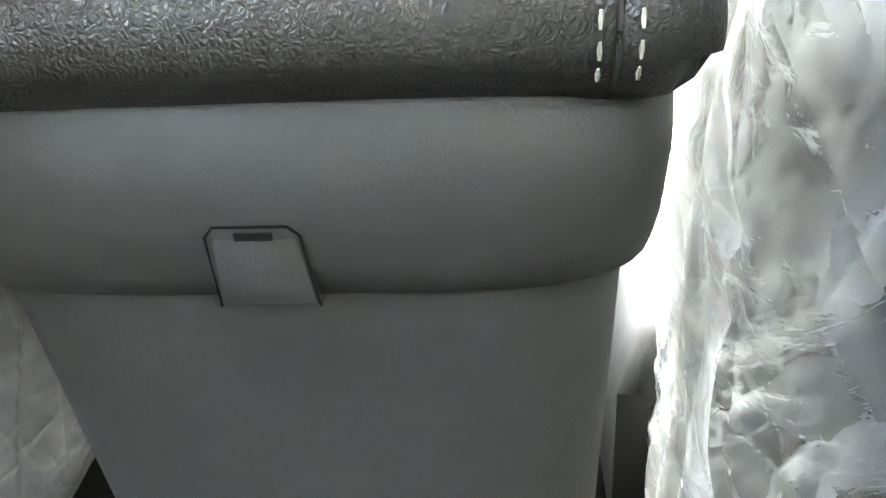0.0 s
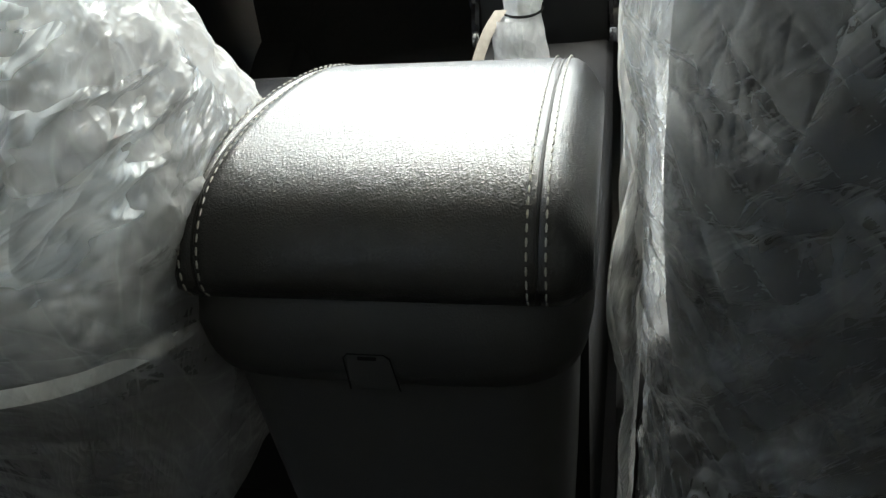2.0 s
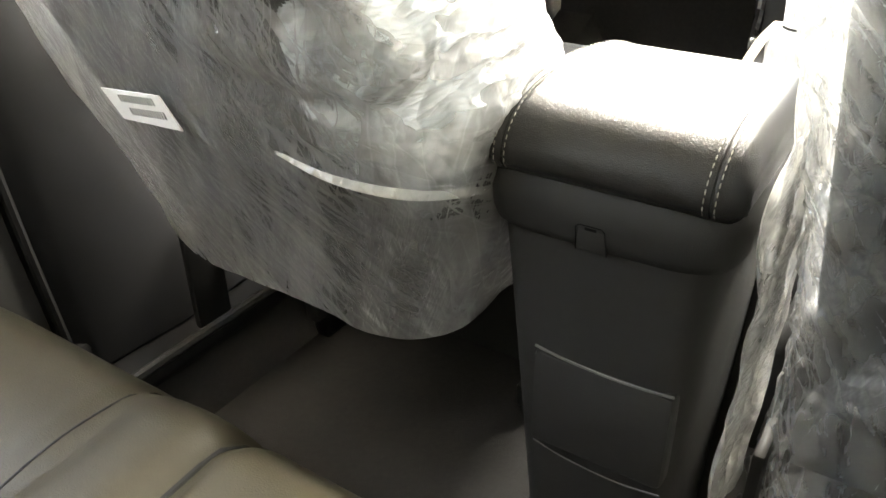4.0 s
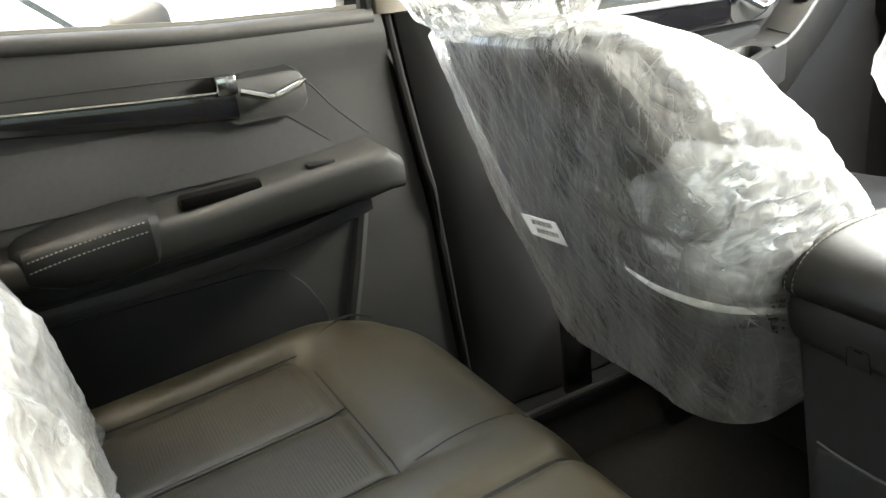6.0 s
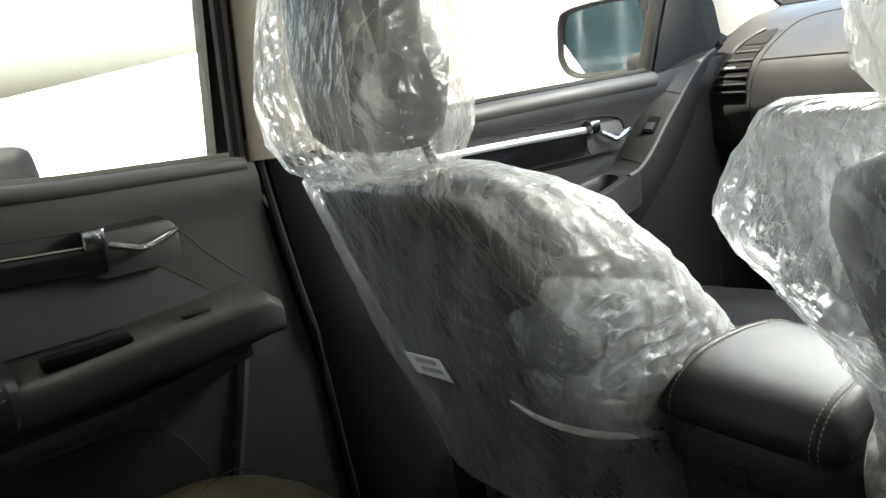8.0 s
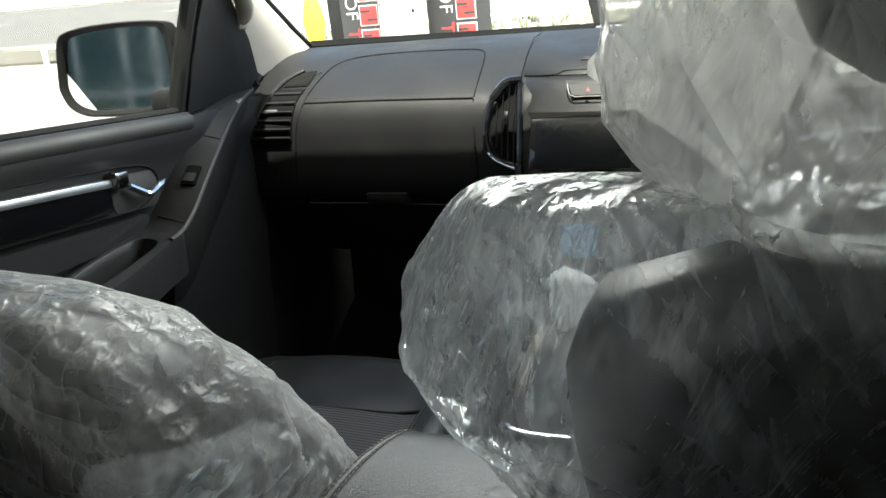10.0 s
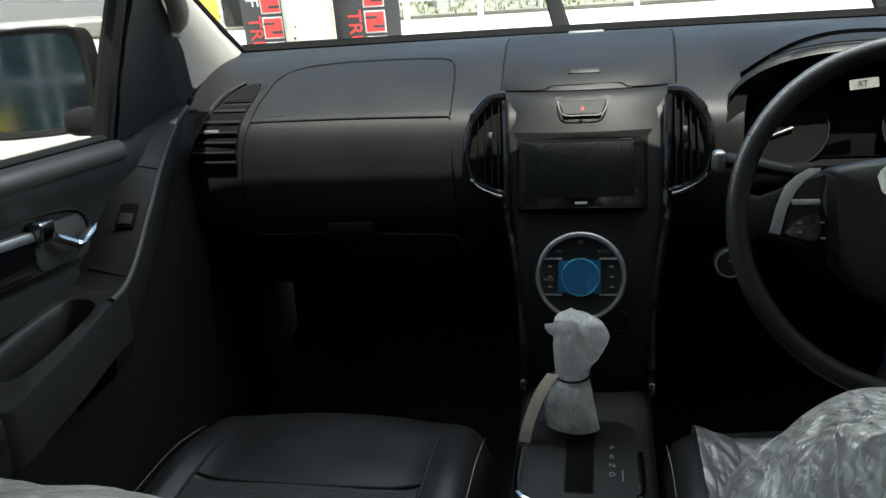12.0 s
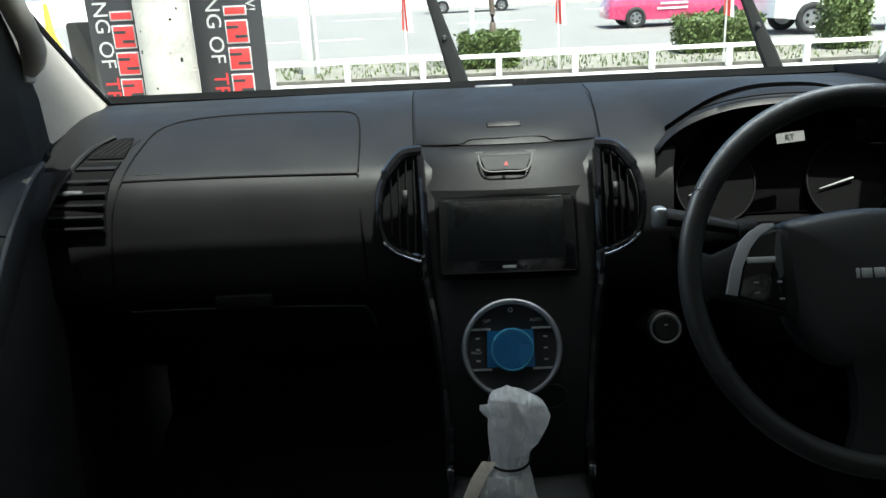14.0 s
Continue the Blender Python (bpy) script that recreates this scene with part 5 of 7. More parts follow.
def build_wheel():
    C, R = Vector((0.4275, 0.8115, 0.7257)), 0.222
    n = Vector((0, -math.cos(radians(21)), math.sin(radians(21))))
    m = facing(C, n)
    wh = thing("steering_wheel", "black leather steering wheel with silver spoke inlays", "steering wheel", C + Vector((0, 0.05, -0.05)))
    part("rim", ring(bmn(), R, 0.0142, m, 72, 12, 0.95), WHEEL_SKIN, wh, "black leather rim")
    for a in (152, 208, 332, 28):
        d = m @ Matrix.Rotation(radians(a), 4, "Z")
        part("rim_joint", ring(bmn(), 0.0145, 0.0007, d @ Matrix.Translation((R, 0, 0)) @ Matrix.Rotation(radians(90), 4, "X") @ Matrix.Diagonal((1, 0.9, 1, 1)), 20, 5), SEAM, wh)
    hub = [(-0.112, 0.058), (-0.10, 0.070), (0, 0.082), (0.10, 0.070), (0.112, 0.058), (0.108, -0.02), (0.095, -0.065), (0.06, -0.10), (0, -0.11), (-0.06, -0.10), (-0.095, -0.065), (-0.108, -0.02)]
    sm = [tuple(p[:2]) for p in smooth_path([(*p, 0) for p in hub + hub[:1]], 4)[:-1]]
    h = part("airbag_cover", loft(bmn(), [[m @ Vector((x * s, y * s, z)) for x, y in sm] for z, s in ((-0.05, 0.8), (-0.045, 1.0), (-0.012, 1.0), (0.0, 0.97), (0.008, 0.85), (0.012, 0.6), (0.013, 0.2))]), WHEEL_SKIN, wh, "moulded black hub cover", smooth=50)
    # maker's badge: plain bars
    for k, w in enumerate((0.004, 0.0125, 0.0125, 0.0125, 0.0125)):
        x = -0.031 + (0, 0.010, 0.025, 0.040, 0.055)[k]
        part("badge_bar", rbox(bmn(), (x - w / 2, -0.006, 0.0122), (x + w / 2, 0.006, 0.0150), 0.001, m=m), INLAY, h, "plain silver badge bar")
    for s in (-1, 1):
        sp = []
        for x, yt, yb, z0, z1 in ((0.10, 0.060, -0.045, -0.03, 0.004), (0.14, 0.055, -0.035, -0.028, 0.002), (0.17, 0.040, -0.025, -0.022, 0.001), (0.195, 0.030, -0.020, -0.014, 0.003), (0.216, 0.038, -0.034, -0.010, 0.008)):
            sp.append([m @ Vector((s * x, y, z)) for y, z in ((yt, z0), (yt, z1 - 0.004), (yt - 0.006, z1), (yb + 0.006, z1), (yb, z1 - 0.004), (yb, z0))])
        spoke = part("spoke", loft(bmn(), sp), DARK, wh, smooth=50)
        inlay = [(0.121, 0.064), (0.135, 0.064), (0.150, 0.055), (0.163, 0.043), (0.175, 0.015), (0.184, -0.018), (0.171, -0.021), (0.163, 0.014), (0.151, 0.037), (0.140, 0.050), (0.120, 0.060)]
        part("silver_inlay", plate(bmn(), [(s * x, y) for x, y in inlay][::s], 0.006, m @ Matrix.Translation((0, 0, 0.008)), 0.001), INLAY, spoke, "satin silver spoke inlay", smooth=30)
        pod = part("switch_pod", plate(bmn(), [(s * 0.114, 0.056), (s * 0.138, 0.048), (s * 0.152, 0.030), (s * 0.162, 0.008), (s * 0.169, -0.021), (s * 0.114, -0.040)], 0.012, m @ Matrix.Translation((0, 0, 0.004)), 0.002), PIANO, spoke, "gloss black switch pod")
        part("volume_bar", rbox(bmn(), (s * 0.140 - 0.017, 0.0165, 0.0095), (s * 0.140 + 0.017, 0.024, 0.013), 0.0012, m=m), INLAY, pod, "silver volume rocker")
        for kx, ky in ((0.148, -0.006), (0.148, -0.018), (0.121, -0.006), (0.120, -0.026)):
            part("key_mark", rbox(bmn(), (s * kx - 0.003, ky - 0.0012, 0.0100), (s * kx + 0.003, ky + 0.0012, 0.0108), 0.0002, m=m), LEGEND, pod)
    low = [[m @ Vector((x * w, y, z)) for x, z in ((-1, -0.02), (-1, 0.0), (-0.8, 0.004), (0.8, 0.004), (1, 0.0), (1, -0.02))] for y, w in ((-0.08, 0.045), (-0.13, 0.04), (-0.175, 0.045), (-0.212, 0.06))]
    part("lower_spoke", loft(bmn(), low), DARK, wh, smooth=50)
    # column and stalks
    col = thing("steering_column", "black steering column shroud with two stalks", "steering column", (0.432, 1.0, 0.66))
    ax = -n
    part("shroud", tube(bmn(), [C + ax * 0.055, C + ax * 0.10, C + ax * 0.20, C + ax * 0.32], [0.05, 0.065, 0.075, 0.085], 14, 0.8), DARK, col)
    for s in (-1, 1):
        x0 = 0.432 + s * 0.06
        pts = [(x0, 0.915, 0.752), (0.432 + s * 0.13, 0.915, 0.765), (0.432 + s * 0.19, 0.922, 0.778), (0.432 + s * 0.225, 0.93, 0.783)]
        stalk = part("stalk", tube(bmn(), pts, [0.008, 0.009, 0.012, 0.013], 10, 0.9), DARK, col, "black column stalk")
        part("stalk_end", rbox(bmn(), (0.432 + s * 0.235 - 0.009, 0.915, 0.768), (0.432 + s * 0.235 + 0.009, 0.94, 0.798), 0.006, 3), SATIN, stalk, "pale stalk end cap")
        part("stalk_collar", lathe(bmn(), [(0.0135, -0.012), (0.0145, -0.008), (0.0145, 0.008), (0.0135, 0.012)], facing((0.432 + s * 0.125, 0.915, 0.764), (1, 0, 0.15)), 16), RUBBER, stalk)


# ---------------------------------------------------------------- seats
def super_ring(cx, w, y0, y1, z, n=40, p=3.4):
    """A rounded-square ring between a back and a front."""
    cy, h = (y0 + y1) / 2, (y1 - y0) / 2
    out = []
    for k in range(n):
        a = 2 * math.pi * k / n
        c, s = math.cos(a), math.sin(a)
        out.append(Vector((cx + w * math.copysign(abs(c) ** (2 / p), c), cy + h * math.copysign(abs(s) ** (2 / p), s), z)))
    return out


def back_shape(cx, prof, grow=0.0, n=40, rows=26, z_low=None):
    """Rings of a seat back; prof rows are (z, half width, back y, front y)."""
    zs = [p[0] for p in prof]
    lo = zs[0] if z_low is None else z_low
    out = []
    for z in np.linspace(lo, zs[-1], rows):
        w, yb, yf = (float(np.interp(z, zs, [p[i] for p in prof])) for i in (1, 2, 3))
        dx = float(np.interp(z, zs, [p[4] for p in prof])) if len(prof[0]) > 4 else 0.0
        out.append(super_ring(cx + dx, w + grow, yb - grow, yf + grow, z + grow * (z - lo) / (zs[-1] - lo), n))
    return out


def film_over(name, rings, material, parent, amp, seed, cap=True, hem=0.0, extra=None, label=""):
    """Loose film round rings of points: broad folds, crumples and a wavy hem."""
    bm = bmn()
    n = len(rings[0])
    rows = []
    for i, rg in enumerate(rings):
        v = i / (len(rings) - 1)
        row = []
        for k, p in enumerate(rg):
            along = rg[(k + 1) % n] - rg[k - 1]
            out = Vector((along.y, -along.x, 0)).normalized()
            q = Vector((p.x, p.y, p.z * 0.45)) + Vector((seed, seed * 2, 0))
            sl = Vector((p.x + 0.45 * p.z + seed, p.y, (p.z - 0.45 * p.x) * 0.35))
            d = amp * (0.8 * ridge(q, 6.0) + 0.55 * ridge(sl, 12.0) + 0.32 * ridge(p + Vector((0, seed, 0)), 29.0) + 0.14 * ridge(sl, 55.0) - 0.75)
            if extra:
                d += extra(p)
            d = max(d, -0.008 if amp < 0.02 else -0.02)
            z = hem * noise.noise(Vector((p.x * 9 + seed, p.y * 9, 0))) * max(0.0, 1 - v * 6)
            row.append(bm.verts.new(p + out * d + Vector((0, 0, z))))
        rows.append(row)
    for a, b in zip(rows, rows[1:]):
        for i in range(n):
            j = (i + 1) % n
            bm.faces.new((a[i], a[j], b[j], b[i]))
    if cap:
        top = bm.verts.new(sum((v.co for v in rows[-1]), Vector()) / n + Vector((0, 0, 0.008)))
        for i in range(n):
            bm.faces.new((rows[-1][i], rows[-1][(i + 1) % n], top))
    return part(name, bm, material, parent, label, smooth=180)


def fan_folds(p, turn, seed, fine=1.0):
    """Sharp creases running along one direction across a back, in metres of height."""
    c, k = math.cos(turn), math.sin(turn)
    u, v = p.x * c + p.z * k, (p.z * c - p.x * k) * 0.10
    q = Vector((u + seed, v + 0.5 * p.y, p.y * 0.6))
    return fine * (0.004 * ridge(q, 15.0) + 0.0025 * ridge(q + Vector((2, 0, 0)), 33.0) + 0.0012 * ridge(q + Vector((4, 0, 0)), 75.0) - 0.003)


def cushion(bm, x0, x1, y0, y1, z, crown, drop, n=24, r=0.05):
    """A padded block: crowned top with rolled edges."""
    rings = []
    for i in range(n + 1):
        u = i / n
        y = y0 + (y1 - y0) * u
        e = min(1.0, min(u, 1 - u) * (y1 - y0) / r)
        roll = math.sqrt(max(0.0, 1 - (1 - e) ** 2))
        row = []
        for k in range(n + 1):
            v = k / n
            x = x0 + (x1 - x0) * v
            f = min(1.0, min(v, 1 - v) * (x1 - x0) / r)
            rr = math.sqrt(max(0.0, 1 - (1 - f) ** 2))
            row.append((x, y, z(x, y) - drop * (1 - roll * rr) * 0.5 + crown * math.sin(math.pi * u) * math.sin(math.pi * v) if z else 0))
        zb = min(p[2] for p in row) - drop
        rings.append(row + [(x1, y, zb), (x0, y, zb)])
    return loft(bm, rings)


PASS_BACK = [(0.33, 0.205, 0.060, 0.36, 0.005), (0.40, 0.215, 0.035, 0.37, 0.012), (0.46, 0.222, 0.012, 0.355, 0.018), (0.53, 0.226, -0.018, 0.31, 0.021), (0.60, 0.229, -0.044, 0.24, 0.023), (0.66, 0.229, -0.065, 0.175, 0.023), (0.71, 0.225, -0.082, 0.125, 0.020), (0.765, 0.213, -0.098, 0.068, 0.012), (0.795, 0.196, -0.104, 0.015, 0.004), (0.818, 0.155, -0.09, -0.04, 0.0)]
DRIV_BACK = [(0.36, 0.205, 0.115, 0.38), (0.42, 0.212, 0.098, 0.38), (0.50, 0.218, 0.070, 0.36), (0.62, 0.222, 0.005, 0.27), (0.73, 0.224, -0.055, 0.15), (0.80, 0.218, -0.092, 0.06), (0.838, 0.20, -0.106, 0.01), (0.860, 0.15, -0.095, -0.03)]


def front_seat(name, cx, prof, label, cushion_x=0.0):
    seat = thing(name, label, "car seat", (cx, 0.4, 0.05), group="front seats")
    part("backrest", loft(bmn(), back_shape(cx, prof, -0.003, 40, 24)), LEATHER, seat, "black leather backrest", smooth=60)
    # cushion: flat middle with raised side bolsters and a rolled front
    cx += cushion_x
    w = 0.242
    def top(x, y):
        u = (x - cx) / w
        return 0.335 + 0.055 * max(0, (y - 0.35) / 0.55) + 0.026 * min(1.0, max(0.0, abs(u) - 0.64) / 0.25) * max(0.0, min(1.0, (0.95 - y) / 0.25)) - 0.05 * max(0.0, (y - 0.72) / 0.23) ** 2 * u * u - 0.10 * max(0.0, (y - 0.86) / 0.1) ** 2
    part("cushion", cushion(bmn(), cx - w, cx + w, 0.25, 0.95, top, 0.008, 0.10, 30, 0.05), LEATHER, seat, "black leather cushion", smooth=60)
    lift = lambda x, y, o=0.0: (x, y, top(x, y) + 0.009 * math.sin(math.pi * (y - 0.25) / 0.70) * math.sin(math.pi * (x - cx + w) / (2 * w)) + o)
    for s in (-1, 1):
        part("seam", tube(bmn(), smooth_path([lift(cx + s * 0.172, y) for y in (0.3, 0.5, 0.7, 0.82, 0.90, 0.925)], 4), 0.0028, 6), SEAM, seat)
        stitches([lift(cx + s * 0.238, y, -0.012) for y in (0.45, 0.6, 0.75, 0.86)], seat, 0.008, 0.001)
    part("seam", tube(bmn(), smooth_path([lift(x, 0.685 + 0.012 * ((x - cx) / 0.17) ** 2) for x in np.linspace(cx - 0.17, cx + 0.17, 9)], 3), 0.0026, 6), SEAM, seat)
    bm = bmn()
    loft(bm, [[lift(x, y, 0.0022) for x in np.linspace(cx - 0.168, cx + 0.168, 15)] + [lift(x, y, -0.01) for x in np.linspace(cx + 0.168, cx - 0.168, 15)] for y in np.linspace(0.3, 0.682, 14)])
    part("ribbed_insert", bm, RIB_DARK, seat, "ribbed dark cloth insert", smooth=60)
    part("base", rbox(bmn(), (cx - 0.20, 0.36, 0.10), (cx + 0.20, 0.86, 0.27), 0.03), CARPET, seat)
    for s in (-1, 1):
        part("seat_rail", rbox(bmn(), (cx + s * 0.20 - 0.014, 0.34, 0.02), (cx + s * 0.20 + 0.014, 0.9, 0.06), 0.006), STEEL, seat, "steel seat rail")
        part("rail_leg", rbox(bmn(), (cx + s * 0.20 - 0.016, 0.36, -0.03), (cx + s * 0.20 + 0.016, 0.42, 0.04), 0.006), STEEL, seat)
        part("rail_leg", rbox(bmn(), (cx + s * 0.20 - 0.022, 0.82, -0.03), (cx + s * 0.20 + 0.022, 0.88, 0.11), 0.006), STEEL, seat)
        if s > 0:
            continue
        hinge = part("recliner_bracket", rbox(bmn(), (cx + s * 0.215 - 0.006, 0.13, 0.13), (cx + s * 0.215 + 0.006, 0.19, 0.285), 0.004), DARK, seat, "dark recliner bracket")
        for hz in (0.15, 0.20, 0.25):
            part("bolt", lathe(bmn(), [(0.008, 0.0), (0.009, 0.003), (0.005, 0.006), (0.0005, 0.0065)], facing((cx + s * 0.215 + s * 0.006, 0.155, hz), (s, -0.3, 0)), 12), STEEL, hinge, "steel bolt head")
    return seat


def headrest(parent, cx, cy, z0, z1, k=1.0):
    rows = [(z0, 0.085, cy - 0.03, cy + 0.03), (z0 + 0.02, 0.115, cy - 0.045, cy + 0.05), (z0 + 0.09, 0.13, cy - 0.055, cy + 0.06), (z1 - 0.04, 0.112, cy - 0.055, cy + 0.05), (z1 - 0.01, 0.09, cy - 0.045, cy + 0.03), (z1, 0.07, cy - 0.03, cy + 0.01)]
    rows = [(z, w * k, a, b) for z, w, a, b in rows]
    part("headrest", loft(bmn(), back_shape(cx, rows, 0.0, 32, 14)), LEATHER, parent, "black leather headrest", smooth=60)
    for s in (-0.06, 0.06):
        part("headrest_post", tube(bmn(), [(cx + s, cy + 0.045, z0 - 0.06), (cx + s, cy + 0.012, z0 + 0.03)], 0.006, 8), CHROME, parent, "chrome headrest post")


def bunch(name, parent, cx, prof, seed):
    """A doubled, crumpled patch of film round the inner corner of a seat back, with a ragged edge."""
    bm = bmn()
    rings = back_shape(cx, prof, 0.016, 600, 170, z_low=0.49)
    grid = []
    for i, rg in enumerate(rings):
        row = []
        c = sum(rg, Vector()) / len(rg)
        for k in range(490, 618):
            p = rg[k % 600]
            k = k / 2
            u, v = (k - 275) / 31, (p.z - 0.615) / 0.125
            out = Vector((p.x - c.x, p.y - c.y, 0)).normalized()
            q = Vector((k * 0.0042 + seed, p.z, 0.5))
            flow = Vector((q.x * 0.55 + 0.3 * q.y, q.y * 1.4 - 0.25 * q.x, 0))
            d = 0.008 * (ridge(flow, 13) - 0.35) + 0.005 * (ridge(flow, 31) - 0.3) + 0.002 * ridge(flow, 70)
            e = math.hypot(u, v) + 0.3 * noise.noise(q * 9)
            fade = max(0.0, min(1.0, (0.95 - e) / 0.35))
            row.append(bm.verts.new(p + out * (d * fade - 0.008 * (1 - fade))) if e < 0.95 else None)
        grid.append(row)
    for a, b in zip(grid, grid[1:]):
        for k in range(len(a) - 1):
            f = (a[k], a[k + 1], b[k + 1], b[k])
            if all(f):
                bm.faces.new(f)
    return part(name, bm, FILM_BUNCH, parent, "bright doubled crumple of film", smooth=35)


def build_front_seats():
    ps = front_seat("front_seat", -0.345, PASS_BACK, "black leather front passenger seat under plastic film", -0.04)
    headrest(ps, -0.306, -0.115, 0.855, 1.09, 0.8)
    ds = front_seat("front_seat", 0.365, DRIV_BACK, "black leather driver seat under plastic film")
    headrest(ds, 0.365, 0.0, 0.915, 1.14)

    cov = thing("seat_film_cover", "crumpled clear plastic film pulled over the passenger backrest", "plastic cover", (-0.345, 0.0, 0.33), group="seat films")
    def belly(p):
        d = 0.012 * max(0.0, 1 - abs(p.z - 0.55) / 0.2) * (1 if p.y < 0.1 else 0)
        star = Vector((p.x + 0.13, p.y - 0.03, p.z - 0.63))
        near = max(0.0, 1 - (star.x / 0.17) ** 2 - (star.z / 0.14) ** 2) ** 0.6
        q = Vector((p.x * 0.3 + 3, p.y * 0.3 + 1, p.z * 1.5 + 0.35 * p.x))
        high = max(0.0, min(1.0, (p.z - 0.52) / 0.2))
        d += (1 - near) * high * (0.4 * fan_folds(p, 0.12, 3.0) + 0.3 * fan_folds(p, -0.55, 7.0)) + near * fan_folds(p, 1.35, 5.0, 0.8) + near * fan_folds(p, 0.9, 9.0, 0.5)
        return d + near * (0.004 * ridge(q, 12.0) + 0.003 * ridge(q, 27.0) - 0.003)
    rings = back_shape(-0.345, PASS_BACK, 0.010, 520, 300, z_low=0.338)
    for i, rg in enumerate(rings):           # the hem sags to a rounded point
        v = i / (len(rings) - 1)
        if v < 0.25:
            for p in rg:
                u = abs(p.x + 0.20) / 0.22
                p.z += (1 - v / 0.25) * (0.012 * u * u - 0.004)
                if p.y < 0.15:
                    p.y -= 0.012 * (1 - v / 0.25)
    film_over("backrest_film", rings, FILM, cov, 0.0035, 1.3, hem=0.022, extra=belly, label="crumpled clear film with a gathered hem")
    for pts, r in (([(-0.215, -0.046, 0.556), (-0.165, -0.040, 0.543), (-0.121, -0.006, 0.527), (-0.098, 0.05, 0.512), (-0.090, 0.1, 0.50)], 0.0038),):
        path = smooth_path(pts, 6)
        n = len(path)
        part("film_crease", tube(bmn(), path, [0.0005 + r * math.sin(math.pi * (0.06 + 0.88 * i / n)) for i in range(n)], 8, 0.22, up=(0, -1, 0.4)), FILM_WHITE, cov, "bright doubled fold of film")
    bunch("bunched_film", cov, -0.345, PASS_BACK, 21)
    lab = thing("barcode_label", "white paper barcode label stuck inside the film", "label", (-0.39, -0.03, 0.53))
    lm = facing((-0.352, -0.060, 0.571), (0.02, -1, -0.28)) @ Matrix.Rotation(radians(6), 4, "Z")
    part("paper", plate(bmn(), [(-0.040, 0.014), (0.036, 0.013), (0.043, -0.020), (-0.032, -0.016)], 0.001, lm), PAPER, lab, smooth=0)
    for row, y in enumerate((0.006, -0.0065)):
        for k in range(13):
            w = (0.0008, 0.0014, 0.0010)[(k * 7 + row) % 3]
            x = -0.020 + k * 0.0036 + row * 0.006
            part("barcode_bar", rbox(bmn(), (x, y - 0.0035, 0.0004), (x + w, y + 0.0035, 0.0009), 0, m=lm), INK, lab)

    hr = thing("headrest_bag", "clear plastic bag gathered over the passenger headrest", "plastic cover", (-0.36, -0.09, 0.80), group="headrest bags")
    prof = [(0.825, 0.08, -0.17, -0.07), (0.839, 0.106, -0.195, -0.055), (0.872, 0.127, -0.21, -0.045), (0.92, 0.135, -0.212, -0.045), (0.98, 0.128, -0.20, -0.05), (1.05, 0.106, -0.185, -0.05), (1.10, 0.088, -0.172, -0.055), (1.125, 0.05, -0.15, -0.1)]
    film_over("bag_film", back_shape(-0.305, prof, 0.0, 300, 180), FILM_BAG, hr, 0.0032, 4.1, label="crumpled clear bag")
    part("gathered_hem", tube(bmn(), smooth_path([(-0.305 + 0.095 * math.cos(a), -0.122 + 0.062 * math.sin(a), 0.831 + 0.004 * math.sin(5 * a)) for a in (2 * math.pi * k / 18 for k in range(19))], 3), [0.006 + 0.003 * math.sin(k * 1.7) for k in range(55)], 8), FILM_THICK, hr, "gathered milky hem")
    hr = thing("headrest_bag", "milky plastic bag bunched over the driver headrest", "plastic cover", (0.37, -0.1, 0.87), group="headrest bags")
    prof = [(0.850, 0.11, -0.085, 0.055), (0.866, 0.165, -0.105, 0.095), (0.905, 0.195, -0.118, 0.12), (1.0, 0.203, -0.116, 0.13), (1.10, 0.185, -0.10, 0.11), (1.16, 0.13, -0.07, 0.08), (1.175, 0.05, -0.03, 0.03)]
    film_over("bag_film", back_shape(0.368, prof, 0.0, 300, 180), FILM_THICK, hr, 0.008, 7.7, label="bunched milky bag")
    corner = [((0.292, -0.112, 0.905), 0.030), ((0.297, -0.120, 0.89), 0.022), ((0.302, -0.124, 0.876), 0.014), ((0.306, -0.125, 0.862), 0.007)]
    part("bag_corner", loft(bmn(), [[(x - w, y, z + 0.3 * w), (x - 0.3 * w, y - 0.008, z), (x + w, y - 0.002, z + 0.2 * w), (x, y + 0.003, z)] for (x, y, z), w in corner]), FILM_THICK, hr, "loose bag corner", smooth=60)
    tip = [((0.235, 0.085, 0.935), 0.085), ((0.208, 0.092, 0.932), 0.06), ((0.175, 0.098, 0.927), 0.032), ((0.143, 0.10, 0.923), 0.004)]
    part("bag_corner", loft(bmn(), [[(x, y, z - w), (x + 0.4 * w, y + 0.012, z), (x, y + 0.004, z + w), (x + 0.2 * w, y - 0.006, z)] for (x, y, z), w in tip]), FILM_WHITE, hr, "stiff folded bag corner", smooth=60)

    cov = thing("seat_film_cover", "creased clear plastic film over the driver backrest with a torn side", "plastic cover", (0.365, 0.05, 0.33), group="seat films")
    def puff(p):
        s = lerp(p.z, [(0.60, 0.0), (0.66, 0.012), (0.707, 0.026), (0.745, 0.048), (0.78, 0.066), (0.807, 0.078), (0.83, 0.074), (0.85, 0.066), (0.868, 0.06), (0.89, 0.05)])
        s *= max(0.0, min(1.0, (0.26 - p.x) / 0.08)) * max(0.0, 1 - ((p.y + 0.025) / 0.085) ** 2)
        fan = Vector((p.x * 1.3 + 0.5 * p.z, p.y, (p.z - 0.8 * p.x) * 0.3))
        inner = max(0.0, min(1.0, (0.36 - p.x) / 0.12))
        d = inner * fan_folds(p, -0.95, 2.0, 1.3) + (1 - inner) * fan_folds(p, 0.08, 6.0, 1.0) + 0.4 * fan_folds(p, 0.35, 11.0)
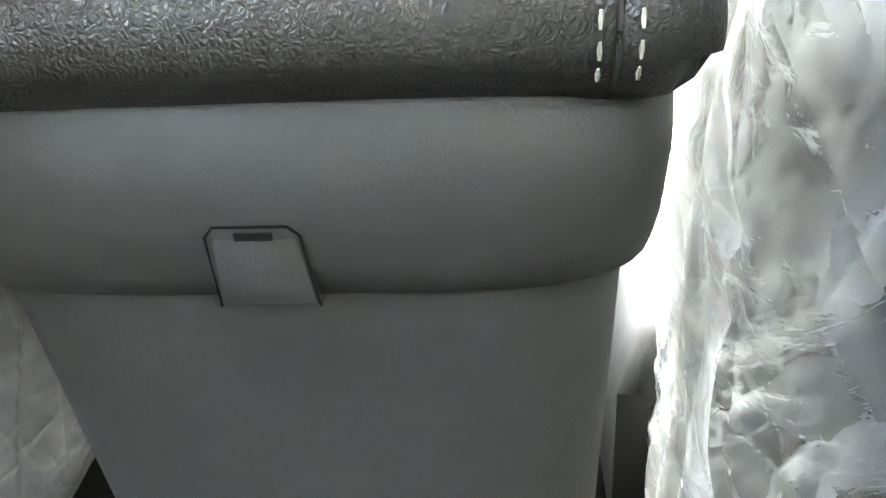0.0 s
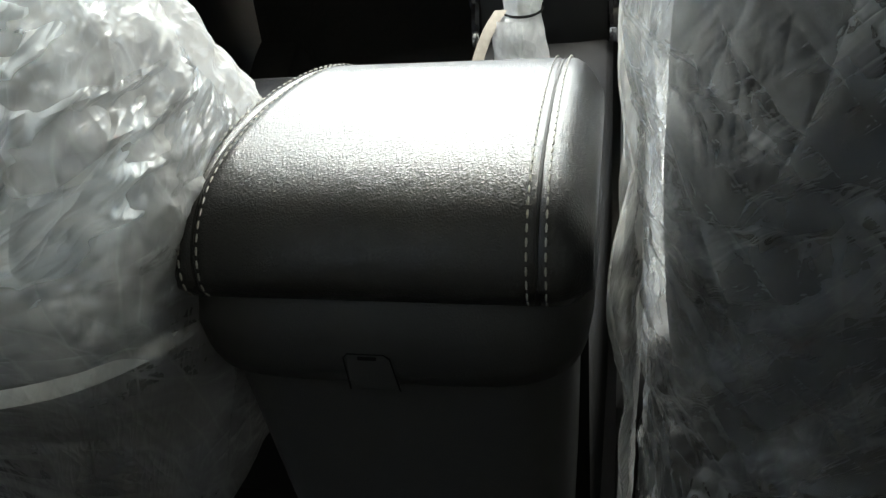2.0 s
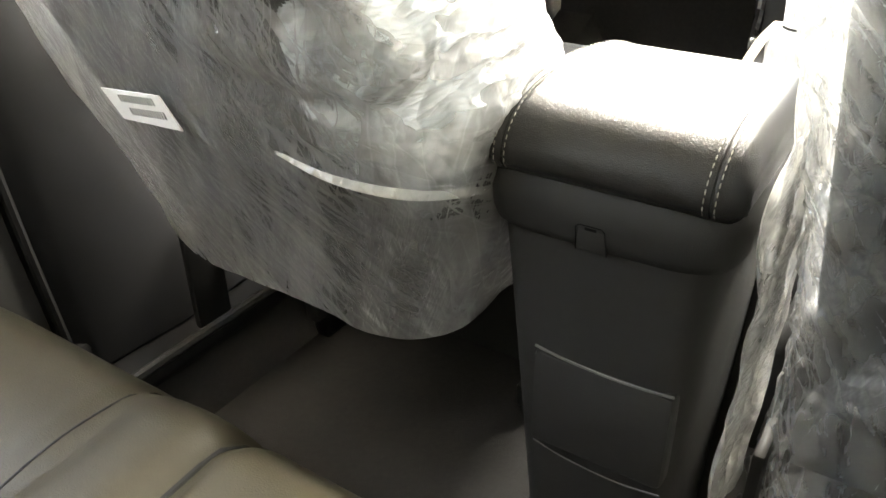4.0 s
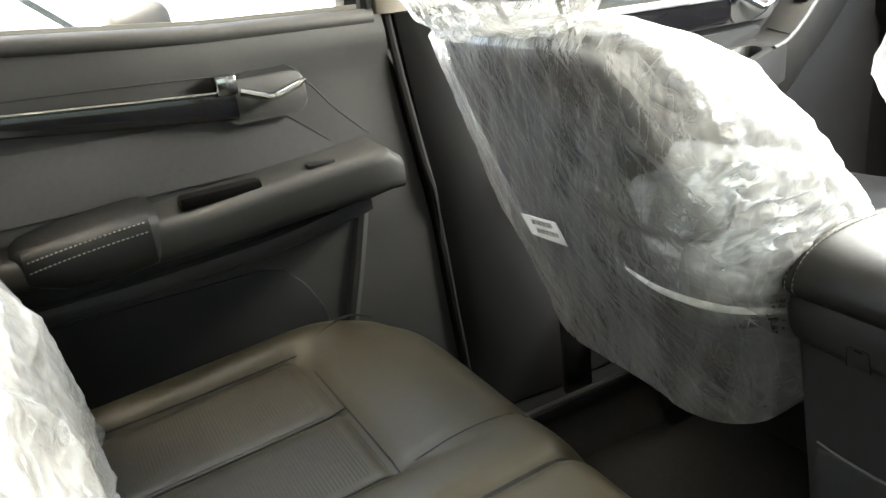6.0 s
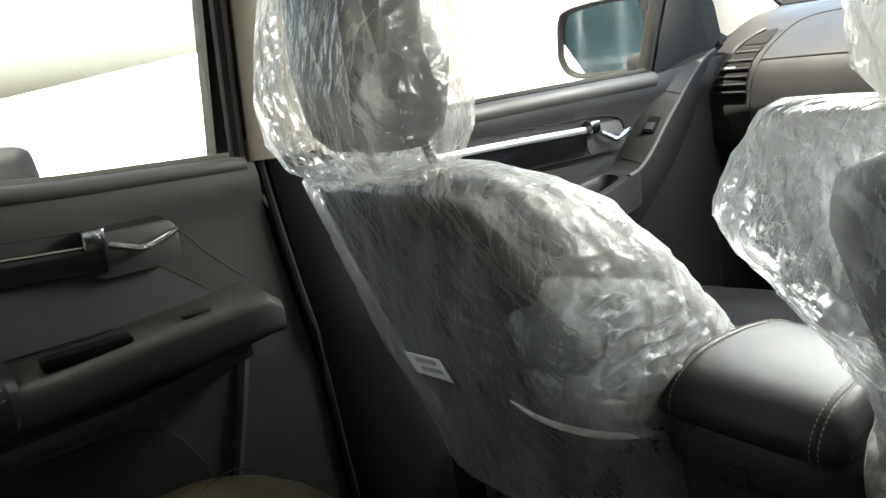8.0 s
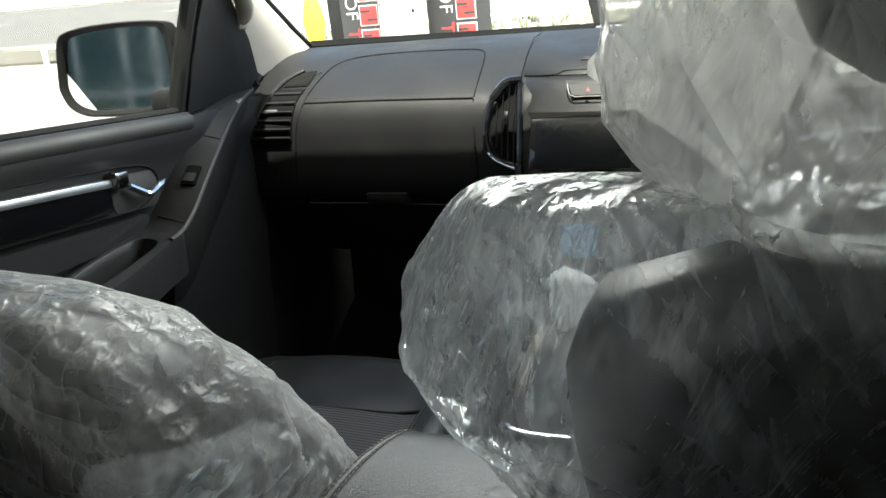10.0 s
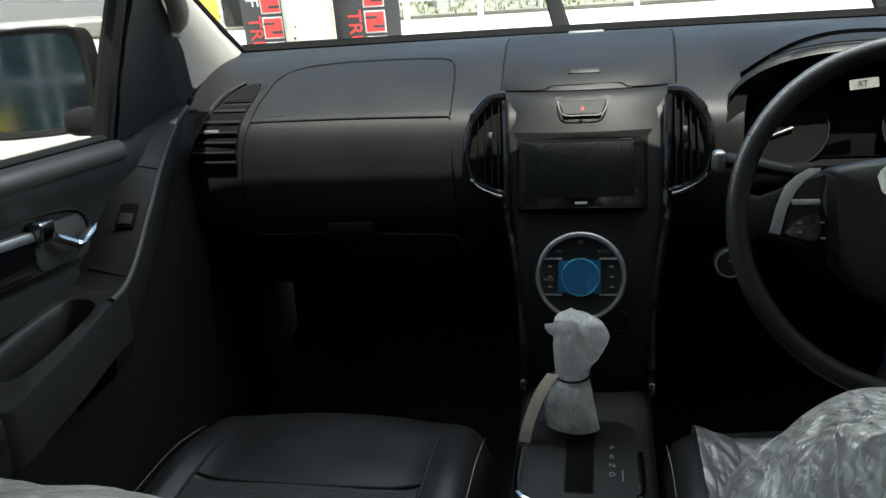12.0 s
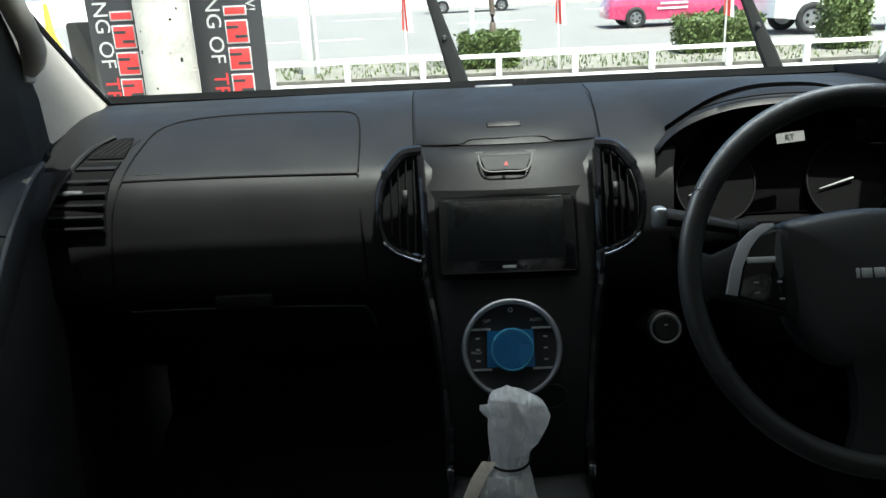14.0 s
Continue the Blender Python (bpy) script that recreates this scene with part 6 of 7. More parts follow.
        return s * (0.82 + 0.25 * noise.noise(p * 14) + 0.06 * ridge(fan, 30.0)) + d + 0.004
    rings = back_shape(0.365, DRIV_BACK, 0.010, 520, 320, z_low=0.22)
    for rg in rings:                         # the loose inner shoulder stands up
        for p in rg:
            p.z += (0.03 * max(0.0, min(1.0, (0.235 - p.x) / 0.07)) - 0.5 * max(0.0, p.y + 0.04)) * max(0.0, min(1.0, (p.z - 0.74) / 0.10))
    film_over("backrest_film", rings, FILM_LOOSE, cov, 0.0042, 9.2, hem=0.04, extra=puff, label="creased clear film hanging in folds")
    bm = bmn()
    rings = []
    for y in np.linspace(0.42, 0.90, 110):
        row = []
        for x in np.linspace(0.165, 0.60, 100):
            q = Vector((x + 0.4 * y, (y - 0.4 * x) * 0.5, 3.0))
            u = abs(x - 0.365) / 0.242
            z = 0.343 + 0.055 * (y - 0.35) / 0.55 + 0.018 * min(1.0, max(0.0, u - 0.6) / 0.25) - 0.07 * max(0.0, u - 0.9) / 0.1 - 0.12 * max(0.0, (y - 0.82) / 0.11) ** 2
            row.append(Vector((x, y, z + 0.003 * ridge(q, 12) + 0.002 * ridge(q, 30) + 0.001 * ridge(q, 70))))
        rings.append(row + [p - Vector((0, 0, 0.001)) for p in row[::-1]])
    part("cushion_film", loft(bm, rings), FILM_CLEAR, cov, "creased clear film over the cushion", smooth=60)
    # milky flap beside the console, torn open
    bm = bmn()
    rings = []
    for z in np.linspace(0.18, 0.665, 70):
        tear = 0.022 * max(0.0, noise.noise(Vector((z * 13, 0.4, 2.0)))) + 0.006 * noise.noise(Vector((z * 50, 1.4, 0)))
        row = []
        for k in range(14):
            y = 0.075 + tear + (0.19 - 0.075 - tear) * k / 13
            row.append(Vector((0.121 + 0.008 * ridge(Vector((y * 1.5, z * 0.4, 0)), 22) + 0.010 * (k / 13) - 0.006 * max(0.0, 0.45 - z) / 0.25, y, z)))
        rings.append(row + [p + Vector((0.001, 0, 0)) for p in row[::-1]])
    part("torn_flap", loft(bm, rings), FILM_THICK, cov, "milky torn flap", smooth=60)


def rear_top(x, y):
    """Top of the rear cushion."""
    z = 0.375 + 0.03 * max(0.0, (y + 0.62) / 0.44) - 0.09 * max(0.0, (y + 0.20) / 0.075) ** 2
    ax = abs(x)
    z += -0.014 * math.exp(-((ax - 0.16) / 0.012) ** 2)                      # gap beside the middle seat
    z += -0.006 * math.exp(-((ax - 0.25) / 0.008) ** 2) + 0.006 * math.exp(-((ax - 0.205) / 0.04) ** 2)
    if ax > 0.245:
        z += -0.008 * math.exp(-((y + 0.335) / 0.010) ** 2) * (1 if ax < 0.58 else 0)
        z += 0.010 * math.exp(-((y + 0.25) / 0.06) ** 2)
    if y < -0.335:
        z += -0.007 * math.exp(-((ax - 0.572) / 0.009) ** 2) - 0.005 * math.exp(-((ax - 0.409) / 0.007) ** 2)
        if 0.25 < ax < 0.572:
            z -= 0.006
    z += 0.016 * math.exp(-((ax - 0.61) / 0.04) ** 2)
    cor = max(0.0, (ax - 0.50) / 0.16) ** 2 * max(0.0, (y + 0.36) / 0.22) ** 2
    z -= 0.12 * cor + 0.07 * max(0.0, (ax - 0.625) / 0.04) ** 2
    return z


def build_rear_seat():
    rs = thing("rear_bench", "olive brown leather rear bench with ribbed inserts", "bench seat", (0, -0.5, 0.0))
    bm = bmn()
    rings = []
    nx, ny = 170, 80
    for i in range(ny + 1):
        y = -0.70 + 0.575 * i / ny
        row = [Vector((x, y - 0.05 * max(0.0, (abs(x) - 0.45) / 0.2) ** 2 * (i / ny), rear_top(x, y))) for x in np.linspace(-0.655, 0.655, nx + 1)]
        rings.append(row + [Vector((0.64, row[-1].y - 0.01, 0.16)), Vector((-0.64, row[0].y - 0.01, 0.16))])
    loft(bm, rings)
    part("cushion", bm, REAR_LEATHER, rs, "olive brown leather cushion", smooth=70)
    part("base_frame", rbox(bmn(), (-0.62, -0.68, -0.02), (0.62, -0.26, 0.19), 0.02), CARPET, rs)
    on = lambda x, y, o=0.001: Vector((x, y, rear_top(x, y) + o))
    for s in (-1, 1):
        part("seam", tube(bmn(), [on(s * x, -0.335) for x in np.linspace(0.25, 0.572, 15)], 0.0013, 6), SEAM, rs)
        part("seam", tube(bmn(), [on(s * 0.25, y) for y in np.linspace(-0.62, -0.15, 24)], 0.0013, 6), SEAM, rs)
        part("seam", tube(bmn(), [on(s * 0.16, y) for y in np.linspace(-0.62, -0.145, 24)], 0.0028, 6), SEAM, rs)
        part("seam", tube(bmn(), [on(s * (0.572 + 0.02 * max(0, -0.5 - y)), y) for y in np.linspace(-0.64, -0.335, 14)], 0.0013, 6), SEAM, rs)
        part("seam", tube(bmn(), [on(s * 0.409, y) for y in np.linspace(-0.64, -0.335, 14)], 0.0013, 6), SEAM, rs)
        part("seam", tube(bmn(), [on(s * (0.572 + 0.05 * t), -0.335 + 0.13 * t, 0.0005) for t in np.linspace(0, 1, 16)], 0.0016, 6), SEAM, rs)
        for x0, x1 in ((0.256, 0.404), (0.414, 0.567)):
            bm = bmn()
            loft(bm, [[on(s * x, y, 0.0009) for x in np.linspace(x0, x1, 9)] + [on(s * x, y, -0.004) for x in np.linspace(x1, x0, 9)] for y in np.linspace(-0.64, -0.342, 14)])
            part("ribbed_insert", bm, RIBBED, rs, "ribbed cloth insert", smooth=60)
    # backrest in two leather halves
    for x0, x1 in ((-0.62, -0.155), (-0.145, 0.62)):
        bm = bmn()
        rings = []
        for t in np.linspace(0, 1, 20):
            z = 0.38 + t * 0.50
            yf = lerp(z, [(0.38, -0.635), (0.445, -0.625), (0.61, -0.655), (0.74, -0.72), (0.85, -0.79), (0.88, -0.84)])
            row = [Vector((x, yf - 0.03 * ((2 * (x - x0) / (x1 - x0) - 1)) ** 6, z)) for x in np.linspace(x0, x1, 21)]
            rings.append(row + [Vector((x1, yf - 0.14, z)), Vector((x0, yf - 0.14, z))])
        part("backrest", loft(bm, rings), REAR_LEATHER, rs, "olive brown leather backrest", smooth=60)
    # plastic cover over the left half of the backrest
    cv = thing("rear_backrest_film", "bright milky plastic film crumpled over the rear backrest", "plastic cover", (-0.38, -0.63, 0.42), group="seat films")
    bm = bmn()
    rings = []
    for t in np.linspace(0, 1, 200):
        z = 0.415 + t * 0.475
        yf = lerp(z, [(0.38, -0.60), (0.445, -0.595), (0.53, -0.60), (0.61, -0.615), (0.68, -0.65), (0.74, -0.688), (0.85, -0.77), (0.92, -0.84)])
        row = []
        for x in np.linspace(-0.60, 0.03, 280):
            p = Vector((x, z, 0.3))
            e = 0.05 * ((2 * (x + 0.285) / 0.63)) ** 8
            row.append(Vector((x, yf - e + 0.020 * ridge(p, 6) + 0.009 * ridge(Vector((x + 0.6 * z, (z - 0.6 * x) * 0.4, 1.0)), 15) + 0.003 * ridge(Vector((x - 0.5 * z, (z + 0.5 * x) * 0.4, 2.0)), 34) + 0.0006 * ridge(p, 80) - 0.040, z + 0.012 * noise.noise(p * 12) * (1 - t))))
        rings.append(row + [q - Vector((0, 0.0015, 0)) for q in row[::-1]])
    part("sheet", loft(bm, rings), FILM_REAR, cv, smooth=180)
    for k, name in ((279, "side_fold"), (0, "side_fold")):
        part(name, tube(bmn(), [rg[k] + Vector((0, 0.002, 0)) for rg in rings[::6]], [0.004 + 0.002 * math.sin(i * 1.9) for i in range(34)], 8, 0.4), FILM_THICK, cv, "doubled milky edge of the film")
    part("hem", tube(bmn(), [p + Vector((0, 0.003, 0.002)) for p in rings[0][:280:7]], [0.004 + 0.002 * math.sin(i * 1.3) for i in range(40)], 8, 0.5), FILM_THICK, cv, "gathered milky hem")


# ---------------------------------------------------------------- console
def build_console():
    con = thing("centre_armrest_console", "black centre console with a stitched leather armrest lid", "console", (0.01, 0.15, 0.0))
    cx = 0.010
    # leather lid: crowned, rolled at the back, with piped sides
    prof = [(0.052, 0.540), (0.046, 0.548), (0.047, 0.562), (0.056, 0.576), (0.072, 0.5875), (0.095, 0.595), (0.13, 0.600), (0.175, 0.6015), (0.22, 0.598), (0.25, 0.590), (0.268, 0.575), (0.272, 0.552)]
    sm = smooth_path([(0, y, z) for y, z in prof], 5)
    us = [-1, -0.985, -0.95, -0.9, -0.85, -0.8, -0.775, -0.75, -0.7, -0.55, -0.35, -0.15, 0.05, 0.25, 0.45, 0.6, 0.7, 0.75, 0.775, 0.8, 0.85, 0.9, 0.95, 0.985, 1]
    def lid_pt(u, p, off=0.0):
        edge = max(0.0, (abs(u) - 0.80) / 0.20)
        sink = 1 - 0.42 * edge ** 2.4
        groove = 0.0016 * math.exp(-((abs(u) - 0.775) / 0.012) ** 2)
        cyy, czz = 0.16, 0.545
        y = cyy + (p.y - cyy) * (1 - 0.10 * edge ** 2.2) * (1 + (off - groove) / 0.1)
        z = czz + (p.z - czz) * sink * (1 + (off - groove) / 0.055) if p.z > czz else p.z + 0.014 * edge ** 4
        return Vector((cx + u * 0.103 + (0.036 * max(0.0, (y - 0.05) / 0.22) ** 2 * u * u if u < 0 else 0.0), y, z))
    bm = bmn()
    rings = []
    for u in us:
        lift = 0.535 + 0.014 * max(0.0, (abs(u) - 0.80) / 0.20) ** 4
        rings.append([lid_pt(u, p) for p in sm] + [Vector((cx + u * 0.103, 0.26, lift)), Vector((cx + u * 0.103, 0.06, lift))])
    loft(bm, rings)
    lid = part("armrest_lid", bm, LID_LEATHER, con, "black leather armrest lid", smooth=60)
    for s in (-1, 1):
        for u in ((0.735, 0.815) if s > 0 else (0.83, 0.74)):
            stitches([lid_pt(s * u, sm[i], 0.0008) for i in range(2, len(sm) - 4, 3)], lid, 0.0062, 0.00062)
        part("piping", tube(bmn(), [lid_pt(s * 0.775, p, 0.0002) for p in sm[:-2]], 0.0009, 6), SEAM, lid)
    # plastic skirt under the lid
    def ring_at(z, w, y0, y1, p=5):
        return super_ring(cx - 0.004, w + 0.0045, y0, y1, z, 44, p)
    part("lid_skirt", loft(bmn(), [ring_at(0.484, 0.094, 0.066, 0.262), ring_at(0.487, 0.0995, 0.058, 0.268), ring_at(0.496, 0.101, 0.054, 0.272), ring_at(0.515, 0.1025, 0.051, 0.274), ring_at(0.537, 0.102, 0.053, 0.274), ring_at(0.541, 0.098, 0.058, 0.268)]), CONSOLE, con, "black plastic lid skirt", smooth=50)
    lt = facing((0.006, 0.0545, 0.4975), (0, -1, -0.04)) @ Matrix.Diagonal((0.8, 0.8, 0.8, 1))
    la = part("lid_latch", plate(bmn(), [(-0.014, 0.012), (-0.012, 0.0135), (0.010, 0.0135), (0.013, 0.011), (0.0165, -0.0135), (-0.0145, -0.0135)], 0.004, lt, 0.001), CONSOLE, con, "push latch", smooth=30)
    part("latch_notch", rbox(bmn(), (-0.0065, 0.0095, 0.0), (0.0055, 0.0125, 0.0028), 0.0006, m=lt), BLACK_SHADE, la)
    part("latch_gap", tube(bmn(), [lt @ Matrix.Translation((0, 0, 0.0012)) @ Vector(p) for p in ((-0.0145, -0.0135, 0.0015), (-0.0155, 0.011, 0.0015), (-0.0125, 0.0145, 0.0015), (0.0105, 0.0145, 0.0015), (0.0140, 0.0115, 0.0015), (0.0175, -0.0135, 0.0015))], 0.0004, 5), BLACK_SHADE, la)
    # body, narrowing to the floor
    rows = []
    for z, xl, xr, yb in ((0.06, -0.056, 0.085, 0.085), (0.16, -0.058, 0.088, 0.080), (0.28, -0.069, 0.094, 0.074), (0.40, -0.079, 0.098, 0.066), (0.486, -0.088, 0.102, 0.062)):
        rows.append(super_ring((xl + xr) / 2, (xr - xl) / 2, yb, 0.30, z, 44, 6))
    part("rear_box", loft(bmn(), rows), CONSOLE, con, "tall black console box", smooth=50)
    for z, yb, dip in ((0.372, 0.0655, 0.006), (0.255, 0.073, 0.010)):
        part("tray_edge", tube(bmn(), smooth_path([(x, yb - 0.001, z - dip * (1 - ((x - 0.03) / 0.07) ** 2)) for x in (-0.040, -0.01, 0.03, 0.06, 0.085)], 4), 0.0013 if z > 0.3 else 0.0008, 6), PALE, con, "pale tray edge")
    part("tray_front", rbox(bmn(), (-0.042, 0.064, 0.262), (0.086, 0.09, 0.366), 0.006), CONSOLE, con)
    # long tunnel part with the shifter plate
    bm = bmn()
    rings = []
    for y, w, z in ((0.26, 0.096, 0.40), (0.36, 0.10, 0.372), (0.50, 0.102, 0.352), (0.66, 0.104, 0.345), (0.80, 0.105, 0.348), (0.90, 0.105, 0.37), (0.985, 0.104, 0.41)):
        rings.append([(cx - 0.004 - w, y, 0.02), (cx - 0.004 - w, y, z - 0.012), (cx - 0.004 - w + 0.012, y, z), (cx - 0.004 + w - 0.012, y, z), (cx - 0.004 + w, y, z - 0.012), (cx - 0.004 + w, y, 0.02)])
    part("tunnel_cover", loft(bm, rings), DARK, con, "long console tunnel cover", smooth=50)
    for x in (-0.05, 0.05):
        part("cup_holder", lathe(bmn(), [(0.040, 0.0), (0.043, 0.003), (0.038, 0.004), (0.036, -0.03), (0.0005, -0.03)], Matrix.Translation((0.006, 0.45 + x * 2, 0.358)), 28), DARK, con)

    gs = thing("gear_selector", "automatic gear selector wrapped in white film on a dark plate", "gear lever", (0.0, 0.86, 0.35))
    pl = Matrix.Translation((0.0, 0.80, 0.362)) @ Matrix.Rotation(radians(6), 4, "X")
    plate_ob = part("selector_plate", plate(bmn(), rrect(0.168, 0.20, 0.03), 0.014, pl, 0.004), DARK, gs, "gloss dark selector plate")
    part("chrome_edge", tube(bmn(), smooth_path([pl @ Vector(p) for p in ((-0.086, 0.02, 0.006), (-0.086, -0.06, 0.006), (-0.075, -0.090, 0.006), (-0.045, -0.102, 0.006), (0.0, -0.104, 0.006), (0.045, -0.102, 0.006), (0.075, -0.09, 0.006), (0.086, -0.06, 0.006), (0.086, 0.02, 0.006))], 5), 0.0055, 8), CHROME, plate_ob, "chrome plate edge")
    for k, ch in enumerate("PRND"):
        words("gate_letter", ch, 0.0125, pl @ Matrix.Translation((0.046, 0.030 - k * 0.0205, 0.0078)), LEGEND, plate_ob, 0.0003)
    part("gate_line", rbox(bmn(), (0.060, -0.045, 0.007), (0.0612, -0.02, 0.0079), 0, m=pl), LEGEND, plate_ob)
    part("gate_slot", rbox(bmn(), (-0.022, -0.075, 0.004), (0.022, 0.075, 0.0078), 0.004, m=pl), BLACK_SHADE, plate_ob)
    part("lever", tube(bmn(), [(-0.008, 0.865, 0.35), (-0.010, 0.87, 0.42), (-0.010, 0.876, 0.50)], 0.011, 10), CHROME, gs, "selector lever")
    bag = [(0.392, 0.036, -0.010, 0.862), (0.41, 0.037, -0.014, 0.862), (0.44, 0.034, -0.017, 0.866), (0.462, 0.027, -0.014, 0.872), (0.473, 0.0245, -0.012, 0.876), (0.484, 0.027, -0.010, 0.879), (0.505, 0.036, -0.002, 0.882), (0.53, 0.040, 0.003, 0.884), (0.55, 0.035, -0.002, 0.884), (0.562, 0.025, -0.010, 0.882), (0.567, 0.010, -0.012, 0.881)]
    rings = []
    for z in np.linspace(0.392, 0.567, 60):
        w, x, y = (float(np.interp(z, [b[0] for b in bag], [b[i] for b in bag])) for i in (1, 2, 3))
        rings.append([Vector((x + w * math.cos(a) * (1 + 0.07 * math.cos(3 * a + 1)), y + w * 0.85 * math.sin(a), z)) for a in (2 * math.pi * k / 64 for k in range(64))])
    wrap = film_over("wrapping", rings, FILM_WHITE, gs, 0.0055, 3.3, hem=0.012, label="white wrapping film tied at the neck")
    part("wrap_flap", loft(bmn(), [[(x, 0.865 - d, z + h), (x, 0.862 - d, z), (x, 0.866 - d, z - h), (x, 0.870 - d, z)] for x, d, z, h in ((-0.012, 0.018, 0.556, 0.012), (-0.034, 0.02, 0.553, 0.012), (-0.044, 0.016, 0.554, 0.008), (-0.050, 0.012, 0.556, 0.004))]), FILM_WHITE, wrap, "loose wrap corner", smooth=60)
    part("wrap_flap", loft(bmn(), [[(x, 0.835 - d, z + h), (x, 0.832 - d, z), (x, 0.836 - d, z - h), (x, 0.840 - d, z)] for x, d, z, h in ((-0.008, 0.0, 0.435, 0.03), (-0.030, 0.0, 0.44, 0.026), (-0.044, -0.004, 0.452, 0.014))]), FILM_WHITE, wrap, "loose wrap tail", smooth=60)
    part("tie_band", ring(bmn(), 0.0275, 0.0018, Matrix.Translation((-0.012, 0.876, 0.472)) @ Matrix.Rotation(radians(8), 4, "X"), 40, 6), RUBBER, wrap, "thin black rubber band")
    tag = smooth_path([(-0.040, 0.86, 0.472), (-0.056, 0.852, 0.45), (-0.070, 0.845, 0.42), (-0.080, 0.838, 0.39), (-0.084, 0.835, 0.37)], 5)
    bm = bmn()
    loft(bm, [[p + Vector((-0.009, 0.004, 0.002)), p + Vector((0.009, -0.004, 0.004)), p + Vector((0.009, -0.003, 0.0052)), p + Vector((-0.009, 0.005, 0.0032))] for p in tag])
    part("paper_strap", bm, BAND, gs, "brown paper strap hanging from the neck")


# ---------------------------------------------------------------- outside
def outside(ob):
    """Lays a finished top-level thing onto the sloping ground."""
    ob.matrix_world = OUT @ ob.matrix_world
    return ob


def flat_sheet(name, x0, x1, y0, y1, z, mtl, label, category, thick=0.06):
    bm = bmn()
    rbox(bm, (x0, y0, z - thick), (x1, y1, z), 0)
    return outside(tagged(part(name, bm, mtl, smooth=0), label, category, kind="structure"))


def build_ground():
    bm = bmn()
    n = 24
    xs = [math.copysign(abs(t) ** 3 * 900, t) for t in np.linspace(-1, 1, n + 1)]
    rows = [[bm.verts.new((x, y, -0.012)) for x in xs] for y in xs]
    for a, b in zip(rows, rows[1:]):
        for i in range(n):
            bm.faces.new((a[i], a[i + 1], b[i + 1], b[i]))
    outside(tagged(part("ground", bm, CONCRETE, smooth=0), "pale sunlit concrete forecourt reaching the distance", "ground", kind="structure"))
    flat_sheet("road", -90, 90, 17.2, 47, 0.012, ASPHALT, "wide grey asphalt road past the forecourt", "road")
    flat_sheet("verge", -90, 90, 13.35, 16.2, 0.05, SOIL, "dry soil verge behind the white rail", "verge")
    flat_sheet("kerb", -90, 90, 16.2, 16.5, 0.14, CONCRETE, "pale concrete kerb along the road", "kerb", 0.2)
    flat_sheet("pavement", -90, 90, 47, 52, 0.16, CONCRETE, "pale far pavement across the road", "pavement", 0.2)
    for y in (24.5, 31.0, 38.5):
        for k in range(-6, 7):
            if (k + int(y)) % 2:
                outside(tagged(part("lane_mark", rbox(bmn(), (k * 6.0, y, 0.012), (k * 6.0 + 3, y + 0.14, 0.016), 0), FENCE_WHITE, smooth=0), "worn white lane line on the road", "lane line", "lane lines", "structure"))


def build_showroom():
    """The showroom that stands behind the parked cars, seen in the door mirror."""
    b = thing("showroom_building", "long showroom front with dark green glass and pale posts", "building", (0, -9.5, 0))
    random.seed(12)
    part("wall", rbox(bmn(), (-16, -10.3, 0), (16, -9.9, 6.5), 0.02), SHOP_WALL, b)
    part("roof", rbox(bmn(), (-16.4, -10.6, 6.5), (16.4, -8.9, 6.8), 0.02), SHOP_WALL, b)
    for k in range(10):
        x = -15.4 + k * 3.1
        w = part("window", rbox(bmn(), (x, -9.89, 0.2), (x + 2.8, -9.84, 3.3), 0.01), SHOP_GLASS, b, "dark green shop window")
        part("mullion", rbox(bmn(), (x + 1.37, -9.838, 0.2), (x + 1.43, -9.80, 3.3), 0.005), GREY_PAINT, w)
        for j in range(4):
            post = x + 0.35 + 0.62 * j + random.uniform(-0.1, 0.1)
            part("window_post", rbox(bmn(), (post, -9.838, 0.2), (post + 0.05, -9.79, 3.3), 0.005), GREY_PAINT, w, "pale window post")
            low, tall = random.uniform(0.4, 2.0), random.uniform(0.3, 1.0)
            part("poster", rbox(bmn(), (post + 0.1, -9.836, low), (post + random.uniform(0.25, 0.5), -9.82, low + tall), 0.004), random.choice((PAPER, YELLOW, BANNER, BANNER_RED, SHOP_WALL, BANNER, SIGN)), w, "small plain poster")
        part("transom", rbox(bmn(), (x, -9.838, 2.3), (x + 2.8, -9.80, 2.36), 0.005), GREY_PAINT, w)
        part("sign_panel", rbox(bmn(), (x, -9.88, 3.7), (x + 2.9, -9.80, 5.2), 0.01), (SIGN, GREY_PAINT, BANNER_RED, SIGN)[k % 4], b, "plain sign panel")
        part("display_board", rbox(bmn(), (x + 0.25, -9.836, 0.9 + 0.2 * (k % 3)), (x + 1.05, -9.80, 2.0), 0.01), (PAPER, YELLOW, GREY_PAINT)[k % 3], w, "pale board in the window")
    outside(b)
    for x in (-4.5, -7.5):
        tr = thing("potted_tree", "dark leafy tree in front of the showroom", "tree", (x, -7.0, 0))
        part("trunk", tube(bmn(), smooth_path([(x, -7, 0), (x + 0.05, -7, 1.0), (x - 0.04, -7, 2.0)], 4), 0.06, 8), BARK, tr)
        bm = bmn()
        random.seed(31)
        for _ in range(60):
            c = (random.gauss(x, 0.6), random.gauss(-7, 0.6), random.gauss(2.2, 0.6))
            leaves(bm, [v - 0.2 for v in c], [v + 0.2 for v in c], 40, 0.08, random.randrange(9999))
        part("crown", bm, LEAF, tr, smooth=0)
        outside(tr)


